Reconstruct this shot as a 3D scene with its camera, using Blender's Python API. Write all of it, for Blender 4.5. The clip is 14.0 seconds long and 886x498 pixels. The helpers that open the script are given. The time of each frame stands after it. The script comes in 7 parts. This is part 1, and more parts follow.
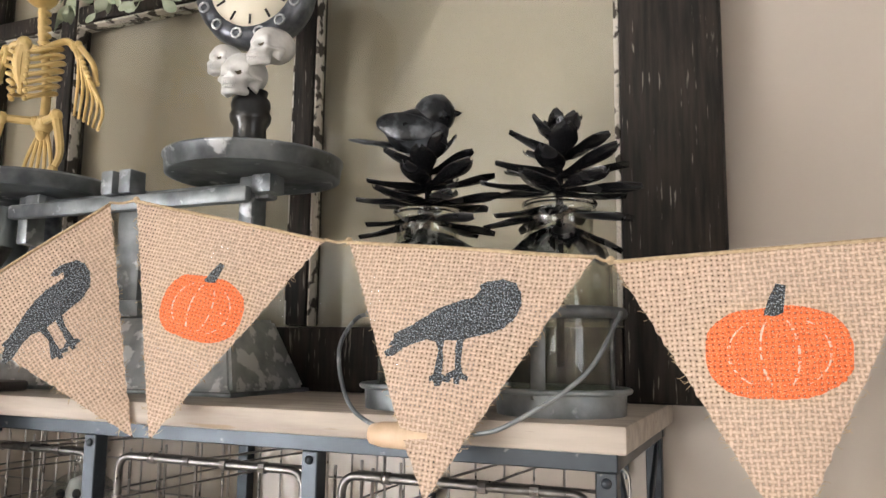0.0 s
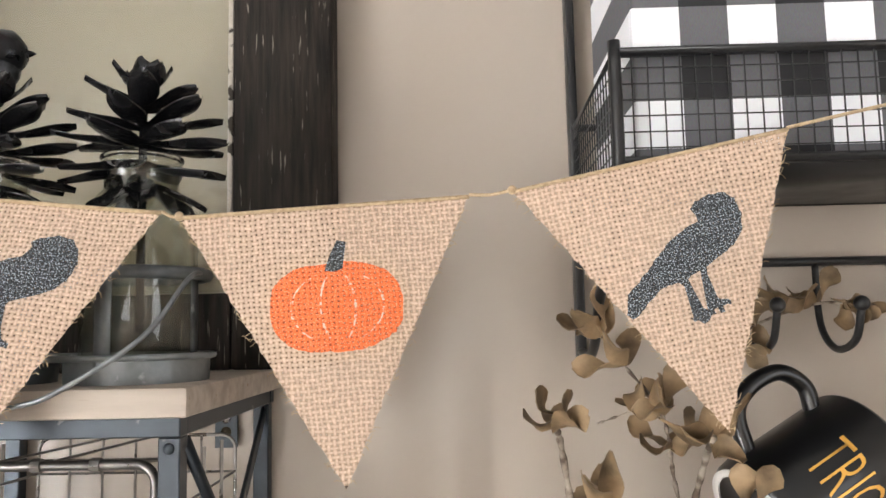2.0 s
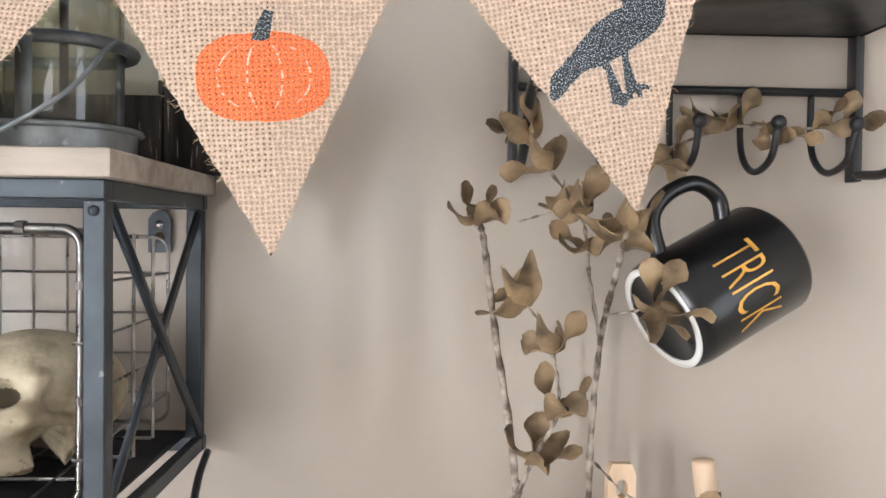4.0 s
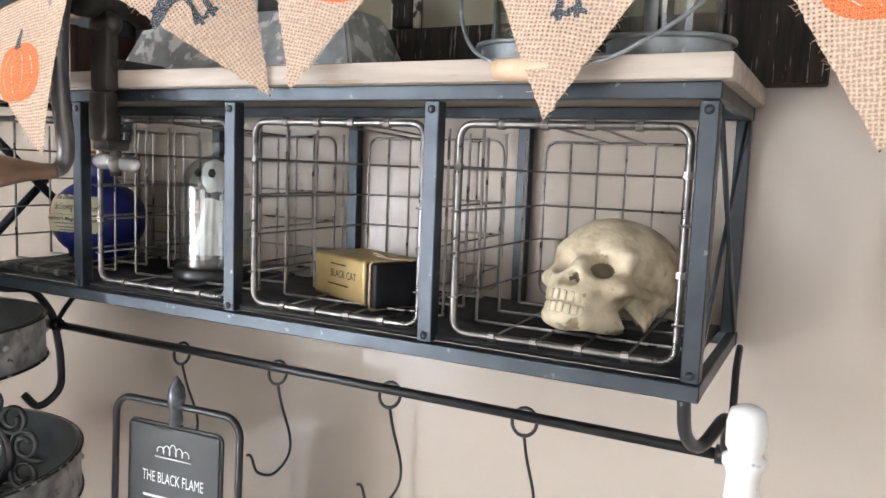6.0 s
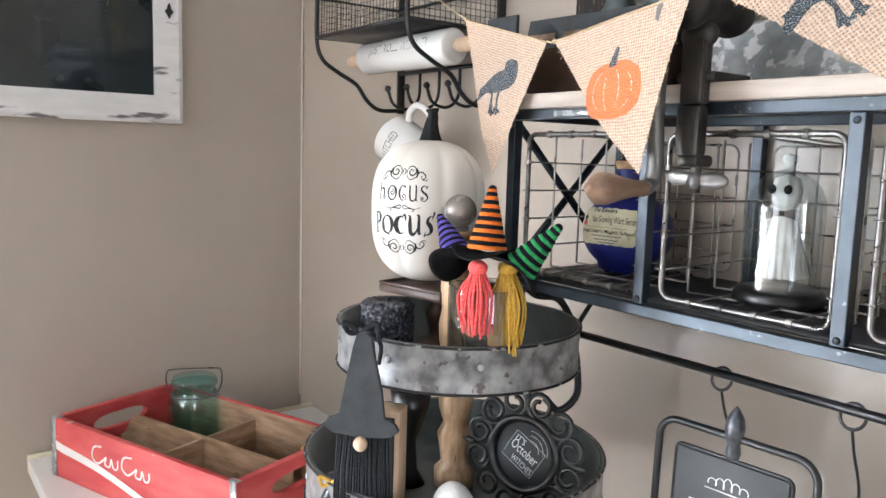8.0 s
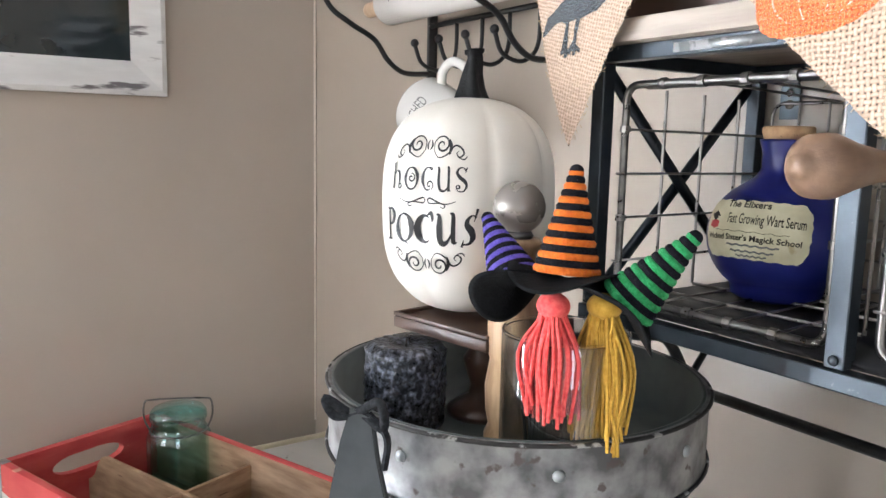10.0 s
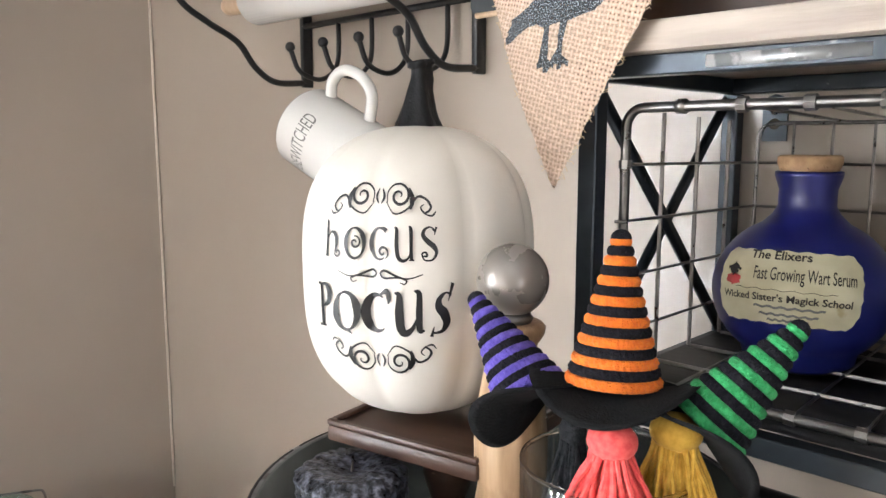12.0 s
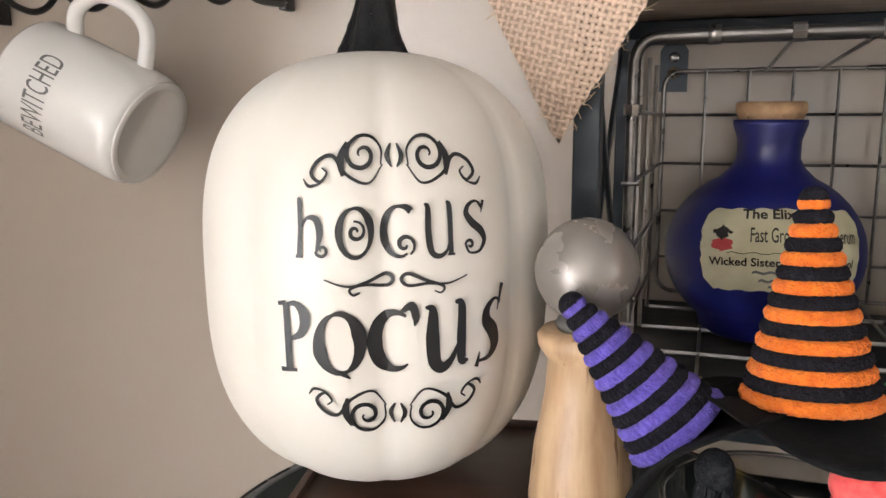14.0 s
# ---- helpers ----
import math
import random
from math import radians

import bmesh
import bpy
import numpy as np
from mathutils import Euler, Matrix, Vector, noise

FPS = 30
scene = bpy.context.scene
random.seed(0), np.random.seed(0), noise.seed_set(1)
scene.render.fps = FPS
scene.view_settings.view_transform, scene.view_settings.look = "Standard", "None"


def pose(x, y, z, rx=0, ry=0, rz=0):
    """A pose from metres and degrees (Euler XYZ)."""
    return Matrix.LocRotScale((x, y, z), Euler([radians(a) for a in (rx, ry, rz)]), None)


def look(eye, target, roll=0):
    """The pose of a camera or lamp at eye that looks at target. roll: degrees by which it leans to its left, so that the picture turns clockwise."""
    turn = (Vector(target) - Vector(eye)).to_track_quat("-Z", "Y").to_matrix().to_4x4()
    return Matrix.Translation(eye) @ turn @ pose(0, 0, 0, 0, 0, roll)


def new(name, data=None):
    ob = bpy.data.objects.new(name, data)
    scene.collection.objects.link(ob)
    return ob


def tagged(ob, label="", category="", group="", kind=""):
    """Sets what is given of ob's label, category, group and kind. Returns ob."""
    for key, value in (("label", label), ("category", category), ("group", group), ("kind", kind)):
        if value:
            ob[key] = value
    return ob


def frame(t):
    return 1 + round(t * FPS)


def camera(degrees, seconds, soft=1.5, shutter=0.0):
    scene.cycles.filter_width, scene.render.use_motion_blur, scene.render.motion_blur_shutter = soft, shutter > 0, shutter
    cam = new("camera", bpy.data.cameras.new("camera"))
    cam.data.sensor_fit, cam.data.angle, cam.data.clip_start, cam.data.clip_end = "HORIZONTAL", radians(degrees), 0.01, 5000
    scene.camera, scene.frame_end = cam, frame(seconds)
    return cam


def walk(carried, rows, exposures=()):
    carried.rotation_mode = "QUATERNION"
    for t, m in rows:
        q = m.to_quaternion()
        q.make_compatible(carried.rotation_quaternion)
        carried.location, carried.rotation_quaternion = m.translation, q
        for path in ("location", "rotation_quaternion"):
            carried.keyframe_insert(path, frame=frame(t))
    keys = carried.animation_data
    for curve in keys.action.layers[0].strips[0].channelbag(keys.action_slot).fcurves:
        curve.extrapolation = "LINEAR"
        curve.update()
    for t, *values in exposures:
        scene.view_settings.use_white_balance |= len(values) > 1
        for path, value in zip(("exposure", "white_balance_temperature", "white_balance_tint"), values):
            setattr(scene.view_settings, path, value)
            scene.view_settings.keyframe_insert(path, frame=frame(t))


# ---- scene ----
cam = camera(60.1, 14.0)
PATH = [
    (0, (0.099, -0.5, 1.581), (-0.68, 1.325, 1.836), 0.7),
    (0.5, (0.108, -0.489, 1.577), (-0.486, 1.401, 1.848), 0.4),
    (1, (0.131, -0.482, 1.575), (-0.272, 1.46, 1.83), -0.3),
    (1.5, (0.157, -0.473, 1.57), (-0.058, 1.501, 1.806), -0.9),
    (2, (0.18, -0.469, 1.565), (0.13, 1.519, 1.775), -1.2),
    (2.2, (0.187, -0.468, 1.562), (0.195, 1.522, 1.761), -1.3),
    (4.3, (0.198, -0.482, 1.473), (0.264, 1.515, 1.391), 0.8),
    (4.5, (0.19, -0.492, 1.465), (0.18, 1.505, 1.361), 1.2),
    (5, (0.164, -0.513, 1.45), (-0.064, 1.468, 1.298), 1.9),
    (5.5, (0.127, -0.544, 1.448), (-0.433, 1.367, 1.263), 2.2),
    (6, (0.086, -0.566, 1.452), (-0.823, 1.202, 1.232), 2.2),
    (6.5, (0.019, -0.571, 1.457), (-1.179, 1.014, 1.23), 1.6),
    (7, (-0.054, -0.584, 1.45), (-1.428, 0.85, 1.216), 1.3),
    (7.5, (-0.093, -0.622, 1.456), (-1.584, 0.69, 1.216), 1.5),
    (8, (-0.118, -0.669, 1.459), (-1.714, 0.509, 1.21), 1.7),
    (8.5, (-0.165, -0.714, 1.452), (-1.839, 0.349, 1.196), 1.9),
    (9, (-0.234, -0.629, 1.435), (-1.931, 0.391, 1.157), 1.8),
    (9.2, (-0.26, -0.581, 1.434), (-1.961, 0.435, 1.156), 1.9),
    (11.3, (-0.578, -0.431, 1.451), (-2.051, 0.889, 1.158), 0.3),
    (11.5, (-0.572, -0.434, 1.452), (-2.025, 0.91, 1.162), 0.4),
    (12, (-0.598, -0.423, 1.466), (-1.981, 0.995, 1.184), 0.0),
    (12.5, (-0.669, -0.406, 1.483), (-1.886, 1.155, 1.2), -0.6),
    (13, (-0.756, -0.403, 1.491), (-1.727, 1.322, 1.206), -1.4),
    (13.5, (-0.8255, -0.406, 1.484), (-1.539, 1.439, 1.182), -1.2),
    (14, (-0.8275, -0.390, 1.448), (-1.4435, 1.4826, 1.105), -0.2),
]
walk(cam, [(t, look(eye, target, roll)) for t, eye, target, roll in PATH], [(0, -0.46, 6800, 11), (2.2, -0.46, 6700, 10), (4.5, -0.34, 6250, 9), (5.5, -0.3, 6300, 10), (6.5, -0.12, 6200, 9), (9.2, 0.02, 6000, 8), (11.3, 0.05, 6250, 9), (12.5, -0.12, 6450, 10), (14, -0.5, 6700, 12)])

# ---- world and light ----
world = bpy.data.worlds.new("world")
scene.world = world
world.use_nodes = True
sky = world.node_tree.nodes.new("ShaderNodeTexSky")
sky.sky_type, sky.sun_disc = "NISHITA", False
sky.sun_elevation, sky.sun_rotation = radians(38), radians(200)
world.node_tree.nodes["Background"].inputs["Strength"].default_value = 0.1
world.node_tree.links.new(sky.outputs["Color"], world.node_tree.nodes["Background"].inputs["Color"])


def daylight_lamp(name, place, target, wide, high, watts, colour):
    data = bpy.data.lights.new(name, "AREA")
    data.shape, data.size, data.size_y, data.energy, data.color = "RECTANGLE", wide, high, watts, colour
    ob = new(name, data)
    ob.matrix_world = look(place, target)
    return ob


# daylight standing in openings: blind-hung patio door, then unseen fill added south and east
daylight_lamp("opening_daylight", (-2.07, -2.5, 1.1), (0, -2.5, 1.1), 2.9, 1.9, 2100, (0.915, 0.94, 0.975))
daylight_lamp("opening_daylight", (-0.3, -4.17, 1.4), (-0.3, 0, 1.4), 1.2, 1.2, 20, (0.915, 0.94, 0.975))
daylight_lamp("opening_daylight", (1.97, -1.4, 1.45), (0, -1.4, 1.45), 0.9, 1.1, 13, (0.90, 0.94, 1.0))


# ---- materials ----
def material(name, colour, second=None, rough=0.5, metal=0.0, scale=30.0, stretch=(1, 1, 1), low=0.35, high=0.65,
             bump=0.0, bump_scale=200.0, fleck=None, fleck_at=0.62, fleck_scale=60.0, coat=0.0, sheen=0.0, rough_var=0.1, spec=0.5):
    """A surface with a broad mottling, a finer grain, optional flecks of wear, and fine relief."""
    m = bpy.data.materials.new(name)
    m.use_nodes = True
    n, l = m.node_tree.nodes, m.node_tree.links
    bsdf = n["Principled BSDF"]
    co = n.new("ShaderNodeTexCoord")
    mp = n.new("ShaderNodeMapping")
    mp.inputs["Scale"].default_value = stretch
    l.new(co.outputs["Object"], mp.inputs["Vector"])
    big = n.new("ShaderNodeTexNoise")
    big.inputs["Scale"].default_value, big.inputs["Detail"].default_value = scale, 6
    l.new(mp.outputs["Vector"], big.inputs["Vector"])
    ramp = n.new("ShaderNodeValToRGB")
    ramp.color_ramp.elements[0].position, ramp.color_ramp.elements[1].position = low, high
    ramp.color_ramp.elements[0].color = (*colour, 1)
    ramp.color_ramp.elements[1].color = (*(second or [c * 1.15 for c in colour]), 1)
    l.new(big.outputs["Fac"], ramp.inputs["Fac"])
    out = ramp.outputs["Color"]
    if fleck:
        spot = n.new("ShaderNodeTexNoise")
        spot.inputs["Scale"].default_value, spot.inputs["Detail"].default_value = fleck_scale, 8
        l.new(mp.outputs["Vector"], spot.inputs["Vector"])
        edge = n.new("ShaderNodeMapRange")
        edge.inputs["From Min"].default_value, edge.inputs["From Max"].default_value = fleck_at, fleck_at + 0.05
        l.new(spot.outputs["Fac"], edge.inputs["Value"])
        mix = n.new("ShaderNodeMix")
        mix.data_type = "RGBA"
        l.new(edge.outputs["Result"], mix.inputs["Factor"])
        l.new(out, mix.inputs["A"])
        mix.inputs["B"].default_value = (*fleck, 1)
        out = mix.outputs["Result"]
    l.new(out, bsdf.inputs["Base Color"])
    rv = n.new("ShaderNodeMapRange")
    rv.inputs["To Min"].default_value, rv.inputs["To Max"].default_value = max(rough - rough_var, 0.02), min(rough + rough_var, 1)
    l.new(big.outputs["Fac"], rv.inputs["Value"])
    l.new(rv.outputs["Result"], bsdf.inputs["Roughness"])
    bsdf.inputs["Metallic"].default_value = metal
    bsdf.inputs["Coat Weight"].default_value = coat
    bsdf.inputs["Specular IOR Level"].default_value = spec
    bsdf.inputs["Sheen Weight"].default_value = sheen
    if bump:
        fine = n.new("ShaderNodeTexNoise")
        fine.inputs["Scale"].default_value, fine.inputs["Detail"].default_value = bump_scale, 4
        l.new(mp.outputs["Vector"], fine.inputs["Vector"])
        b = n.new("ShaderNodeBump")
        b.inputs["Strength"].default_value, b.inputs["Distance"].default_value = bump, 0.002
        l.new(fine.outputs["Fac"], b.inputs["Height"])
        l.new(b.outputs["Normal"], bsdf.inputs["Normal"])
    return m


def glass_material(name, colour=(1, 1, 1), rough=0.02, ior=1.45):
    m = bpy.data.materials.new(name)
    m.use_nodes = True
    b = m.node_tree.nodes["Principled BSDF"]
    b.inputs["Base Color"].default_value = (*colour, 1)
    b.inputs["Roughness"].default_value, b.inputs["IOR"].default_value = rough, ior
    b.inputs["Transmission Weight"].default_value = 1.0
    return m


def pane_material(name, gloss=0.12, tint=(0.93, 0.94, 0.9)):
    """A thin flat pane: mostly clear, with a sheen."""
    m = bpy.data.materials.new(name)
    m.use_nodes = True
    n, l = m.node_tree.nodes, m.node_tree.links
    clear, shine, mix = n.new("ShaderNodeBsdfTransparent"), n.new("ShaderNodeBsdfGlossy"), n.new("ShaderNodeMixShader")
    clear.inputs["Color"].default_value = (*tint, 1)
    shine.inputs["Roughness"].default_value = 0.06
    rim = n.new("ShaderNodeLayerWeight")
    rim.inputs["Blend"].default_value = 0.5
    power = n.new("ShaderNodeMath")
    power.operation = "POWER"
    power.inputs[1].default_value = 4.0
    l.new(rim.outputs["Facing"], power.inputs[0])
    add = n.new("ShaderNodeMath")
    add.operation = "MULTIPLY_ADD"
    add.inputs[1].default_value, add.inputs[2].default_value = 0.55, gloss
    l.new(power.outputs["Value"], add.inputs[0])
    l.new(add.outputs["Value"], mix.inputs["Fac"])
    l.new(clear.outputs["BSDF"], mix.inputs[1])
    l.new(shine.outputs["BSDF"], mix.inputs[2])
    l.new(mix.outputs["Shader"], n["Material Output"].inputs["Surface"])
    return m


def burlap_material(name, deep=(0.32, 0.22, 0.155), pale=(0.66, 0.52, 0.415), spark=None):
    """Jute cloth: two crossing sets of threads three millimetres apart, uneven, with open gaps; deep and pale: the
    threads' colour darkened as shade in the gaps, and on their tops; spark: glitter grains.
    """
    m = bpy.data.materials.new(name)
    m.use_nodes = True
    n, l = m.node_tree.nodes, m.node_tree.links
    bsdf = n["Principled BSDF"]

    def math_node(op, a, b=None):
        k = n.new("ShaderNodeMath")
        k.operation = op
        for i, v in enumerate((a, b)):
            if v is None:
                continue
            if isinstance(v, (int, float)):
                k.inputs[i].default_value = v
            else:
                l.new(v, k.inputs[i])
        return k.outputs["Value"]

    co = n.new("ShaderNodeTexCoord")
    wob = n.new("ShaderNodeTexNoise")
    wob.inputs["Scale"].default_value, wob.inputs["Detail"].default_value = 55, 3
    l.new(co.outputs["UV"], wob.inputs["Vector"])
    sep = n.new("ShaderNodeSeparateXYZ")
    l.new(co.outputs["UV"], sep.inputs["Vector"])
    wsep = n.new("ShaderNodeSeparateXYZ")
    l.new(wob.outputs["Color"], wsep.inputs["Vector"])
    u = math_node("ADD", sep.outputs["X"], math_node("MULTIPLY", wsep.outputs["X"], 0.0046))
    v = math_node("ADD", sep.outputs["Y"], math_node("MULTIPLY", wsep.outputs["Y"], 0.0046))
    su = math_node("ABSOLUTE", math_node("SINE", math_node("MULTIPLY", u, math.pi / 0.0034)))
    sv = math_node("ABSOLUTE", math_node("SINE", math_node("MULTIPLY", v, math.pi / 0.0032)))
    # over and under: each crossing lifts one thread
    cross = math_node("MULTIPLY", math_node("SINE", math_node("MULTIPLY", u, math.pi / 0.0034)), math_node("SINE", math_node("MULTIPLY", v, math.pi / 0.0032)))
    hi = math_node("MAXIMUM", math_node("MULTIPLY", su, math_node("ADD", math_node("MULTIPLY", cross, 0.25), 0.8)),
                   math_node("MULTIPLY", sv, math_node("SUBTRACT", 0.8, math_node("MULTIPLY", cross, 0.25))))
    # shade between threads put into the colour by thread height
    ramp = n.new("ShaderNodeValToRGB")
    ramp.color_ramp.elements[0].position, ramp.color_ramp.elements[1].position = 0.28, 0.80
    ramp.color_ramp.elements[0].color = (*deep, 1)
    ramp.color_ramp.elements[1].color = (*pale, 1)
    l.new(hi, ramp.inputs["Fac"])
    blot = n.new("ShaderNodeTexNoise")
    blot.inputs["Scale"].default_value, blot.inputs["Detail"].default_value = 240, 3
    l.new(co.outputs["UV"], blot.inputs["Vector"])
    tint = n.new("ShaderNodeMix")
    tint.data_type, tint.blend_type = "RGBA", "MULTIPLY"
    tint.inputs["Factor"].default_value = 0.6
    l.new(ramp.outputs["Color"], tint.inputs["A"])
    tr = n.new("ShaderNodeValToRGB")
    tr.color_ramp.elements[0].position, tr.color_ramp.elements[1].position = 0.3, 0.7
    tr.color_ramp.elements[0].color, tr.color_ramp.elements[1].color = (0.6, 0.52, 0.45, 1), (1.1, 1.05, 1.0, 1)
    l.new(blot.outputs["Fac"], tr.inputs["Fac"])
    l.new(tr.outputs["Color"], tint.inputs["B"])
    surface_colour = tint.outputs["Result"]
    if spark:
        grain = n.new("ShaderNodeTexNoise")
        grain.inputs["Scale"].default_value, grain.inputs["Detail"].default_value = 1100, 2
        l.new(co.outputs["UV"], grain.inputs["Vector"])
        edge = n.new("ShaderNodeMapRange")
        edge.inputs["From Min"].default_value, edge.inputs["From Max"].default_value = 0.55, 0.62
        l.new(grain.outputs["Fac"], edge.inputs["Value"])
        glint = n.new("ShaderNodeMix")
        glint.data_type = "RGBA"
        l.new(edge.outputs["Result"], glint.inputs["Factor"])
        l.new(surface_colour, glint.inputs["A"])
        glint.inputs["B"].default_value = (*spark, 1)
        surface_colour = glint.outputs["Result"]
    l.new(surface_colour, bsdf.inputs["Base Color"])
    bsdf.inputs["Roughness"].default_value = 0.9
    b = n.new("ShaderNodeBump")
    b.inputs["Strength"].default_value, b.inputs["Distance"].default_value = 0.8, 0.0008
    l.new(hi, b.inputs["Height"])
    l.new(b.outputs["Normal"], bsdf.inputs["Normal"])
    gap = math_node("GREATER_THAN", math_node("ADD", hi, math_node("MULTIPLY", blot.outputs["Fac"], 0.3)), 0.37 if spark is None else 0.30)
    l.new(gap, bsdf.inputs["Alpha"])
    return m


def gingham_material(name, square):
    """Woven check: white, grey and black squares in turn."""
    m = bpy.data.materials.new(name)
    m.use_nodes = True
    n, l = m.node_tree.nodes, m.node_tree.links
    co = n.new("ShaderNodeTexCoord")
    sep = n.new("ShaderNodeSeparateXYZ")
    l.new(co.outputs["Object"], sep.inputs["Vector"])
    total = None
    for axis, off in (("X", 0.0), ("Z", 0.0)):
        w = n.new("ShaderNodeMath")
        w.operation = "PINGPONG"
        l.new(sep.outputs[axis], w.inputs[0])
        w.inputs[1].default_value = square
        s = n.new("ShaderNodeMath")
        s.operation = "GREATER_THAN"
        l.new(w.outputs["Value"], s.inputs[0])
        s.inputs[1].default_value = square / 2
        if total is None:
            total = s
        else:
            a = n.new("ShaderNodeMath")
            l.new(total.outputs["Value"], a.inputs[0])
            l.new(s.outputs["Value"], a.inputs[1])
            total = a
    # threads that speckle the grey squares
    th = n.new("ShaderNodeTexNoise")
    th.inputs["Scale"].default_value = 400
    mp = n.new("ShaderNodeMapping")
    mp.inputs["Scale"].default_value = (6, 1, 1)
    l.new(co.outputs["Object"], mp.inputs["Vector"])
    l.new(mp.outputs["Vector"], th.inputs["Vector"])
    half = n.new("ShaderNodeMath")
    half.operation = "MULTIPLY"
    half.inputs[1].default_value = 0.5
    l.new(total.outputs["Value"], half.inputs[0])
    ramp = n.new("ShaderNodeValToRGB")
    ramp.color_ramp.interpolation = "LINEAR"
    ramp.color_ramp.elements[0].position, ramp.color_ramp.elements[0].color = 0.0, (0.86, 0.87, 0.9, 1)
    ramp.color_ramp.elements[1].position, ramp.color_ramp.elements[1].color = 1.0, (0.018, 0.018, 0.02, 1)
    mid = ramp.color_ramp.elements.new(0.5)
    mid.color = (0.12, 0.12, 0.13, 1)
    l.new(half.outputs["Value"], ramp.inputs["Fac"])
    mix = n.new("ShaderNodeMix")
    mix.data_type, mix.blend_type = "RGBA", "OVERLAY"
    mix.inputs["Factor"].default_value = 0.35
    l.new(ramp.outputs["Color"], mix.inputs["A"])
    l.new(th.outputs["Color"], mix.inputs["B"])
    l.new(mix.outputs["Result"], n["Principled BSDF"].inputs["Base Color"])
    n["Principled BSDF"].inputs["Roughness"].default_value = 0.85
    return m


M_WALL = material("beige_wall_paint", (0.44, 0.382, 0.326), (0.465, 0.405, 0.345), rough=0.20, scale=3, spec=0.42, bump=0.07, bump_scale=130, rough_var=0.005)
M_CAULK = material("pale_caulk", (0.66, 0.60, 0.52), rough=0.6, scale=10)
M_CEIL = material("white_ceiling_paint", (0.55, 0.55, 0.55), rough=0.9, scale=4)
M_FLOOR = material("dark_oak_floor", (0.10, 0.075, 0.055), (0.15, 0.115, 0.085), rough=0.45, scale=4, stretch=(1, 8, 1))
M_BLACK = material("black_painted_iron", (0.010, 0.010, 0.011), (0.017, 0.017, 0.018), rough=0.38, scale=40, bump=0.06, bump_scale=500)
M_STEEL = material("blued_steel", (0.026, 0.033, 0.041), (0.045, 0.055, 0.066), rough=0.34, metal=0.55, scale=25, fleck=(0.16, 0.16, 0.16), fleck_at=0.68, fleck_scale=90)
M_WIRE = material("dull_steel_wire", (0.20, 0.19, 0.18), (0.34, 0.32, 0.30), rough=0.3, metal=0.95, scale=60)
M_RIM = material("dark_steel_rod", (0.10, 0.095, 0.09), (0.2, 0.19, 0.18), rough=0.3, metal=0.9, scale=60)
M_PANEL = material("black_shelf_board", (0.016, 0.016, 0.018), (0.026, 0.025, 0.025), rough=0.5, scale=20, stretch=(1, 6, 1), bump=0.1, bump_scale=120, spec=0.2)
M_PLANK = material("pale_weathered_wood", (0.36, 0.30, 0.25), (0.50, 0.435, 0.37), rough=0.6, scale=14, stretch=(0.6, 6, 6), bump=0.12, bump_scale=90, fleck=(0.30, 0.22, 0.15), fleck_at=0.66, fleck_scale=20)
M_SCREW = material("bright_screw", (0.6, 0.6, 0.6), rough=0.25, metal=1.0)
M_BURLAP = burlap_material("burlap")
M_GLITTER = burlap_material("black_glitter_print", (0.008, 0.009, 0.011), (0.034, 0.040, 0.047), (0.42, 0.47, 0.52))
M_ORANGE = burlap_material("orange_print", (0.50, 0.09, 0.025), (0.98, 0.20, 0.062), (0.92, 0.34, 0.18))
M_PALEPRINT = material("pale_print", (0.62, 0.50, 0.42), rough=0.8, fleck=(0.75, 0.2, 0.08), fleck_at=0.52, fleck_scale=600)
M_TWINE = material("jute_twine", (0.42, 0.30, 0.18), (0.58, 0.44, 0.28), rough=0.9, scale=300, bump=0.5, bump_scale=900)
M_BONE = material("aged_plaster_bone", (0.27, 0.21, 0.125), (0.56, 0.49, 0.355), rough=0.6, scale=34, low=0.3, high=0.56, bump=0.4, bump_scale=160, fleck=(0.22, 0.17, 0.10), fleck_at=0.63, fleck_scale=45)
M_YBONE = material("yellow_plastic_bone", (0.55, 0.38, 0.14), (0.68, 0.50, 0.22), rough=0.45, scale=50, bump=0.2, bump_scale=200)
M_WHITEBONE = material("grey_white_skull", (0.55, 0.54, 0.52), (0.72, 0.71, 0.69), rough=0.4, scale=60, bump=0.2, bump_scale=250)
# dark brown put in as the shade inside skull sockets and the keyhole
M_HOLESHADE = material("hole_shade", (0.10, 0.078, 0.05), rough=0.85, scale=60)
M_GOLD = material("gold_paper", (0.36, 0.255, 0.10), (0.46, 0.34, 0.15), rough=0.38, metal=0.35, scale=30, bump=0.12, bump_scale=60)
M_BLACKPAPER = material("black_paper", (0.012, 0.012, 0.014), (0.022, 0.022, 0.025), rough=0.45, scale=20, spec=0.2)
M_COBALT = material("cobalt_glass_paint", (0.009, 0.012, 0.115), (0.014, 0.020, 0.16), rough=0.42, scale=12, coat=0.15)
M_LABEL = material("aged_paper_label", (0.46, 0.42, 0.27), (0.60, 0.56, 0.39), rough=0.7, scale=35, fleck=(0.40, 0.33, 0.18), fleck_at=0.66, fleck_scale=40)
M_INK = material("dark_ink", (0.02, 0.016, 0.014), rough=0.7)
M_CORK = material("cork", (0.42, 0.25, 0.13), (0.58, 0.38, 0.21), rough=0.9, scale=120, fleck=(0.22, 0.12, 0.06), fleck_at=0.64, fleck_scale=200, bump=0.3)
M_GLASS = glass_material("clear_glass")
M_AQUA = pane_material("aqua_glass", 0.12, (0.70, 0.91, 0.90))
M_PANE = pane_material("old_window_pane", 0.04)
M_CLEAR = pane_material("thin_clear_glass", 0.09)
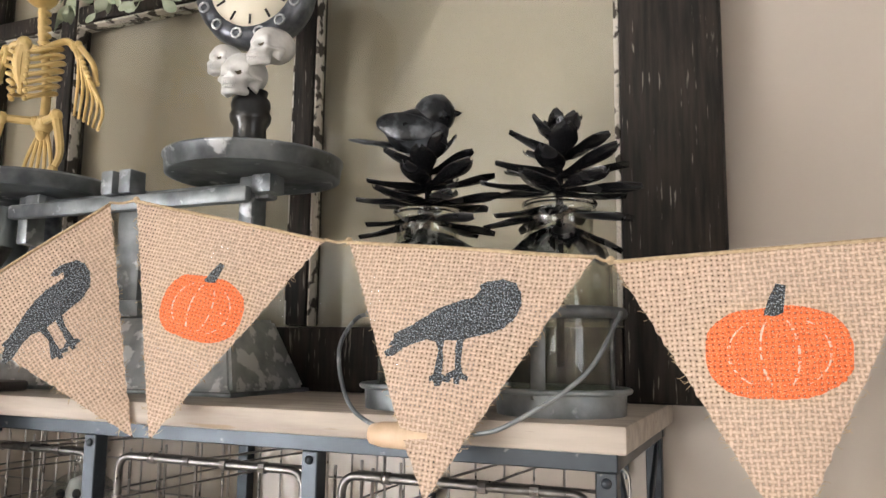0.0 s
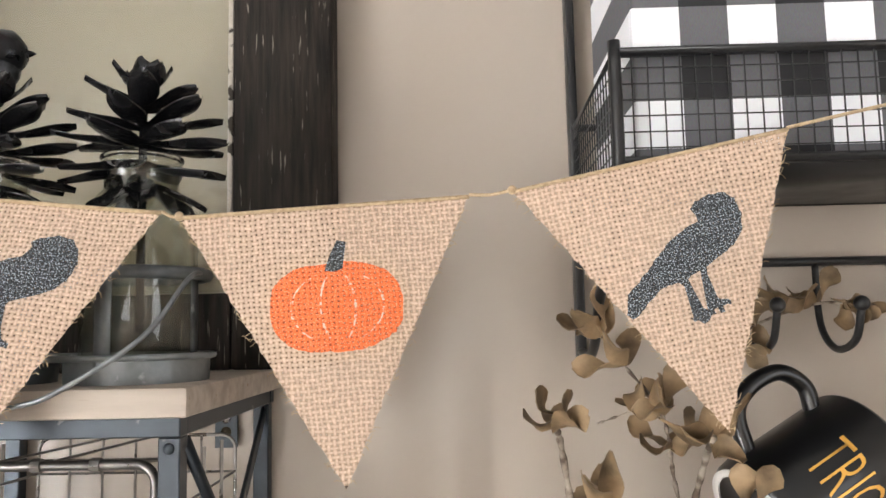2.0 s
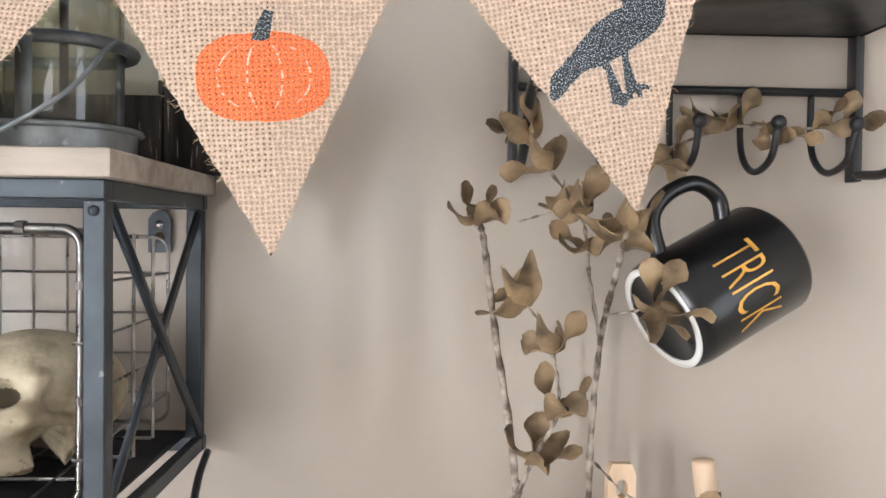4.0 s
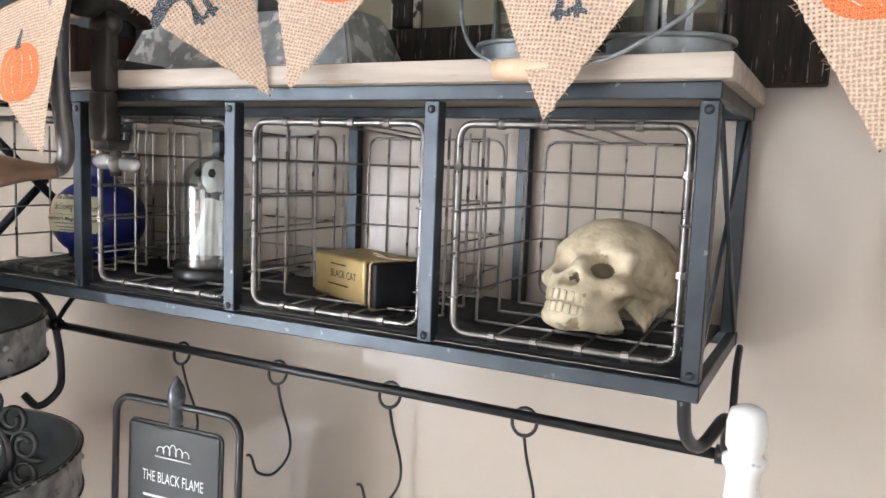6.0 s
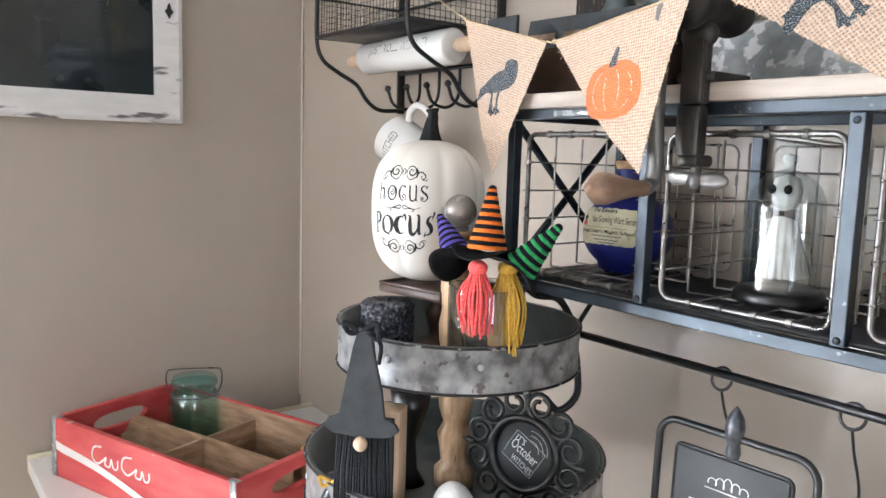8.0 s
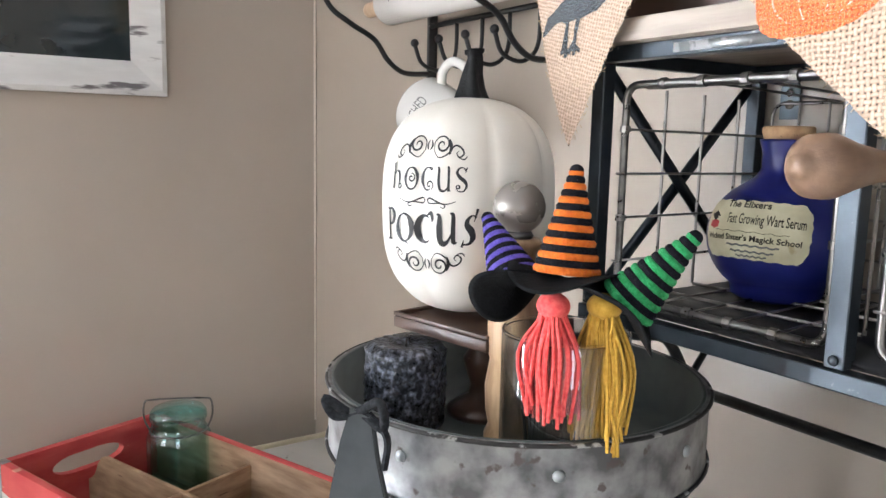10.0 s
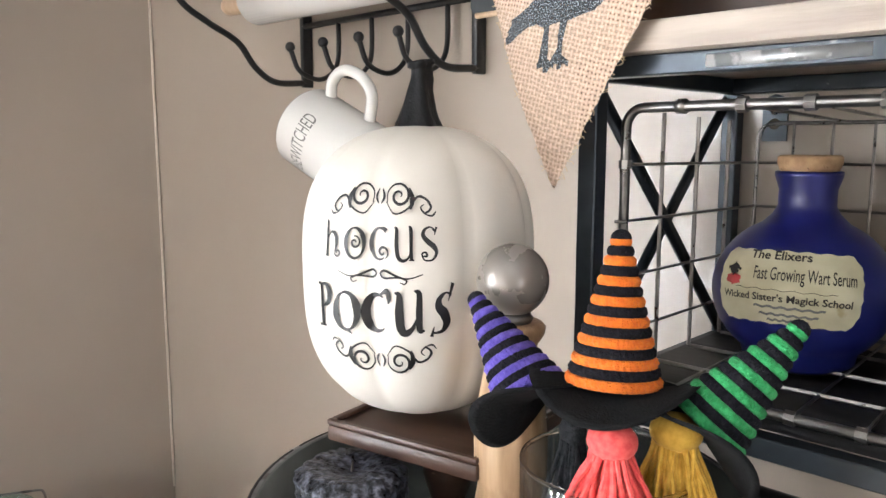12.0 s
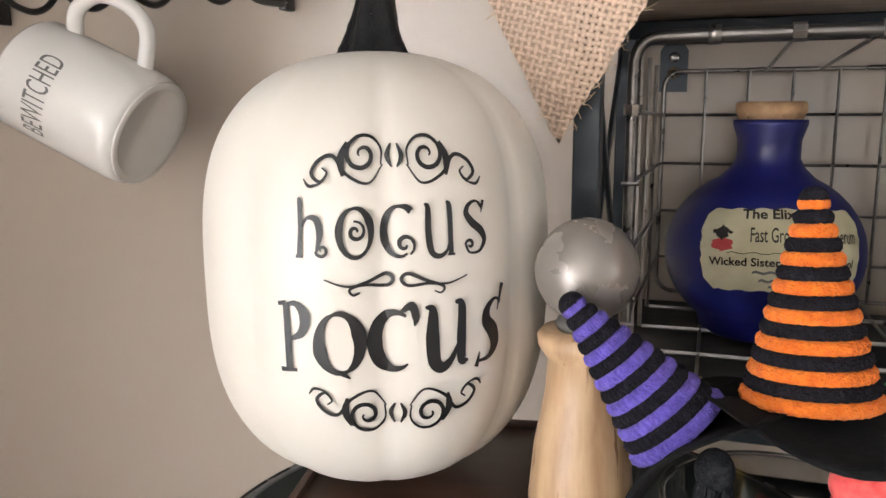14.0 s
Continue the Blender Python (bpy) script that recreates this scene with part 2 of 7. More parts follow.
M_DOME = pane_material("clear_dome_glass", 0.16, (0.88, 0.92, 0.92))
M_TUMBLER = pane_material("clear_tumbler_glass", 0.17, (0.86, 0.87, 0.87))
M_DARKPANE = material("dark_picture_glass", (0.012, 0.018, 0.02), (0.02, 0.027, 0.03), rough=0.06, scale=4, rough_var=0.03, coat=0.4)
M_WHITEPUMPKIN = material("white_matte_pumpkin", (0.74, 0.70, 0.63), (0.80, 0.765, 0.70), rough=0.42, scale=9, bump=0.06, bump_scale=140, fleck=(0.58, 0.53, 0.46), fleck_at=0.72, fleck_scale=24)
M_VINYL = material("black_vinyl", (0.008, 0.008, 0.009), (0.014, 0.014, 0.015), rough=0.42, scale=60)
M_STEM = material("black_glitter_stem", (0.005, 0.005, 0.006), (0.010, 0.010, 0.011), rough=0.45, scale=80, fleck=(0.3, 0.3, 0.3), fleck_at=0.7, fleck_scale=900, bump=0.3, bump_scale=500, spec=0.2)
M_DARKWOOD = material("dark_mahogany", (0.045, 0.022, 0.014), (0.085, 0.045, 0.03), rough=0.38, scale=18, stretch=(1, 5, 1), fleck=(0.20, 0.13, 0.09), fleck_at=0.7, fleck_scale=80)
M_MILLWOOD = material("honey_wood", (0.33, 0.20, 0.105), (0.56, 0.385, 0.23), rough=0.36, scale=30, stretch=(4, 4, 0.35), fleck=(0.24, 0.13, 0.06), fleck_at=0.66, fleck_scale=60, bump=0.08)
M_PALEWOOD = material("pale_beech", (0.56, 0.39, 0.25), (0.70, 0.52, 0.36), rough=0.5, scale=24, stretch=(3, 3, 0.5), bump=0.08)
M_AMBERWOOD = material("amber_wood", (0.42, 0.19, 0.06), (0.55, 0.28, 0.10), rough=0.35, scale=24, stretch=(3, 3, 0.5))
M_GREYBALL = material("pewter_grey_ball", (0.24, 0.215, 0.195), (0.29, 0.265, 0.24), rough=0.27, metal=0.35, scale=20)
M_GALV = material("distressed_galvanized_tin", (0.12, 0.12, 0.125), (0.40, 0.40, 0.40), rough=0.42, metal=0.45, scale=38, bump=0.25, bump_scale=120, fleck=(0.13, 0.105, 0.10), fleck_at=0.61, fleck_scale=60)
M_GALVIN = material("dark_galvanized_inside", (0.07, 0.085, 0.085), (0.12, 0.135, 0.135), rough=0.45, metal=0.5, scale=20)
M_WORNEDGE = material("worn_black_edge", (0.018, 0.016, 0.016), (0.04, 0.036, 0.035), rough=0.5, metal=0.3, scale=60, fleck=(0.42, 0.41, 0.40), fleck_at=0.56, fleck_scale=70)
M_ZINC = material("spangled_zinc", (0.28, 0.30, 0.31), (0.46, 0.48, 0.49), rough=0.36, metal=0.6, scale=40, fleck=(0.75, 0.76, 0.76), fleck_at=0.54, fleck_scale=55, bump=0.1)
M_SCALEMETAL = material("grey_cast_metal", (0.10, 0.11, 0.12), (0.27, 0.29, 0.30), rough=0.42, metal=0.5, scale=30, bump=0.25, bump_scale=110, fleck=(0.44, 0.46, 0.48), fleck_at=0.62, fleck_scale=45)
M_CANDLE = material("dark_crusted_wax", (0.012, 0.013, 0.018), (0.22, 0.235, 0.30), rough=0.30, scale=210, low=0.48, high=0.74, bump=1.0, bump_scale=280)
M_ORANGEFUZZ = material("orange_chenille", (0.82, 0.15, 0.006), (0.92, 0.23, 0.015), rough=0.85, scale=300, bump=0.8, bump_scale=1100, sheen=0.08)
M_BLACKFUZZ = material("black_chenille", (0.006, 0.006, 0.009), (0.016, 0.015, 0.022), rough=0.85, scale=400, bump=0.9, bump_scale=1100, fleck=(0.3, 0.28, 0.3), fleck_at=0.73, fleck_scale=900, sheen=0.0, spec=0.2)
M_PURPLEFUZZ = material("purple_chenille", (0.10, 0.065, 0.42), (0.17, 0.12, 0.6), rough=0.85, scale=300, bump=0.8, bump_scale=1100, sheen=0.08)
M_GREENFUZZ = material("green_chenille", (0.015, 0.30, 0.08), (0.05, 0.46, 0.15), rough=0.85, scale=300, bump=0.8, bump_scale=1100, sheen=0.08)
M_FELT = material("black_felt", (0.005, 0.0055, 0.006), (0.010, 0.0105, 0.0115), rough=0.95, scale=200, bump=0.4, bump_scale=600, sheen=0.0, spec=0.2)
M_REDYARN = material("coral_red_yarn", (0.72, 0.06, 0.06), (0.85, 0.13, 0.12), rough=0.85, scale=300, sheen=0.08)
M_GOLDYARN = material("mustard_yarn", (0.58, 0.33, 0.035), (0.72, 0.45, 0.07), rough=0.85, scale=300, sheen=0.08)
M_BLACKYARN = material("black_yarn", (0.012, 0.013, 0.016), (0.03, 0.032, 0.036), rough=0.9, scale=400, bump=0.4, bump_scale=900, spec=0.2)
M_SLATE = material("charcoal_painted_wood", (0.045, 0.05, 0.053), (0.065, 0.07, 0.073), rough=0.7, scale=50, bump=0.1, spec=0.2)
M_CHALK = material("chalkboard", (0.035, 0.037, 0.039), (0.06, 0.063, 0.065), rough=0.6, scale=14)
M_CHALKINK = material("chalk_lettering", (0.72, 0.75, 0.75), (0.85, 0.87, 0.87), rough=0.8, scale=300)
M_CERAMIC = material("white_glazed_ceramic", (0.80, 0.785, 0.755), (0.83, 0.82, 0.79), rough=0.12, scale=8, coat=0.4, rough_var=0.04)
M_BLACKGLAZE = material("black_glazed_ceramic", (0.005, 0.005, 0.0055), (0.008, 0.008, 0.0085), rough=0.3, scale=8, coat=0.2, rough_var=0.05)
M_GREYINK = material("grey_glaze_lettering", (0.14, 0.14, 0.135), rough=0.4)
M_GOLDINK = material("gold_lettering", (0.72, 0.36, 0.06), (0.8, 0.45, 0.1), rough=0.35, metal=0.3)
M_CRATERED = material("faded_red_paint", (0.50, 0.045, 0.05), (0.60, 0.10, 0.09), rough=0.55, scale=9, stretch=(1, 1, 4), bump=0.12, bump_scale=60, fleck=(0.62, 0.40, 0.28), fleck_at=0.69, fleck_scale=26)
M_CRATEWOOD = material("worn_crate_wood", (0.26, 0.155, 0.085), (0.46, 0.31, 0.19), rough=0.65, scale=14, stretch=(1, 1, 5), bump=0.15, bump_scale=70, fleck=(0.13, 0.07, 0.04), fleck_at=0.66, fleck_scale=22)
M_WHITEPAINT = material("white_worn_paint", (0.76, 0.75, 0.72), (0.82, 0.81, 0.79), rough=0.5, scale=10, fleck=(0.30, 0.28, 0.26), fleck_at=0.675, fleck_scale=55)
M_CREAM = material("cream_paint", (0.62, 0.55, 0.40), (0.68, 0.61, 0.46), rough=0.55, scale=10)
M_DISTRESSED = material("distressed_white_frame", (0.70, 0.69, 0.68), (0.78, 0.77, 0.76), rough=0.5, scale=10, stretch=(1, 1.2, 6), fleck=(0.16, 0.145, 0.15), fleck_at=0.6, fleck_scale=7)
M_OLDFRAME = material("old_black_window_wood", (0.011, 0.009, 0.008), (0.034, 0.026, 0.021), rough=0.65, scale=26, stretch=(6, 6, 0.5), bump=0.3, bump_scale=80, fleck=(0.20, 0.18, 0.15), fleck_at=0.635, fleck_scale=60, spec=0.2)
M_OLDPUTTY = material("flaking_putty_edge", (0.50, 0.46, 0.40), (0.66, 0.62, 0.55), rough=0.8, scale=60, fleck=(0.05, 0.04, 0.032), fleck_at=0.50, fleck_scale=60, bump=0.4)
M_PETAL = material("black_metal_petal", (0.007, 0.007, 0.008), (0.012, 0.012, 0.013), rough=0.26, scale=30, fleck=(0.28, 0.24, 0.18), fleck_at=0.76, fleck_scale=120)
M_BIRD = material("black_metallic_foil_bird", (0.012, 0.013, 0.015), (0.13, 0.14, 0.155), rough=0.30, metal=0.4, scale=48, low=0.45, high=0.62, bump=0.6, bump_scale=110)
M_IRON = material("old_cast_iron", (0.045, 0.04, 0.036), (0.10, 0.09, 0.08), rough=0.42, metal=0.6, scale=24, bump=0.3, bump_scale=110)
M_TINNED = material("tinned_iron", (0.13, 0.125, 0.12), (0.24, 0.23, 0.22), rough=0.42, metal=0.6, scale=24, bump=0.15)
M_GRIP = material("worn_wood_grip", (0.16, 0.095, 0.06), (0.27, 0.17, 0.11), rough=0.45, scale=20, stretch=(4, 1, 4), bump=0.1)
M_LEAF = material("dried_olive_brown_leaf", (0.10, 0.065, 0.032), (0.33, 0.225, 0.125), rough=0.6, scale=40, bump=0.2, bump_scale=120)
M_TWIG = material("pale_flaked_twig", (0.10, 0.07, 0.05), (0.44, 0.38, 0.31), rough=0.8, scale=80, low=0.40, high=0.62, stretch=(1, 1, 1), bump=0.4)
M_GREENLEAF = material("sage_green_leaf", (0.25, 0.30, 0.20), (0.42, 0.47, 0.36), rough=0.6, scale=40)
M_RED = material("red_rubber", (0.42, 0.02, 0.03), (0.5, 0.04, 0.05), rough=0.4)
M_GHOST = material("white_gauze", (0.72, 0.70, 0.68), (0.85, 0.84, 0.82), rough=0.9, scale=60, bump=0.3)
M_DIAL = material("cream_clock_face", (0.72, 0.66, 0.52), (0.8, 0.75, 0.62), rough=0.5, scale=10)
M_PEWTER = material("dark_pewter", (0.05, 0.055, 0.065), (0.16, 0.17, 0.19), rough=0.32, metal=0.6, scale=70)
M_GINGHAM = gingham_material("black_white_gingham", 0.0325)


# ---- building helpers ----
def part(name, bm, mat, parent=None, label="", smooth=True, m=None):
    """Links a bmesh as one mesh object under a thing or a part."""
    me = bpy.data.meshes.new(name)
    if smooth:
        for f in bm.faces:
            f.smooth = True
        for e in bm.edges:
            if len(e.link_faces) == 2 and e.calc_face_angle(0) > 0.6:
                e.smooth = False
    bm.to_mesh(me)
    bm.free()
    me.materials.append(mat)
    if any(p.material_index for p in me.polygons):
        me.materials.append(M_HOLESHADE)
    ob = new(name, me)
    if parent:
        ob.parent = parent
    if m is not None:
        ob.matrix_basis = m
    if label:
        tagged(ob, label)
    return ob


def thing(name, m, label, category, group="", kind=""):
    """An Empty at the thing's base that carries its parts."""
    ob = new(name)
    ob.empty_display_size = 0.02
    ob.matrix_basis = m
    return tagged(ob, label, category, group, kind)


def solid(name, bm, mat, label, category, m=None, kind="", smooth=True, group=""):
    return tagged(part(name, bm, mat, None, "", smooth, m), label, category, group, kind)


def join(*some):
    """Several bmeshes as one."""
    out = some[0]
    for b in some[1:]:
        me = bpy.data.meshes.new("tmp")
        b.to_mesh(me)
        b.free()
        out.from_mesh(me)
        bpy.data.meshes.remove(me)
    return out


def moved(bm, m):
    bm.transform(m)
    return bm


def box(x0, x1, y0, y1, z0, z1, bevel=0.0, seg=2):
    bm = bmesh.new()
    v = [bm.verts.new((x, y, z)) for x in (x0, x1) for y in (y0, y1) for z in (z0, z1)]
    for q in ((0, 1, 3, 2), (4, 6, 7, 5), (0, 4, 5, 1), (2, 3, 7, 6), (0, 2, 6, 4), (1, 5, 7, 3)):
        bm.faces.new([v[i] for i in q])
    if bevel:
        bmesh.ops.bevel(bm, geom=bm.edges[:], offset=bevel, segments=seg, affect="EDGES", profile=0.5)
    return bm


def tube(points, r, seg=8, closed=False, cap=True):
    """A round rod along points; r is one radius or one for each point."""
    bm = bmesh.new()
    p = [Vector(q) for q in points]
    n = len(p)
    rs = r if isinstance(r, (list, tuple)) else [r] * n
    side, rings = None, []
    for i in range(n):
        a = p[i - 1] if i or closed else p[i]
        b = p[(i + 1) % n] if i < n - 1 or closed else p[i]
        d = (b - a).normalized()
        if side is None:
            side = d.orthogonal().normalized()
        side = (side - d * side.dot(d)).normalized()
        up = d.cross(side)
        rings.append([bm.verts.new(p[i] + (side * math.cos(k * math.tau / seg) + up * math.sin(k * math.tau / seg)) * rs[i]) for k in range(seg)])
    for i in range(n if closed else n - 1):
        a, b = rings[i], rings[(i + 1) % n]
        shift = 0
        if closed and i == n - 1:
            shift = min(range(seg), key=lambda s: (a[0].co - b[s].co).length)
        for k in range(seg):
            bm.faces.new((a[k], a[(k + 1) % seg], b[(k + 1 + shift) % seg], b[(k + shift) % seg]))
    if cap and not closed:
        bm.faces.new(rings[0][::-1])
        bm.faces.new(rings[-1])
    return bm


def smooth_path(points, steps=8, closed=False):
    """Points on a smooth curve through those given (Catmull-Rom)."""
    p = [Vector(q) for q in points]
    n, out = len(p), []
    for i in range(n if closed else n - 1):
        a = p[(i - 1) % n] if closed or i else p[0] * 2 - p[1]
        b, c = p[i], p[(i + 1) % n]
        d = p[(i + 2) % n] if closed or i < n - 2 else p[-1] * 2 - p[-2]
        for k in range(steps):
            t = k / steps
            out.append(0.5 * (2 * b + (c - a) * t + (2 * a - 5 * b + 4 * c - d) * t * t + (3 * b - a - 3 * c + d) * t ** 3))
    if not closed:
        out.append(p[-1])
    return out


def round_rect(w, h, r, steps=5, plane="xz"):
    """A closed path round a rectangle with rounded corners, centred."""
    out = []
    for cx, cy, a0 in ((w / 2 - r, h / 2 - r, 0), (-w / 2 + r, h / 2 - r, 90), (-w / 2 + r, -h / 2 + r, 180), (w / 2 - r, -h / 2 + r, 270)):
        for k in range(steps + 1):
            a = radians(a0 + 90 * k / steps)
            x, y = cx + r * math.cos(a), cy + r * math.sin(a)
            out.append((x, 0, y) if plane == "xz" else (x, y, 0))
    return out


def lathe(profile, seg=32, wobble=None):
    """A turned body: profile of (radius, height) from bottom to top; wobble(angle, height) scales the radius."""
    bm = bmesh.new()
    rings = []
    for r, z in profile:
        if r < 1e-5:
            rings.append([bm.verts.new((0, 0, z))])
        else:
            rings.append([bm.verts.new((r * math.cos(a) * w, r * math.sin(a) * w, z)) for a in (math.tau * k / seg for k in range(seg)) for w in ((wobble(a, z) if wobble else 1),)])
    for a, b in zip(rings, rings[1:]):
        for k in range(seg):
            q = []
            for v in (a[k % len(a)], a[(k + 1) % len(a)], b[(k + 1) % len(b)], b[k % len(b)]):
                if v not in q:
                    q.append(v)
            if len(q) > 2:
                bm.faces.new(q)
    return bm


def ball(rx, ry, rz, at=(0, 0, 0), u=20, v=12):
    bm = bmesh.new()
    bmesh.ops.create_uvsphere(bm, u_segments=u, v_segments=v, radius=1)
    return moved(bm, Matrix.Translation(at) @ Matrix.Diagonal((rx, ry, rz, 1)))


def sheet(outline, thick, bevel=0.0):
    """A flat cut-out in the xz plane, from y = 0 back to y = thick."""
    bm = bmesh.new()
    v = [bm.verts.new((x, 0, z)) for x, z in outline]
    f = bm.faces.new(v)
    f.normal_update()
    r = bmesh.ops.extrude_face_region(bm, geom=[f])
    bmesh.ops.translate(bm, verts=[g for g in r["geom"] if isinstance(g, bmesh.types.BMVert)], vec=(0, thick, 0))
    bmesh.ops.recalc_face_normals(bm, faces=bm.faces[:])
    if bevel:
        bmesh.ops.bevel(bm, geom=[e for e in bm.edges if e.calc_face_angle(0) > 1], offset=bevel, segments=2, affect="EDGES")
    return bm


def letters(text, size, depth=0.0002, width=None, bold=0.0, squeeze=1.0):
    """Lettering in the xz plane, centred, facing -y."""
    c = bpy.data.curves.new("text", "FONT")
    c.body, c.size, c.align_x, c.align_y, c.resolution_u, c.offset = text, size, "CENTER", "CENTER", 3, bold
    ob = new("text", c)
    dg = bpy.context.evaluated_depsgraph_get()
    me = bpy.data.meshes.new_from_object(ob.evaluated_get(dg))
    bm = bmesh.new()
    bm.from_mesh(me)
    bpy.data.objects.remove(ob)
    bpy.data.curves.remove(c)
    bpy.data.meshes.remove(me)
    if width and bm.verts:
        xs = [v.co.x for v in bm.verts]
        squeeze = width / (max(xs) - min(xs))
    bm.transform(Matrix.Rotation(radians(90), 4, "X") @ Matrix.Diagonal((squeeze, 1, 1, 1)))
    if depth:
        r = bmesh.ops.extrude_face_region(bm, geom=bm.faces[:])
        bmesh.ops.translate(bm, verts=[g for g in r["geom"] if isinstance(g, bmesh.types.BMVert)], vec=(0, -depth, 0))
    return bm


def turn_to(normal, up=(0, 0, 1)):
    """A turn that takes -y to the given direction and z as near as can be to up."""
    y = -Vector(normal).normalized()
    x = y.cross(Vector(up)).normalized()
    return Matrix((x, y, x.cross(y))).transposed().to_4x4()


def at(x, y, z, rz=0, rx=0, ry=0):
    return pose(x, y, z, rx, ry, rz)


# ---- the room ----
WALL_Y, LEFT_X, RIGHT_X, SOUTH_Y, TOP = 0.225, -1.958, 1.9, -4.2, 2.5


def setting(name, bm, mat, label, category):
    return solid(name, bm, mat, label, category, kind="structure", smooth=False)


setting("wall_north", box(LEFT_X - 0.12, RIGHT_X + 0.12, WALL_Y, WALL_Y + 0.12, 0, TOP), M_WALL, "beige painted wall with a faint orange-peel texture", "wall")


def wall_with_opening(along, name, c0, c1, w0, w1, z0, z1, side0, side1):
    """A wall with one opening through it, of four blocks joined."""
    blocks = []
    for a, b, lo, hi in ((c0, w0, 0, TOP), (w1, c1, 0, TOP), (w0, w1, 0, z0), (w0, w1, z1, TOP)):
        blocks.append(box(a, b, side0, side1, lo, hi) if along == "x" else box(side0, side1, a, b, lo, hi))
    setting(name, join(*blocks), M_WALL, "beige painted wall with an unseen opening", "wall")


wall_with_opening("y", "wall_west", SOUTH_Y, WALL_Y - 0.002, -4.0, -1.0, 0.1, 2.1, LEFT_X - 0.12, LEFT_X)
# south and east openings are unseen, added to hold the fill lamps
wall_with_opening("x", "wall_south", LEFT_X - 0.12, RIGHT_X + 0.12, -0.95, 0.35, 0.75, 2.05, SOUTH_Y - 0.12, SOUTH_Y)
wall_with_opening("y", "wall_east", SOUTH_Y, WALL_Y - 0.002, -1.9, -0.9, 0.85, 2.05, RIGHT_X, RIGHT_X + 0.12)
# vertical blind, drawn shut but for a few gaps
BLIND_GAPS = (11, 12, 22, 23, 31)
for k in range(40):
    if k not in BLIND_GAPS:
        setting("blind_slat", moved(box(-0.0006, 0.0006, -0.042, 0.042, 0.12, 2.08), pose(LEFT_X - 0.05, -3.96 + 0.075 * k, 0, 0, 0, 12)), M_CEIL, "white vertical blind slat in the patio door", "blind")
setting("corner_bead", tube([(LEFT_X + 0.0015, WALL_Y - 0.0035, 0.8), (LEFT_X + 0.0015, WALL_Y - 0.0035, TOP)], 0.0024, 8), M_CAULK, "thin pale caulk line in the corner", "trim")
setting("floor", box(LEFT_X - 0.12, RIGHT_X + 0.12, SOUTH_Y - 0.12, WALL_Y + 0.12, -0.1, -0.002), M_FLOOR, "dark grey-brown oak floor", "floor")
setting("ceiling", box(LEFT_X - 0.12, RIGHT_X + 0.12, SOUTH_Y - 0.12, WALL_Y + 0.12, TOP + 0.002, TOP + 0.1), M_CEIL, "plain white ceiling", "ceiling")

# the white cupboard whose top carries the crate, the trays and the crocks
cup = thing("cupboard", at(-0.7, -0.1, 0), "low white painted cupboard with a cream trim edge along the wall", "cupboard")
part("carcass", box(-1.15, 1.5, -0.27, 0.318, 0, 0.755, 0.004), M_CREAM, cup)
part("worktop", box(-1.178, 1.52, -0.345, 0.322, 0.757, 0.79, 0.004), M_WHITEPAINT, cup, "white painted top, scuffed")
part("edge_strip", box(-1.19, -1.18, -0.345, 0.322, 0.757, 0.796, 0.002), M_CREAM, cup, "cream wooden edge strip")

# ---- the wall shelf with its wire baskets ----
BAY = 0.22
shelf = thing("wall_shelf", at(0, 0, 1.3), "dark steel wall shelf with pale wooden top and crossed side braces", "wall shelf")
part("plank", box(-0.892, 0.016, -0.016, 0.222, 0.2165, 0.2345, 0.0022), M_PLANK, shelf, "pale weathered wooden top board")
part("bottom_board", box(-0.872, -0.008, 0.008, 0.214, 0.001, 0.006), M_PANEL, shelf, "black bottom board")
W = 0.0135
for k in range(5):
    x = -BAY * k
    part("front_post", box(x - W / 2, x + W / 2, -0.001, 0.0125, 0.0005, 0.2035, 0.0008, 1), M_STEEL, shelf)
    part("back_post", box(x - W / 2, x + W / 2, 0.2095, 0.222, 0.0005, 0.2035, 0.0008, 1), M_STEEL, shelf)
    for z in (0.006, 0.197):
        part("bolt", moved(lathe([(0, 0), (0.0036, 0.0003), (0.0032, 0.0016), (0, 0.0024)], 10), pose(x, -0.001, z, 90)), M_STEEL, shelf)
for y0, y1 in ((-0.0045, 0.009), (0.2125, 0.2235)):
    part("top_rail", box(-0.888, 0.008, y0, y1, 0.204, 0.2162, 0.0008, 1), M_STEEL, shelf)
    part("bottom_rail", box(-0.888, 0.008, y0, y1, -0.0125, 0.0002, 0.0008, 1), M_STEEL, shelf)
for x in (-0.888, -0.0015):
    part("side_rail", box(x, x + 0.009, 0.0095, 0.212, 0.204, 0.2162, 0.0008, 1), M_STEEL, shelf)
    part("side_rail", box(x, x + 0.009, 0.0095, 0.212, -0.0125, 0.0002, 0.0008, 1), M_STEEL, shelf)
    for a, b, off in ((0.006, 0.198, 0.0), (0.198, 0.006, 0.003)):
        d = Vector((0, 0.198, b - a))
        bar = box(-0.0012, 0.0012, 0, d.length, -0.0055, 0.0055)
        part("cross_brace", moved(bar, pose(x + 0.0045 + off, 0.012, a, math.degrees(math.atan2(b - a, 0.198)))), M_STEEL, shelf)
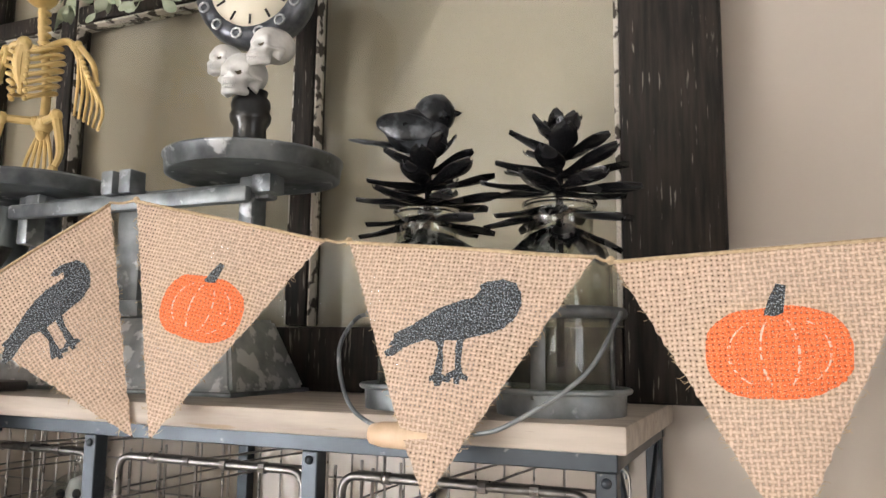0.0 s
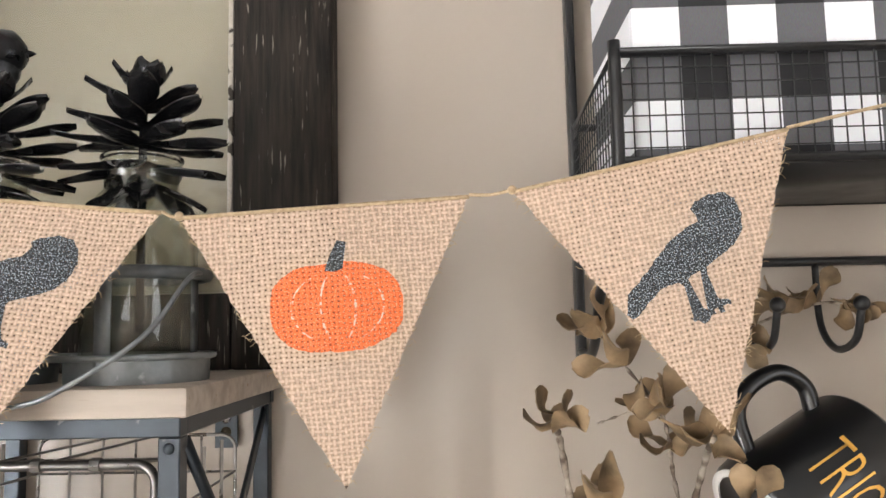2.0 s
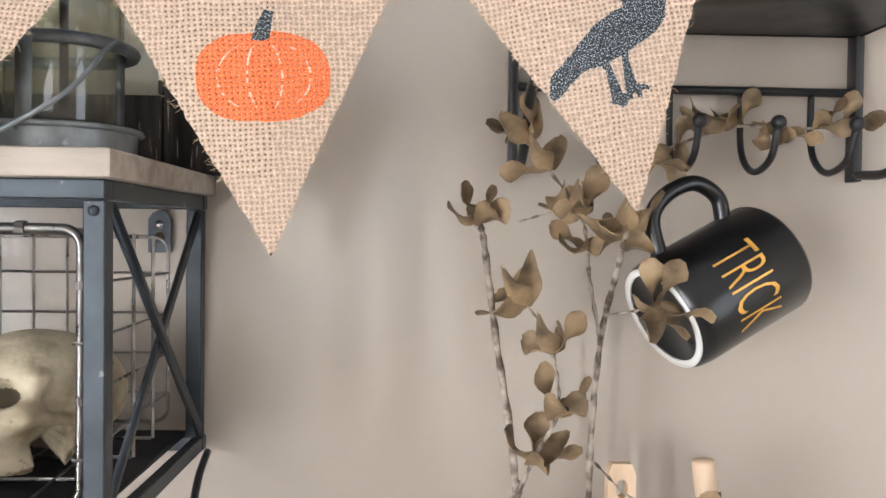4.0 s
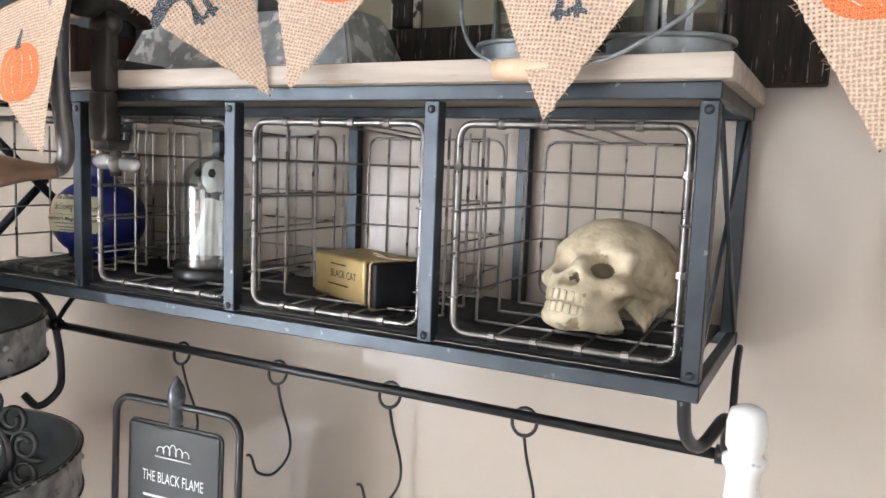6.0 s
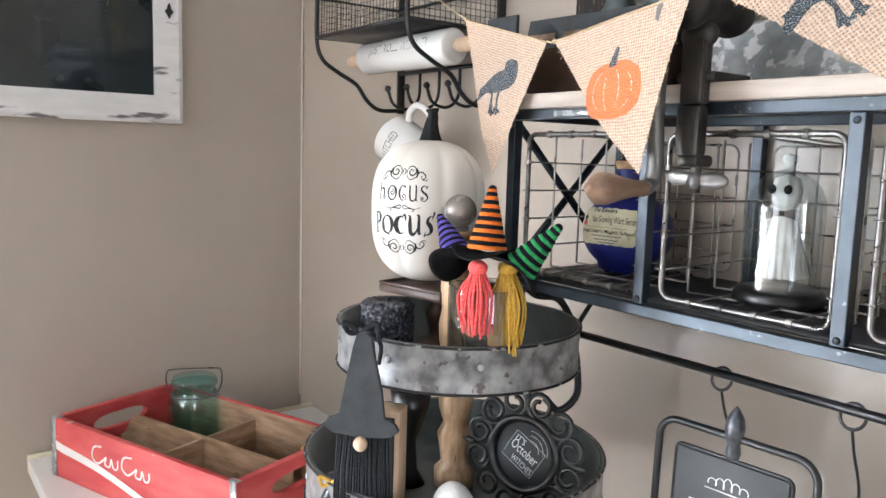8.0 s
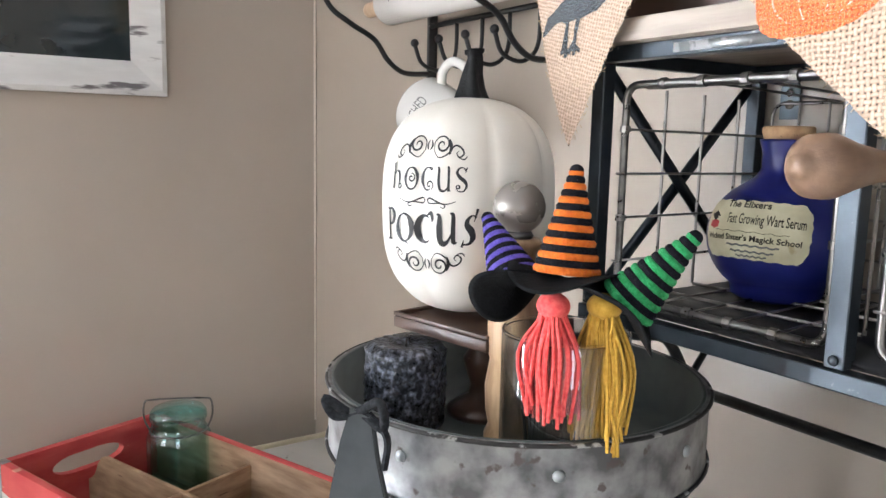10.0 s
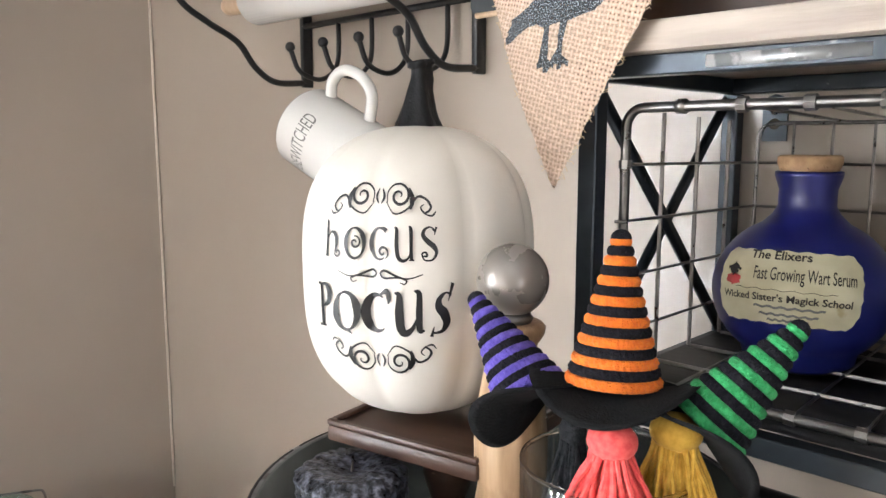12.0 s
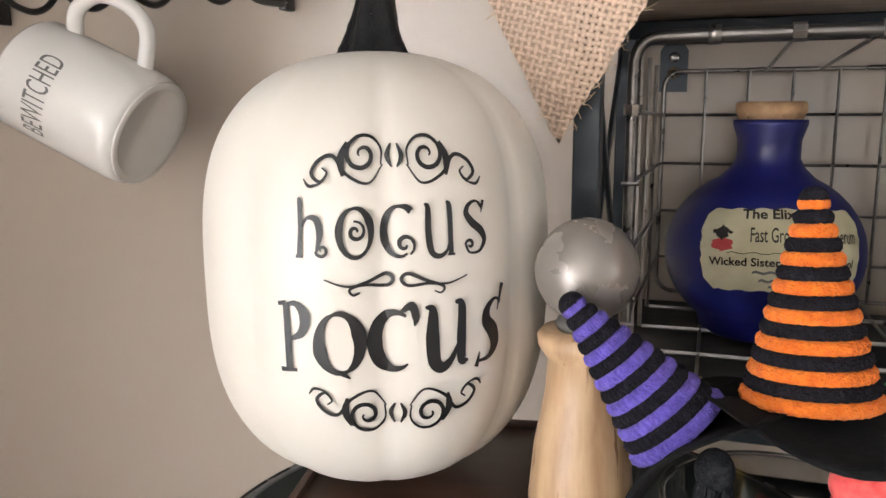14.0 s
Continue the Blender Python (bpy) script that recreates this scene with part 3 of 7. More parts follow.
for x, w in ((-0.0335, 1), (-0.8465, -1)):
    tab = [(-0.010, -0.022), (0.010, -0.022), (0.010, 0.008), (0.006, 0.014), (0, 0.016), (-0.006, 0.014), (-0.010, 0.008)]
    br = part("hanging_bracket", sheet(tab, 0.002), M_STEEL, shelf, "steel keyhole bracket", m=pose(x, 0.2195, 0.187))
    part("screw", moved(lathe([(0, 0), (0.0042, 0), (0.0036, 0.0012), (0, 0.0016)], 12), pose(0, -0.0002, 0.003, 90)), M_SCREW, br, "bright cross-head screw")
    # flat dark disc stands for the shaded hole, which isn't cut
    part("keyhole", moved(lathe([(0, 0), (0.0046, 0), (0.0046, 0.0004), (0, 0.0004)], 14), pose(0, -0.0001, -0.008, 90)), M_HOLESHADE, br)
part("worn_patch", box(-0.80, -0.715, -0.0048, -0.0045, 0.2065, 0.2135), M_ZINC, shelf, "patch of scraped bare metal")

# wire baskets, lying in the bays with their mouths to the front
BW, BH, BD = 0.186, 0.176, 0.19


def wire_basket(x):
    th = thing("wire_basket", at(x, 0.012, 1.306), "open steel wire basket pushed into a bay of the shelf", "basket", "baskets in the shelf")
    mouth = round_rect(BW, BH, 0.012)
    part("rim", moved(tube(mouth, 0.0032, 8, True), pose(0, 0, BH / 2 + 0.004)), M_RIM, th, "thick bent steel rim rod")
    top = BH / 2 + 0.004
    backw, backh = BW - 0.014, BH - 0.014
    part("back_rim", moved(tube(round_rect(backw, backh, 0.012), 0.0016, 6, True), pose(0, BD, top)), M_WIRE, th)
    r = 0.00115
    grid = [tube([(-backw / 2, BD, top + z), (backw / 2, BD, top + z)], r, 5) for z in (-0.055, -0.02, 0.015, 0.05)]
    grid += [tube([(-backw / 2 + backw * k / 6, BD - 0.0022, top - backh / 2), (-backw / 2 + backw * k / 6, BD - 0.0022, top + backh / 2)], r, 5) for k in range(1, 6)]
    part("back_mesh", join(*grid), M_WIRE, th, smooth=True)
    for s in (-1, 1):
        grid = [tube([(s * BW / 2, 0, top + z * 1.05), (s * backw / 2, BD, top + z)], r, 5) for z in (-0.055, -0.02, 0.015, 0.05)]
        for k in range(1, 4):
            t = k / 4
            w, h = BW + (backw - BW) * t, BH + (backh - BH) * t
            grid.append(tube([(s * w / 2 + s * 0.0015, BD * t, top - h / 2), (s * w / 2 + s * 0.0015, BD * t, top + h / 2)], r * 1.3, 5))
        for z in (-0.055, -0.02, 0.015, 0.05):
            grid.append(moved(lathe([(0, -0.003), (0.0044, -0.0026), (0.0044, 0.0026), (0, 0.003)], 8), pose(s * BW / 2, 0, top + z * 1.05)) if z in (-0.02, 0.05) else tube([(s * BW / 2 - 0.004, -0.0035, top + z * 1.05), (s * BW / 2 + 0.005, -0.0035, top + z * 1.05)], r, 5))
        part("side_mesh", join(*grid), M_WIRE, th)
    for s, nm in ((-1, "bottom_mesh"), (1, "top_mesh")):
        grid = []
        for k in range(1, 5):
            f = k / 5 - 0.5
            if s < 0 or k in (2, 3):
                grid.append(tube([(BW * f, 0, top + s * BH / 2), (backw * f, BD, top + s * backh / 2)], r, 5))
            grid.append(tube([(BW * f - 0.003, 0, top + s * BH / 2), (BW * f + 0.003, 0, top + s * BH / 2)], 0.0046, 8))
        for t in ((0.25, 0.5, 0.75) if s < 0 else (0.12,)):
            w = BW + (backw - BW) * t
            z = top + s * (BH + (backh - BH) * t) / 2
            grid.append(tube([(-w / 2, BD * t, z), (w / 2, BD * t, z)], r * 1.3, 5))
        part(nm, join(*grid), M_WIRE, th)
    return th


for k in range(4):
    wire_basket(-BAY * (k + 0.5) + 0.004)

# rail under the shelf with its scroll brackets and loose hooks
RAIL_Y, RAIL_Z = 0.115, 1.212
rail = thing("hanging_rail", at(0, RAIL_Y, RAIL_Z), "thin black iron rail hanging below the wall shelf on scrolled brackets", "rail")
part("rod", tube([(-0.885, 0, 0), (0.03, 0, 0)], 0.0052, 12), M_BLACK, rail)
for x, s in ((0.018, 1), (-0.862, -1)):
    part("collar", tube([(x - 0.009, 0, 0), (x + 0.009, 0, 0)], 0.0085, 12), M_BLACK, rail)
    curve = [(x, 0.1, 0.078), (x, 0.085, 0.03), (x, 0.06, 0.008), (x, 0.03, 0.012), (x, 0.01, 0.004), (x, 0, 0)] if s > 0 else \
        [(x, -0.1, 0.076), (x, -0.075, 0.060), (x, -0.035, 0.052), (x, -0.008, 0.02), (x, 0.0, -0.006), (x + 0.012, -0.002, -0.05), (x + 0.022, -0.012, -0.085), (x + 0.012, -0.035, -0.105), (x - 0.006, -0.045, -0.09)]
    if s > 0:
        curve = [(x - 0.022, -0.108, 0.0755), (x - 0.02, -0.1, 0.045), (x - 0.012, -0.075, 0.03), (x, -0.045, 0.045), (x, -0.02, 0.03), (x, -0.004, 0.006)]
    part("scroll_bracket", tube(smooth_path(curve, 6), 0.0052, 8), M_BLACK, rail)
    part("back_stay", tube(smooth_path([(x - 0.006, 0.098, 0.075), (x - 0.004, 0.06, 0.06), (x, 0.02, 0.025), (x, 0, 0)], 5), 0.0035, 8), M_BLACK, rail)
for x, rz in ((-0.623, 38), (-0.472, 74), (-0.321, 70), (-0.168, 66)):
    hook = thing("rail_hook", at(x, RAIL_Y, RAIL_Z, rz), "thin black wire hook hanging from the rail by a ring", "hook", "hooks on the rail")
    ring = [(0.0, 0.0128 * math.cos(a), 0.0128 * math.sin(a) - 0.0058) for a in (math.tau * k / 16 for k in range(16))]
    ring = [(0.004 * math.sin(math.tau * k / 16), y, z) for k, (_, y, z) in enumerate(ring)]
    part("ring", tube(ring, 0.0019, 6, True), M_BLACK, hook, m=pose(0, 0, 0, 0, 0, 90 - rz))
    j = smooth_path([(0, 0, -0.018), (0.006, 0, -0.045), (0.018, 0, -0.085), (0.016, 0, -0.11), (-0.004, 0, -0.126), (-0.026, 0, -0.118), (-0.034, 0, -0.098), (-0.040, 0, -0.094)], 6)
    part("shank", tube(j, 0.0017, 6), M_BLACK, hook)


# ---- the bunting ----
def raven_outline():
    """A standing raven looking back over its shoulder: body, head, hooked beak and ragged tail as one outline."""
    back = [(0.21, 0.28), (0.27, 0.315), (0.39, 0.325), (0.50, 0.295), (0.55, 0.22), (0.555, 0.10), (0.50, -0.02), (0.39, -0.10), (0.23, -0.135), (0.12, -0.165)]
    belly = [(0.0, -0.175), (-0.09, -0.195), (-0.18, -0.165), (-0.28, -0.19), (-0.38, -0.235), (-0.47, -0.29), (-0.53, -0.295), (-0.555, -0.255), (-0.49, -0.21)]
    tail = [(-0.535, -0.205), (-0.47, -0.135), (-0.49, -0.11), (-0.37, -0.06), (-0.25, 0.005), (-0.13, 0.075), (-0.02, 0.125), (0.09, 0.16), (0.22, 0.175), (0.34, 0.195), (0.385, 0.22), (0.34, 0.245), (0.27, 0.235)]
    return back + belly + tail


def leg(x, z, lean):
    """A thin leg with a bent joint and three toes."""
    shin = [(x - 0.01, z + 0.03), (x + 0.06, z + 0.03), (x + 0.036 + lean, z - 0.07), (x + 0.044 + lean, z - 0.15), (x + 0.045 + lean, z - 0.25)]
    toes = [(x + 0.12 + lean, z - 0.29), (x + 0.115 + lean, z - 0.325), (x + 0.05 + lean, z - 0.305), (x + 0.045 + lean, z - 0.35), (x + 0.005 + lean, z - 0.35), (x + 0.005 + lean, z - 0.305), (x - 0.055 + lean, z - 0.315), (x - 0.06 + lean, z - 0.28)]
    return shin + toes + [(x + 0.005 + lean, z - 0.24), (x + 0.0 + lean, z - 0.15), (x - 0.005 + lean, z - 0.07)]


def pennant(tl, tr, tip, motif, bulge, tilt=0.0, size=1.0, off=(0, 0)):
    """One burlap triangle between three corners, with a print on its front. bulge: how far its middle swells to the front."""
    tl, tr, tip = Vector(tl), Vector(tr), Vector(tip)
    label = {"raven": "triangular tan burlap flag printed with a black glitter raven", "pumpkin": "triangular tan burlap flag printed with an orange pumpkin"}[motif]
    xax = (tr - tl).normalized()
    nrm = xax.cross((tip - tl)).normalized()
    if nrm.y > 0:
        nrm = -nrm
    zax = nrm.cross(xax) * -1 if nrm.cross(xax).z < 0 else nrm.cross(xax)
    width, base = (tr - tl).length, (tl + tr) / 2
    basis = Matrix((xax, -nrm, zax)).transposed().to_4x4()
    th = thing("pennant", Matrix.Translation(base) @ basis, label, "bunting flag", "flags of the bunting")
    inv = (Matrix.Translation(base) @ basis).inverted()
    a, b, c = inv @ tl, inv @ tr, inv @ tip
    high = -c.z

    def surface(x, z):
        """The cloth's depth over its plane: a swell, a few soft folds."""
        t = min(max(-z / high, 0), 1)
        return -bulge * math.sin(math.pi * min(t * 0.9 + 0.05, 1)) * math.cos(x / width * 2.2) - 0.0022 * math.sin(x * 46 + bulge * 300) * (0.3 + t) + c.y * t

    bm = bmesh.new()
    uv = bm.loops.layers.uv.new("UVMap")
    rows, n = [], 44
    rnd = random.Random(int(abs(tl.x) * 1000))
    for i in range(n + 1):
        t = i / n
        l, r = a.lerp(c, t), b.lerp(c, t)
        m = max(int((1 - t) * 36), 1)
        l = l + Vector((rnd.uniform(-0.0008, 0.0008), 0, 0))
        r = r + Vector((rnd.uniform(-0.0008, 0.0008), 0, 0))
        row = []
        for k in range(m + 1):
            q = l.lerp(r, k / m)
            row.append(bm.verts.new((q.x, surface(q.x, q.z), q.z)))
        rows.append(row)
    for p, q in zip(rows, rows[1:]):
        i = j = 0
        while i < len(p) - 1 or j < len(q) - 1:
            if j >= len(q) - 1 or (i < len(p) - 1 and (i + 1) / max(len(p) - 1, 1) <= (j + 1) / max(len(q) - 1, 1)):
                tri, i = (p[i], p[i + 1], q[j]), i + 1
            else:
                tri, j = (p[i], q[j + 1], q[j]), j + 1
            bm.faces.new(tri[::-1])
    for f in bm.faces:
        for lp in f.loops:
            lp[uv].uv = (lp.vert.co.x, lp.vert.co.z)
    part("cloth", bm, M_BURLAP, th)
    # hem cord folded along the top
    cord = tube([a.lerp(b, k / 12) + Vector((0, surface(a.lerp(b, k / 12).x, 0) - 0.0006, -0.0012)) for k in range(13)], 0.0013, 6)
    part("hem", cord, M_TWINE, th)
    # loose threads at the edges
    frays = []
    for p, q in ((a, c), (b, c)):
        for _ in range(44):
            t = rnd.random()
            s = p.lerp(q, t)
            s = Vector((s.x, surface(s.x, s.z), s.z))
            w = Vector(((1 if p is b else -1) * rnd.uniform(0.001, 0.0050), rnd.uniform(-0.002, 0.002), rnd.uniform(-0.003, 0.004)))
            frays.append(tube([s, s + w * 0.6, s + w + Vector((0, 0, rnd.uniform(-0.002, 0.002)))], 0.00022, 4))
    tagged(part("fray", join(*frays), M_TWINE, th), kind="stuff")

    def printed(bm2, name, mat, lift):
        bmesh.ops.triangulate(bm2, faces=bm2.faces[:])
        for _ in range(2):
            bmesh.ops.subdivide_edges(bm2, edges=[e for e in bm2.edges if e.calc_length() > 0.006], cuts=1, use_grid_fill=False)
            bmesh.ops.triangulate(bm2, faces=bm2.faces[:])
        layer = bm2.loops.layers.uv.new("UVMap")
        for f in bm2.faces:
            for lp in f.loops:
                lp[layer].uv = (lp.vert.co.x, lp.vert.co.z)
        for v in bm2.verts:
            v.co.y = surface(v.co.x, v.co.z) - lift
        bmesh.ops.recalc_face_normals(bm2, faces=bm2.faces[:])
        part(name, bm2, mat, th)

    def flat(points, s, mx, mz, rot=0.0):
        bm2 = bmesh.new()
        cr, sr = math.cos(radians(rot)), math.sin(radians(rot))
        corners = [(mx + s * (x * cr - z * sr), mz + s * (x * sr + z * cr)) for x, z in points]
        edge = []
        for (xa, za), (xb, zb) in zip(corners, corners[1:] + corners[:1]):
            cuts = max(1, int(math.hypot(xb - xa, zb - za) / 0.0022))
            for i in range(cuts):  # the weave frays the print's edge
                edge.append((xa + (xb - xa) * i / cuts + rnd.uniform(-0.0005, 0.0005), za + (zb - za) * i / cuts + rnd.uniform(-0.0005, 0.0005)))
        bm2.faces.new([bm2.verts.new((x, 0, z)) for x, z in edge])
        return bm2

    mx, mz = off[0], (-0.335 if motif == "raven" else -0.42) * high + off[1]
    if motif == "raven":
        s = 0.083 * size
        printed(flat(raven_outline(), s, mx, mz, tilt), "raven_print", M_GLITTER, 0.0005)
        for lx, lz, ln in ((-0.10, -0.185, 0.03), (0.09, -0.165, -0.02)):
            printed(flat(leg(lx, lz, ln), s, mx, mz, tilt), "leg_print", M_GLITTER, 0.0006)
    else:
        s = 0.0375 * size
        body = []
        for k in range(60):
            ca, sa = math.cos(math.tau * k / 60), math.sin(math.tau * k / 60)
            lobe = 0.03 * abs(math.sin(2.5 * math.pi * (ca * 0.5 + 0.5)))
            body.append((s * 1.14 * math.copysign(abs(ca) ** 0.72, ca) + mx, s * (0.74 + lobe) * math.copysign(abs(sa) ** 0.8, sa) + mz))
        printed(flat(body, 1, 0, 0), "pumpkin_print", M_ORANGE, 0.0005)
        stem = [(-0.17, 0.64), (0.0, 0.60), (0.15, 0.66), (0.12, 0.84), (0.22, 1.10), (0.08, 1.15), (-0.04, 0.92)]
        printed(flat(stem, s, mx, mz), "stem_print", M_GLITTER, 0.0009)
        for k in (-0.72, -0.26, 0.28, 0.72):
            line = [(k * 1.10 * math.cos(q) + 0.02, 0.62 * math.sin(q)) for q in (radians(-58 + 116 * i / 24) for i in range(25))]
            bm2 = bmesh.new()
            for i in range(24):
                if rnd.random() < 0.3:
                    continue
                wide = rnd.uniform(0.010, 0.026)
                (xa, za), (xb, zb) = line[i], line[i + 1]
                bm2.faces.new([bm2.verts.new((mx + s * (x + d), 0, mz + s * z)) for x, z, d in ((xa, za, -wide), (xa, za, wide), (xb, zb, wide), (xb, zb, -wide))])
            printed(bm2, "rib_print", M_PALEPRINT, 0.0009)
    return th


FLAGS = [
    ((-1.000, 0.010, 1.647), (-0.790, -0.030, 1.592), (-0.891, -0.022, 1.435), "raven", 0.004, 12, 1.00, (0.020, -0.005)),
    ((-0.772, -0.036, 1.590), (-0.552, -0.084, 1.608), (-0.600, -0.086, 1.444), "pumpkin", 0.006, 0, 1.0, (0.012, -0.008)),
    ((-0.536, -0.080, 1.606), (-0.424, -0.012, 1.702), (-0.376, -0.016, 1.506), "raven", 0.004, -4, 1.01, (-0.010, 0.010)),
    ((-0.400, -0.006, 1.704), (-0.213, 0.000, 1.662), (-0.334, -0.040, 1.509), "pumpkin", 0.004, 0, 0.90, (0.012, 0.000)),
    ((-0.192, 0.000, 1.660), (-0.004, -0.008, 1.641), (-0.104, -0.047, 1.484), "raven", 0.006, 7, 1.03, (0.006, 0.004)),
    ((0.006, -0.006, 1.638), (0.185, 0.006, 1.649), (0.106, 0.012, 1.470), "pumpkin", 0.006, 0, 0.95, (0.003, 0.010)),
    ((0.212, 0.004, 1.651), (0.381, -0.004, 1.684), (0.338, 0.008, 1.500), "raven", 0.006, 12, 0.97, (0.004, -0.004)),
]
for flag in FLAGS:
    pennant(*flag)
twine = thing("bunting_twine", at(0, 0, 1.64), "thin tan jute twine on which the burlap flags hang", "twine")
ends = [(-1.12, 0.04, 1.70)] + [p for f in FLAGS for p in (f[0], f[1])] + [(0.62, -0.02, 1.735)]
for a, b in zip(ends[0::2], ends[1::2]):
    a, b = Vector(a) - Vector((0, 0, 1.64)), Vector(b) - Vector((0, 0, 1.64))
    part("cord", tube(smooth_path([a, a.lerp(b, 0.5) - Vector((0, 0, 0.0015)), b], 4), 0.0011, 6), M_TWINE, twine)
    knot = ball(0.003, 0.0026, 0.003, b, 8, 6)
    part("knot", knot, M_TWINE, twine)


# ---- things in the bays ----
def skull_mesh(u=96, v=72, teeth=True):
    """A human-like skull about 0.12 long, face to -y, on z = 0: rounded bones blended into one skin, with carved sockets."""
    heart = np.array((0.0, -0.010, 0.047))

    def egg(p, c, r):
        q = (np.abs(p[:, 0]) - c[0] if c[0] else p[:, 0], p[:, 1] - c[1], p[:, 2] - c[2])
        k0 = np.sqrt(sum((a / b) ** 2 for a, b in zip(q, r)))
        k1 = np.sqrt(sum((a / b ** 2) ** 2 for a, b in zip(q, r))) + 1e-9
        return k0 * (k0 - 1) / k1

    def rod(p, a, b, r):
        a, b = np.array(a), np.array(b)
        q = np.stack((np.abs(p[:, 0]), p[:, 1], p[:, 2]), 1) - a
        t = np.clip(q @ (b - a) / ((b - a) @ (b - a)), 0, 1)
        return np.linalg.norm(q - t[:, None] * (b - a), axis=1) - r

    def blend(a, b, k):
        h = np.clip(0.5 + 0.5 * (b - a) / k, 0, 1)
        return b + (a - b) * h - k * h * (1 - h)

    def carved(p):
        """How deep each point lies within the sockets and the nose."""
        eye = egg(p, (0.0168, -0.052, 0.0550), (0.0110, 0.0190, 0.0108))
        return np.minimum(eye, np.minimum(egg(p, (0, -0.062, 0.0435), (0.0052, 0.012, 0.0050)), egg(p, (0.0035, -0.062, 0.0395), (0.0040, 0.011, 0.0045))))

    def skin(p):
        d = egg(p, (0, 0.016, 0.066), (0.043, 0.053, 0.042))
        for c, r, k in (((0, -0.012, 0.070), (0.036, 0.036, 0.032), 0.012), ((0.017, -0.0350, 0.0695), (0.0145, 0.0080, 0.0050), 0.010), ((0, -0.032, 0.038), (0.029, 0.027, 0.026), 0.010),
                        ((0.027, -0.036, 0.0420), (0.0115, 0.0110, 0.0090), 0.008), ((0, -0.051, 0.0275), (0.0200, 0.0150, 0.0130), 0.006), ((0, -0.055, 0.0095), (0.0150, 0.0115, 0.0100), 0.006), ((0, -0.049, 0.0520), (0.0050, 0.0085, 0.0080), 0.005)):
            d = blend(d, egg(p, c, r), k)
        for a, b, r in (((0.0285, -0.034, 0.067), (0.0290, -0.034, 0.0450), 0.0048), ((0.034, -0.026, 0.042), (0.0400, 0.008, 0.0440), 0.0050), ((0.012, -0.050, 0.011), (0.027, -0.008, 0.0160), 0.0085), ((0.029, -0.008, 0.016), (0.031, 0.006, 0.0400), 0.0105)):
            d = blend(d, rod(p, a, b, r), 0.005)
        for c, r, k in (((0.0480, -0.014, 0.0580), (0.0110, 0.0140, 0.0140), 0.005), ((0.0400, -0.030, 0.0290), (0.0120, 0.0130, 0.0080), 0.005), ((0.0460, 0.014, 0.0340), (0.0050, 0.0045, 0.0045), 0.003), ((0, -0.070, 0.0195), (0.0150, 0.0080, 0.0016), 0.003)):
            d = -blend(-d, egg(p, c, r), k)
        return -blend(-d, carved(p), 0.003)

    bm = ball(1, 1, 1, (0, 0, 0), u, v)
    bm.verts.ensure_lookup_table()
    rays = np.array([p.co.normalized() for p in bm.verts])
    reach = np.linspace(0.006, 0.095, 60)
    far, done = np.full(len(rays), 0.095), np.zeros(len(rays), bool)
    before = skin(heart + rays * reach[0])
    for a, b in zip(reach, reach[1:]):
        now = skin(heart + rays * b)
        hit = (now > 0) & ~done
        far[hit] = a + (b - a) * (-before[hit] / (now[hit] - before[hit] + 1e-12))
        done |= hit
        before = now
    spots = heart + rays * far[:, None]
    hollow = carved(spots + rays * 0.0016) < -0.0005
    for p, q in zip(bm.verts, spots):
        w = Vector(q)
        p.co = w + (w - Vector(heart)).normalized() * (0.0005 * noise.noise(w * 90) + 0.00025 * noise.noise(w * 300))
    # faces inside the sockets are coloured dark as if shaded
    for f in bm.faces:
        if all(hollow[p.index] for p in f.verts):
            f.material_index = 1
    if teeth:
        for z, tall, rad in ((0.0255, 0.0044, 0.0165), (0.0160, 0.0040, 0.0150)):
            for i in range(8):
                a = radians(-66 + 132 * i / 7)
                t = box(-0.0026, 0.0026, -0.0024, 0.0024, -tall, tall, 0.0019, 2)
                bm = join(bm, moved(t, pose(rad * math.sin(a), -0.0505 - 0.0150 * math.cos(a), z, 0, 0, math.degrees(a))))
    low = min(p.co.z for p in bm.verts)
    return moved(bm, Matrix.Translation((0, 0, -low)))


SHELF_TOP, BAY_FLOOR = 1.5345, 1.3105
solid("skull", moved(skull_mesh(280, 200), Matrix.Translation((0, 0, -0.0080)) @ Matrix.Diagonal((1.12, 1.16, 1.04, 1)) @ Matrix.Rotation(radians(-20), 4, "X")), M_BONE, "aged ivory plaster skull lying in a wire basket", "skull ornament", m=at(-0.092, 0.080, BAY_FLOOR, -15))

soap = thing("soap_box", at(-0.352, 0.074, BAY_FLOOR, -25), "gold paper-wrapped box with black ends tied with twine", "wrapped box")
part("wrapper", box(-0.060, 0.040, -0.004, 0.062, 0, 0.045, 0.0035, 3), M_GOLD, soap, "gold printed paper sleeve")
part("end_cap", box(0.0405, 0.060, -0.0035, 0.0615, 0.0005, 0.0445, 0.003, 3), M_BLACKPAPER, soap, "black paper end")
part("twine_band", moved(tube(round_rect(0.068, 0.047, 0.004, 4, "xz"), 0.0012, 6, True), pose(0.052, 0.029, 0.0225, 0, 0, 90)), M_TWINE, soap)
part("twine_bow", tube(smooth_path([(0.052, 0.02, 0.047), (0.035, 0.012, 0.052), (0.022, 0.02, 0.048), (0.045, 0.024, 0.047), (0.07, 0.02, 0.05), (0.066, 0.034, 0.047), (0.05, 0.026, 0.047)], 5), 0.0009, 5), M_TWINE, soap)
part("lettering", moved(letters("BLACK CAT", 0.011, 0.0001, 0.05), pose(0.0, -0.0042, 0.026)), M_INK, soap, "printed words")
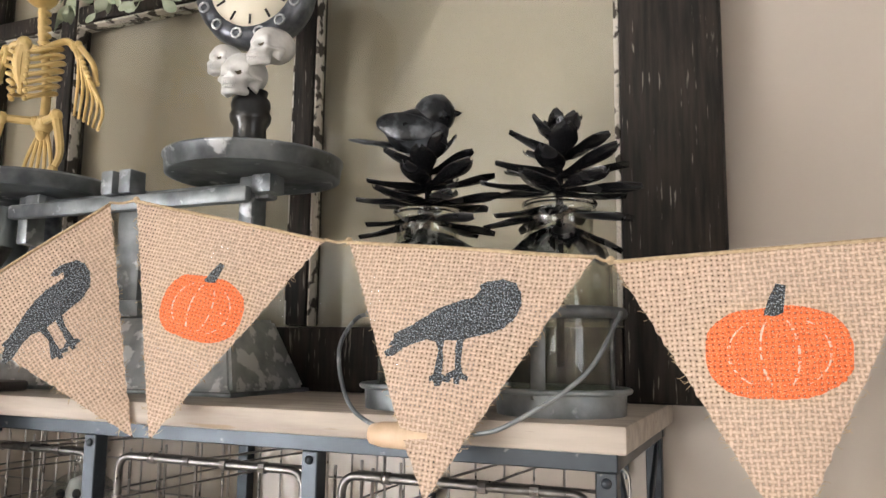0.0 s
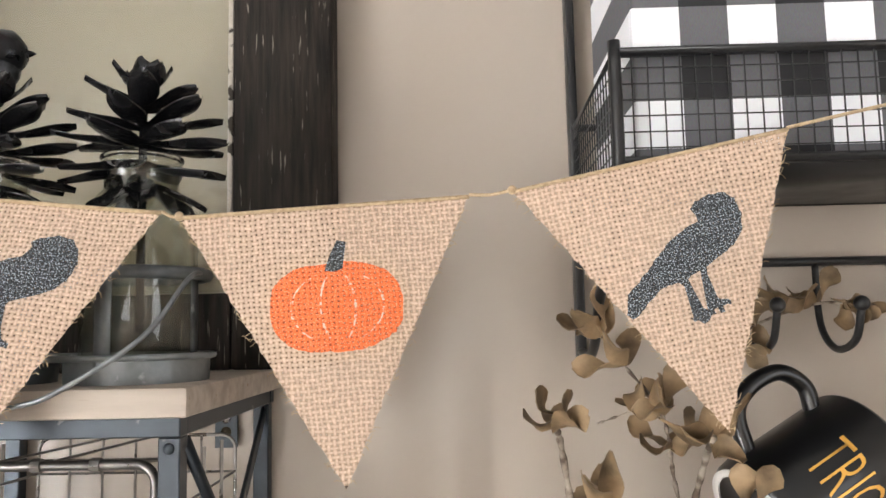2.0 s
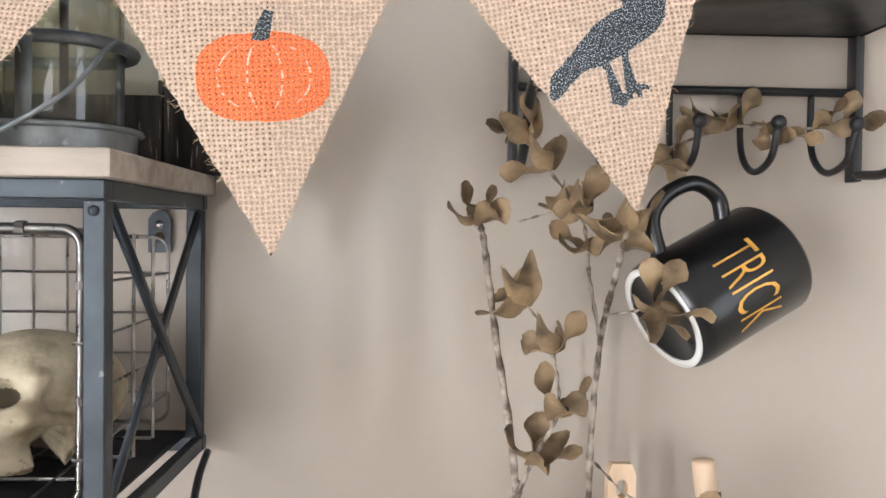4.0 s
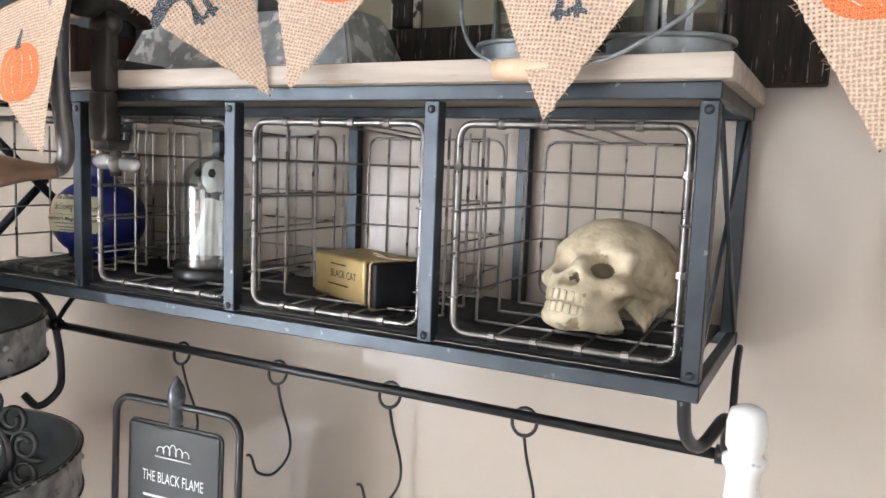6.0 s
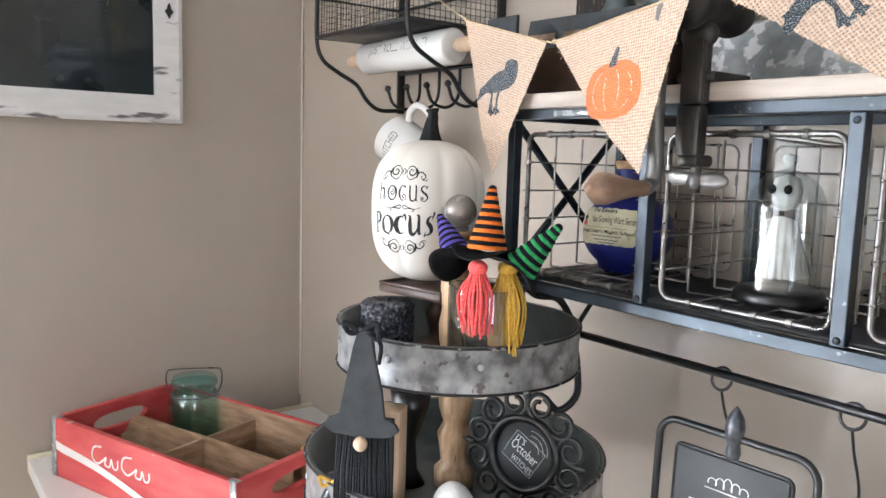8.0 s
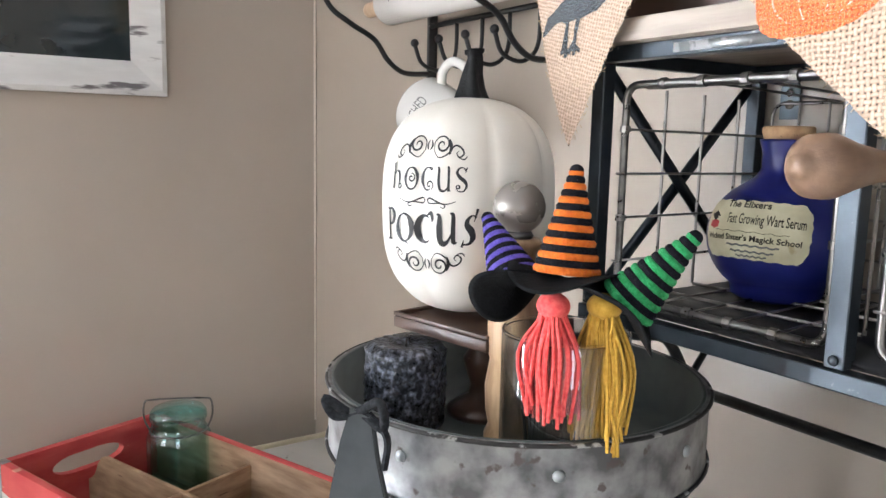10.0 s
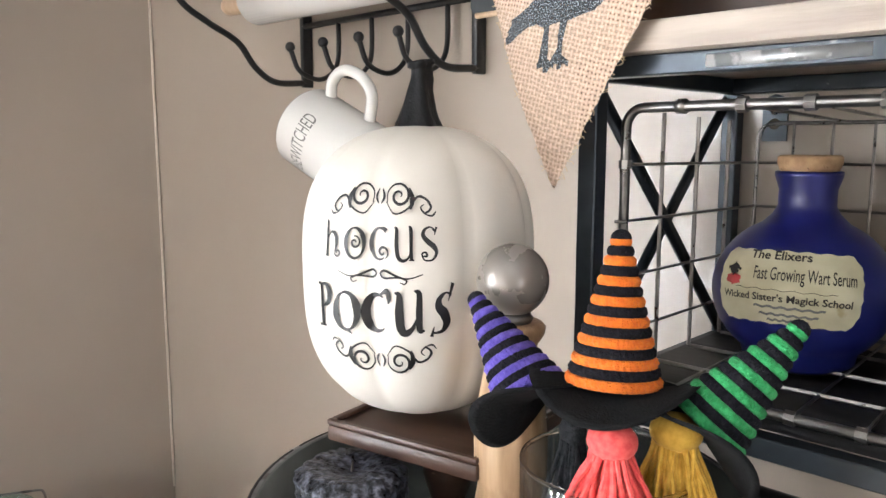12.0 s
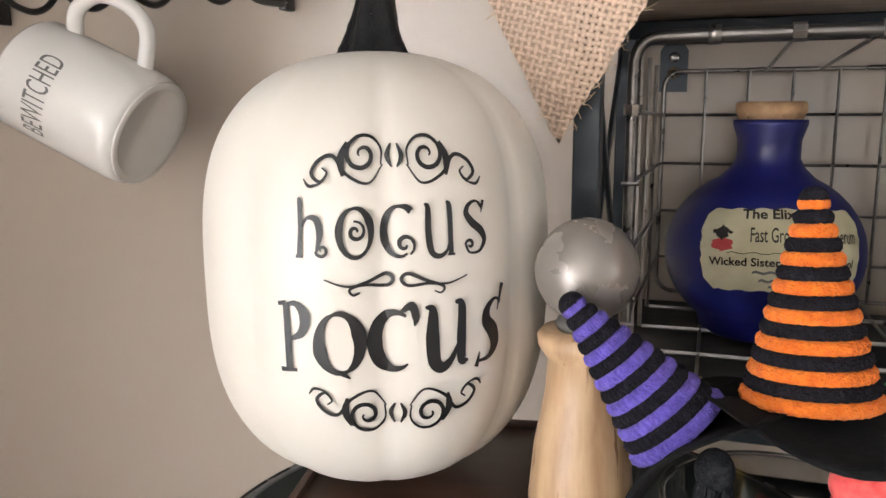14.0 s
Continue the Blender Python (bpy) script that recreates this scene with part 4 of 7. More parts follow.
for z, w in ((0.036, 0.03), (0.015, 0.04)):
    part("printed_line", box(-0.01 - w / 2, -0.01 + w / 2, -0.0043, -0.0041, z - 0.0006, z + 0.0006), M_INK, soap)

cloche = thing("glass_cloche", at(-0.553, 0.098, BAY_FLOOR), "clear glass bell jar on a round black base", "bell jar")
part("base", lathe([(0, 0), (0.046, 0), (0.047, 0.004), (0.046, 0.012), (0.042, 0.016), (0, 0.016)], 40), M_BLACKGLAZE, cloche, "glossy black round base")
prof = [(0.0395, 0.0165), (0.0395, 0.10)] + [(0.0395 * math.cos(radians(a)), 0.10 + 0.042 * math.sin(radians(a))) for a in range(10, 81, 10)] + [(0.004, 0.1425), (0.0045, 0.146), (0.009, 0.150), (0.0085, 0.156), (0, 0.159)]
dome = lathe(prof, 40)
bmesh.ops.delete(dome, geom=[f for f in dome.faces if len(f.verts) > 4], context="FACES_ONLY")
part("dome", dome, M_DOME, cloche, "clear glass dome")


def ghost_wobble(a, z):
    t = max(0.0, min(1.0, (0.075 - z) / 0.075))
    return 1 + t * (0.34 * math.sin(11 * a) + 0.16 * math.sin(5 * a + 1))


ghost = lathe([(0.024, 0.012), (0.0215, 0.035), (0.0165, 0.06), (0.013, 0.078), (0.011, 0.084), (0.016, 0.092), (0.018, 0.104), (0.014, 0.116), (0, 0.121)], 48, ghost_wobble)
for sx in (-1, 1):
    for v in ghost.verts:
        d = (v.co - Vector((sx * 0.0065, -0.016, 0.104))).length
        if d < 0.006:
            v.co.y += 0.006 * (1 - d / 0.006)
solid("ghost_figure", ghost, M_GHOST, "white gauze ghost figure standing under the glass dome", "ghost figure", m=at(-0.553, 0.098, BAY_FLOOR + 0.0165, 30) @ Matrix.Diagonal((0.86, 0.86, 1, 1)))
bow = thing("bow_tie", at(-0.5475, 0.0815, BAY_FLOOR + 0.0965, 20), "small black ribbon bow tied round the ghost", "bow")
for s in (-1, 1):
    part("loop", sheet([(0, -0.002), (s * 0.016, -0.007), (s * 0.017, 0.007), (0, 0.002)][::s], 0.004, 0.0008), M_BLACKPAPER, bow)
part("bow_knot", ball(0.003, 0.003, 0.003, (0, 0.001, 0), 10, 8), M_BLACKPAPER, bow)
for s in (-1, 1):
    solid("ghost_eye", ball(0.0042, 0.002, 0.005), M_BLACKPAPER, "black felt eye of the gauze ghost", "eye", m=at(-0.5495 + s * 0.0068, 0.0785 + s * 0.0035, BAY_FLOOR + 0.1215, 30))

BOT = Vector((-0.785, 0.126, BAY_FLOOR))
bottle = thing("potion_bottle", at(*BOT) @ Matrix.Diagonal((1, 1, 0.94, 1)), "round cobalt blue potion bottle with a cork and an aged label", "bottle")
prof = [(0, 0), (0.030, 0), (0.036, 0.004)] + [(0.059 * math.cos(radians(a)), 0.056 + 0.056 * math.sin(radians(a))) for a in range(-50, 66, 8)] + [(0.0215, 0.112), (0.0185, 0.118), (0.0185, 0.13), (0.0215, 0.140), (0.0215, 0.143), (0.0, 0.143)]
part("glass_body", lathe(prof, 48), M_COBALT, bottle, "cobalt blue painted glass")
part("cork", lathe([(0, 0.1432), (0.0185, 0.1432), (0.0205, 0.149), (0.0205, 0.153), (0.019, 0.1545), (0, 0.1545)], 28), M_CORK, bottle, "cork stopper")


def on_ball(bm, radius, lift, centre, az=0.0):
    """Wraps a flat piece, drawn in xz about the origin, on a sphere, facing -y turned by az."""
    for v in bm.verts:
        a, b = v.co.x / radius, v.co.z / radius
        r = radius + lift
        v.co = Vector((r * math.sin(a) * math.cos(b), -r * math.cos(a) * math.cos(b), r * math.sin(b)))
    bm.transform(Matrix.Translation(centre) @ Matrix.Rotation(radians(az), 4, "Z") @ Matrix.Rotation(radians(-9), 4, "X"))
    return bm


def grid_patch(w, h, nx, nz, corner=0.2):
    """A flat rounded label as a grid of quads in the xz plane, slightly ragged."""
    bm = bmesh.new()
    g = []
    for j in range(nz + 1):
        b = 2 * j / nz - 1
        cut = 1 - corner * max(0, abs(b) - 0.55) ** 2 * 3
        g.append([bm.verts.new(((2 * i / nx - 1) * w / 2 * cut + 0.0006 * math.sin(j * 2.3) * (abs(2 * i - nx) == nx), 0, b * h / 2 + 0.0006 * math.sin(i * 1.7) * (abs(b) == 1))) for i in range(nx + 1)])
    for j in range(nz):
        for i in range(nx):
            bm.faces.new((g[j][i], g[j][i + 1], g[j + 1][i + 1], g[j + 1][i]))
    return bm


LAB_C, LAB_AZ = (0, 0, 0.0575), 8
lab = part("label", on_ball(grid_patch(0.096, 0.051, 24, 14), 0.059, 0.0006, LAB_C, LAB_AZ), M_LABEL, bottle, "yellowed paper label with black writing")


def label_text(text, size, x, z, width, bold=0.0):
    t = letters(text, size, 0, width, bold)
    bmesh.ops.translate(t, verts=t.verts[:], vec=(x, 0, z))
    part("writing", on_ball(t, 0.059, 0.0010, LAB_C, LAB_AZ), M_INK, lab, smooth=False)


label_text("The Elixers", 0.0085, -0.004, 0.0215, 0.040, 0.00022)
label_text("Fast Growing Wart Serum", 0.0125, 0.012, 0.0085, 0.062, 0.0001)
label_text("Wicked Sister's Magick School", 0.0068, 0.0, -0.0075, 0.084, 0.00016)
for z, w in ((-0.0135, 0.05), (-0.0185, 0.042), (-0.0225, 0.03)):
    part("writing", on_ball(moved(grid_patch(w, 0.0016, 20, 1), Matrix.Translation((0.004, 0, z))), 0.059, 0.0010, LAB_C, LAB_AZ), M_GREYINK, lab)
part("rule", on_ball(moved(grid_patch(0.072, 0.0004, 20, 1), Matrix.Translation((0, 0, -0.002))), 0.059, 0.0010, LAB_C, LAB_AZ), M_INK, lab)
part("pumpkin_mark", on_ball(moved(grid_patch(0.012, 0.008, 6, 5, 2.0), Matrix.Translation((-0.0345, 0, 0.003))), 0.059, 0.0010, LAB_C, LAB_AZ), M_CRATERED, lab)
part("witch_mark", on_ball(join(moved(grid_patch(0.007, 0.009, 4, 4, 2.0), Matrix.Translation((-0.0345, 0, 0.010))), moved(grid_patch(0.012, 0.0022, 6, 2), Matrix.Translation((-0.0345, 0, 0.0105)))), 0.059, 0.0013, LAB_C, LAB_AZ), M_INK, lab)

# ---- on top of the shelf ----
# old window leaning on the wall
win = thing("old_window", at(0, 0.186, SHELF_TOP), "old black wooden window frame with flaking putty leaning on the wall", "window frame")
F0, F1 = 0.0, 0.036
part("stile", box(-0.020, 0.068, F0, F1, 0, 0.86, 0.003), M_OLDFRAME, win)
part("stile", box(-0.96, -0.88, F0, F1, 0, 0.86, 0.003), M_OLDFRAME, win)
part("bottom_rail", box(-0.879, -0.021, F0 + 0.001, F1, 0, 0.066, 0.003), M_OLDFRAME, win)
part("top_rail", box(-0.879, -0.021, F0 + 0.001, F1, 0.79, 0.86, 0.003), M_OLDFRAME, win)
for x in (-0.366, -0.735):
    part("muntin", box(x - 0.013, x + 0.013, F0 + 0.003, F1 - 0.004, 0.067, 0.789, 0.004), M_OLDFRAME, win)
    for s in (-1, 1):
        part("putty", box(x + s * 0.0145 - 0.0013, x + s * 0.0145 + 0.0013, F0 + 0.006, F1 - 0.014, 0.067, 0.789, 0.0015), M_OLDPUTTY, win, "flaking whitish putty")
part("putty", box(-0.0255, -0.0205, F0 + 0.003, F1 - 0.006, 0.067, 0.789, 0.0015), M_OLDPUTTY, win, "flaking whitish putty")
for x0, x1 in ((-0.878, -0.750), (-0.720, -0.381), (-0.351, -0.027)):
    part("cross_bar", box(x0, x1, F0 + 0.004, F1 - 0.005, 0.460, 0.484, 0.004), M_OLDFRAME, win)
    part("putty", box(x0, x1, F0 + 0.007, F1 - 0.007, 0.4565, 0.4595, 0.001), M_OLDPUTTY, win, "flaking whitish putty")
    for z0, z1 in ((0.068, 0.456), (0.485, 0.788)):
        pane = part("pane", box(x0 + 0.001, x1 - 0.001, 0.017, 0.0195, z0, z1), M_PANE, win, "dusty old glass pane", smooth=False)
        pane.visible_shadow = False

# caddy with two jars of black metal flowers
caddy = thing("jar_caddy", at(-0.097, 0.054, SHELF_TOP), "grey metal two-jar caddy with wire bail and wooden grip", "caddy")
part("tray", join(moved(tube(round_rect(0.206, 0.094, 0.045, 8, "xy"), 0.0022, 8, True), pose(0, 0, 0.017)), moved(lathe([(0, 0), (0.0465, 0), (0.0472, 0.017), (0.0452, 0.017), (0.0447, 0.002), (0, 0.002)], 40), pose(-0.054, 0, 0)), moved(lathe([(0, 0), (0.0465, 0), (0.0472, 0.017), (0.0452, 0.017), (0.0447, 0.002), (0, 0.002)], 40), pose(0.054, 0, 0))), M_SCALEMETAL, caddy, "galvanized double tray")
part("band", moved(tube(round_rect(0.196, 0.084, 0.041, 8, "xy"), 0.0045, 8, True), pose(0, 0, 0.072)), M_SCALEMETAL, caddy)
for x in (-0.092, 0.092, -0.0, 0.05, -0.05):
    part("strap", box(x - 0.005, x + 0.005, -0.0465, -0.0450, 0.012, 0.074) if abs(x) < 0.08 else box(x - 0.0008, x + 0.0008, -0.005, 0.005, 0.012, 0.074), M_SCALEMETAL, caddy)
bail = smooth_path([(0.098, 0, 0.073), (0.104, -0.045, 0.066), (0.088, -0.075, 0.03), (0.045, -0.088, 0.0), (0.02, -0.089, -0.008), (-0.02, -0.089, -0.012), (-0.058, -0.086, -0.004), (-0.082, -0.075, 0.012), (-0.098, -0.058, 0.045), (-0.1, -0.03, 0.068), (-0.098, 0, 0.073)], 7)
part("bail", tube(bail, 0.0016, 7), M_SCALEMETAL, caddy, "bent grey wire handle")
part("grip", moved(lathe([(0, -0.026), (0.0065, -0.026), (0.0085, -0.018), (0.009, 0), (0.0085, 0.018), (0.0065, 0.026), (0, 0.026)], 16), pose(-0.027, -0.089, -0.0115, 0, 90)), M_PALEWOOD, caddy, "turned pale wooden grip")


def jar(x):
    th = thing("glass_jar", at(x, 0.054, SHELF_TOP + 0.003), "clear glass jar holding a black metal flower in the caddy", "jar", "jars in the caddy")
    outer = [(0, 0), (0.036, 0), (0.038, 0.004), (0.038, 0.105), (0.034, 0.118), (0.025, 0.128), (0.0245, 0.142), (0.027, 0.1435), (0.027, 0.148), (0.025, 0.150)]
    inner = [(0.0235, 0.1495), (0.023, 0.128), (0.032, 0.116), (0.036, 0.104), (0.036, 0.004), (0, 0.003)]
    ob = part("glass", lathe(outer + inner, 40), M_CLEAR, th, "clear thick glass")
    ob.visible_shadow = False
    ring = [(0.0262 * math.cos(a), 0.0262 * math.sin(a), 0.1505) for a in (math.tau * k / 32 for k in range(32))]
    part("rim", tube(ring, 0.0020, 8, True), M_GLASS, th, "rounded glass lip")
    return th


def petal(length, wide, bend, twist=0.006, cup=0.16):
    """A spoon-shaped leaf along +x from the origin, curling up by bend, with a wavering edge."""
    bm = bmesh.new()
    n, rows = 8, []
    for i in range(n + 1):
        t = i / n
        w = wide * (math.sin(math.pi * min(t * 0.92 + 0.06, 1)) ** 0.75) * (0.45 + 0.55 * t)
        zc = bend * length * t * t
        rows.append([bm.verts.new((length * t, w * s, zc + cup * s * s * wide + twist * math.sin(6 * t) * s)) for s in (-1, -0.5, 0, 0.5, 1)])
    for a, b in zip(rows, rows[1:]):
        for k in range(4):
            bm.faces.new((a[k], b[k], b[k + 1], a[k + 1]))
    r = bmesh.ops.extrude_face_region(bm, geom=bm.faces[:])
    bmesh.ops.translate(bm, verts=[g for g in r["geom"] if isinstance(g, bmesh.types.BMVert)], vec=(0, 0, 0.0007))
    bmesh.ops.recalc_face_normals(bm, faces=bm.faces[:])
    return bm


def black_flower(x, y, seed, top, tall):
    th = thing("black_flower", at(x, y, top - tall), "artificial succulent flower of glossy black metal petals in a jar", "flower", "black flowers")
    rnd = random.Random(seed)
    part("stem", tube([(0, 0, -0.10), (0, 0, tall * 0.9)], 0.003, 8), M_PETAL, th)
    layers = [(0.02, 0.050, -0.10, -20, 6), (0.20, 0.058, 0.10, -14, 7), (0.40, 0.060, 0.14, -7, 7), (0.58, 0.053, 0.16, 1, 6), (0.74, 0.043, 0.16, 12, 5), (0.87, 0.031, 0.30, 30, 4), (0.93, 0.021, 0.45, 55, 3)]
    for k, (h, ln, bend, lift, n) in enumerate(layers):
        for i in range(n):
            a = 360 * (i + 0.5 * (k % 2)) / n + rnd.uniform(-9, 9)
            m = Matrix.Translation((0, 0, tall * h + rnd.uniform(-0.002, 0.002))) @ Matrix.Rotation(radians(a), 4, "Z") @ Matrix.Rotation(radians(-lift + rnd.uniform(-5, 5)), 4, "Y") @ Matrix.Rotation(radians(rnd.uniform(-6, 6)), 4, "X")
            part("petal", moved(petal(ln * rnd.uniform(0.92, 1.06), 0.0142 if k < 5 else 0.0112, bend, 0.0012, 0.22), m), M_PETAL, th)
    return th


for x in (-0.151, -0.043):
    jar(x)
black_flower(-0.043, 0.054, 3, 1.741, 0.073)
black_flower(-0.151, 0.054, 8, 1.737, 0.070)


def small_bird():
    bm = ball(0.026, 0.017, 0.019, (0, 0, 0.02))
    bm = join(bm, ball(0.0170, 0.0150, 0.0165, (0.015, 0, 0.033)))
    bm = join(bm, moved(lathe([(0.0032, 0), (0.002, 0.003), (0, 0.006)], 8), pose(0.031, 0, 0.032, 0, 95)))
    bm = join(bm, moved(ball(0.026, 0.006, 0.0022), pose(-0.034, 0.002, 0.014, 8, 14)))
    for s in (-1, 1):
        bm = join(bm, moved(ball(0.024, 0.004, 0.012), pose(-0.008, s * 0.0155, 0.021, s * 12, 18, s * 5)))
    for v in bm.verts:
        v.co += Vector((1, 1, 1)) * 0.0012 * noise.noise(v.co * 180)
    return bm


solid("bird_ornament", small_bird(), M_BIRD, "small black foil bird perched on a black flower", "bird ornament", m=at(-0.158, 0.050, 1.735, 14, 0, -4) @ Matrix.Diagonal((1.0, 1.0, 1.0, 1)))

# double-pan balance of grey metal
SCX, SCY = -0.508, 0.105
bal = thing("balance_scale", at(SCX, SCY, SHELF_TOP), "old grey metal two-pan balance with a spangled zinc base", "balance scale")
base = bmesh.new()
lo, hi = [(-0.165, -0.045), (0.165, -0.045), (0.165, 0.075), (-0.165, 0.075)], [(-0.138, -0.02), (0.138, -0.02), (0.138, 0.055), (-0.138, 0.055)]
vs = [base.verts.new((x, y, 0.004)) for x, y in lo] + [base.verts.new((x, y, 0.072)) for x, y in hi]
for q in ((3, 2, 1, 0), (4, 5, 6, 7), (0, 1, 5, 4), (1, 2, 6, 5), (2, 3, 7, 6), (3, 0, 4, 7)):
    base.faces.new([vs[i] for i in q])
bmesh.ops.bevel(base, geom=base.edges[:], offset=0.003, segments=2, affect="EDGES")
part("base", base, M_ZINC, bal, "spangled zinc box base")
part("plinth", box(-0.168, 0.168, -0.048, 0.078, 0, 0.0038, 0.001), M_SCALEMETAL, bal)
part("pillar", box(-0.016, 0.016, -0.012, 0.012, 0.073, 0.205, 0.003), M_SCALEMETAL, bal)
part("pillar_foot", box(-0.026, 0.026, -0.02, 0.02, 0.0725, 0.09, 0.003), M_SCALEMETAL, bal)
part("beam", box(-0.17, 0.17, -0.008, 0.008, 0.186, 0.204, 0.003), M_SCALEMETAL, bal)
part("beam", box(-0.16, 0.16, -0.030, -0.020, 0.18, 0.196, 0.003), M_SCALEMETAL, bal)
for x in (-0.012, 0.012):
    part("stop_block", box(x - 0.008, x + 0.008, -0.034, -0.012, 0.197, 0.222, 0.002), M_SCALEMETAL, bal)
PANS = (-0.158, 0.146)
for x in PANS:
    part("pan_post", box(x - 0.008, x + 0.008, -0.012, 0.012, 0.155, 0.2085, 0.002), M_SCALEMETAL, bal)
    part("pan_block", box(x + 0.012, x + 0.034, -0.02, 0.004, 0.19, 0.208, 0.002), M_SCALEMETAL, bal)
    part("pan", moved(lathe([(0, 0.003), (0.0785, 0.003), (0.080, 0.0), (0.0838, 0.0), (0.0850, 0.014), (0.0866, 0.0150), (0.0866, 0.0175), (0.0835, 0.0178), (0.0822, 0.0065), (0, 0.006)], 64), pose(x, 0, 0.209)), M_SCALEMETAL, bal, "shallow round metal pan with a rolled rim")

PAN_Z = SHELF_TOP + 0.2155
# skull clock on one pan
CX, CY = SCX + PANS[1] - 0.006, SCY - 0.002
clock = thing("skull_clock", at(CX, CY, PAN_Z + 0.014, 12), "table clock on a black turned stem with three grey skulls", "clock")
part("turned_stem", lathe([(0, -0.0138), (0.024, -0.0138), (0.023, -0.006), (0.0185, 0.002), (0.017, 0.012), (0.0155, 0.03), (0.0195, 0.036), (0.0205, 0.042), (0.018, 0.047), (0.0195, 0.052), (0.0185, 0.058), (0.0150, 0.062), (0.0165, 0.067), (0, 0.068)], 28), M_BLACKGLAZE, clock, "glossy black turned stem")
for x, y, z, s, az in ((-0.004, -0.012, 0.053, 0.46, -8), (-0.027, -0.006, 0.080, 0.33, -20), (0.022, -0.008, 0.084, 0.42, -30)):
    part("skull", moved(skull_mesh(64, 48, True), pose(x, y, z, 0, 0, az) @ Matrix.Diagonal((s, s * 0.9, s, 1))), M_WHITEBONE, clock, "small grey-white skull")
part("case", moved(lathe([(0, -0.03), (0.056, -0.03), (0.064, -0.014), (0.062, 0.0), (0.055, 0.006), (0.046, 0.006), (0.045, 0.002), (0, 0.002)], 48), pose(0.0, -0.008, 0.176, 90)), M_PEWTER, clock, "dark pewter round case")
part("dial", moved(lathe([(0, 0.0), (0.0445, 0.0), (0.0445, 0.0026), (0, 0.0026)], 40), pose(0, -0.0085, 0.176, 90)), M_DIAL, clock, "cream dial")
for k in range(14):
    a = math.tau * k / 14
    part("rim_ornament", moved(tube([(0.005 * math.cos(b), 0, 0.005 * math.sin(b)) for b in (math.tau * i / 8 for i in range(8))], 0.0013, 5, True), pose(0.0535 * math.cos(a), -0.0155, 0.176 + 0.0535 * math.sin(a))), M_ZINC, clock)
for k in range(12):
    a = math.tau * k / 12
    part("hour_mark", moved(box(-0.0012, 0.0012, -0.0002, 0.0002, -0.005, 0.005), pose(0.037 * math.sin(a), -0.0114, 0.176 + 0.037 * math.cos(a), 0, math.degrees(a))), M_INK, clock)


# bird skeleton on the other pan
def bird_skeleton():
    rods = []

    def bone(pts, r0, r1=None, steps=5):
        q = smooth_path(pts, steps) if len(pts) > 2 else [Vector(p) for p in pts]
        r1 = r0 if r1 is None else r1
        rods.append(tube(q, [r0 + (r1 - r0) * i / (len(q) - 1) for i in range(len(q))], 7))
        for e, r in ((q[0], r0), (q[-1], r1)):
            rods.append(ball(r * 1.35, r * 1.35, r * 1.35, e, 8, 6))

    bone([(0, 0.012, 0.055), (0, 0.014, 0.10), (0, 0.008, 0.14), (0, 0, 0.165), (0, -0.004, 0.20)], 0.0055, 0.005)
    for k in range(6):
        rods.append(ball(0.0078, 0.0078, 0.004, (0, 0.004 - 0.001 * k, 0.158 + 0.0085 * k), 10, 6))
    bone([(0, -0.028, 0.145), (0, -0.034, 0.12), (0, -0.028, 0.09)], 0.006, 0.003)
    rods.append(ball(0.011, 0.004, 0.026, (0, -0.031, 0.122), 12, 8))
    for k in range(7):
        z, w = 0.143 - 0.0088 * k, 0.030 - 0.0012 * abs(k - 2) * 1.6
        for s in (-1, 1):
            bone([(0, 0.012, z + 0.008), (s * w * 0.9, 0.004, z + 0.006), (s * w, -0.016, z), (s * 0.008, -0.031, z - 0.010)], 0.0025, 0.0023, 5)
    for s in (-1, 1):
        bone([(0, 0.0, 0.148), (s * 0.03, -0.002, 0.156), (s * 0.042, 0, 0.150)], 0.004, 0.0045)
        bone([(s * 0.042, 0, 0.150), (s * 0.055, 0.004, 0.115)], 0.0042, 0.0034)
        bone([(s * 0.046, 0, 0.152), (s * 0.066, 0.0, 0.128), (s * 0.072, 0, 0.105)], 0.0036, 0.003)
        for k in range(6):
            x0, z0 = s * (0.046 + 0.0045 * k), 0.143 - 0.007 * k
            bone([(x0, 0.002 - 0.002 * k, z0), (x0 + s * (0.006 + 0.002 * k), -0.004, z0 - 0.035), (x0 + s * (0.004 + 0.0016 * k), -0.004, z0 - 0.075 + 0.004 * k)], 0.0025, 0.0014)
        bone([(s * 0.006, 0.006, 0.066), (s * 0.034, -0.012, 0.066)], 0.0044, 0.004)
        bone([(s * 0.034, -0.012, 0.066), (s * 0.042, -0.012, 0.032), (s * 0.036, -0.014, 0.014)], 0.0052, 0.0032)
        bone([(s * 0.036, -0.014, 0.014), (s * 0.034, -0.018, 0.002)], 0.0042, 0.003)
        for t in (-1, 0, 1):
            bone([(s * 0.034, -0.016, 0.004), (s * 0.034 + t * 0.011, -0.036 + abs(t) * 0.004, 0.0022)], 0.0026, 0.0014)
    rods.append(ball(0.013, 0.010, 0.010, (0, 0.012, 0.064), 12, 8))
    for k in range(-2, 3):
        bone([(k * 0.0022, 0.014, 0.056), (k * 0.007, 0.010, 0.034), (k * 0.0105, 0.006, 0.003)], 0.0026, 0.0018)
    rods.append(moved(ball(0.017, 0.021, 0.016), pose(0, -0.008, 0.212)))
    rods.append(moved(lathe([(0.008, 0), (0.005, 0.015), (0, 0.034)], 10), pose(0, -0.026, 0.210, 100)))
    bm = join(*rods)
    for v in bm.verts:  # long shanks
        if v.co.z < 0.066:
            v.co.z -= 0.0145 * (1 - v.co.z / 0.066)
    return bm


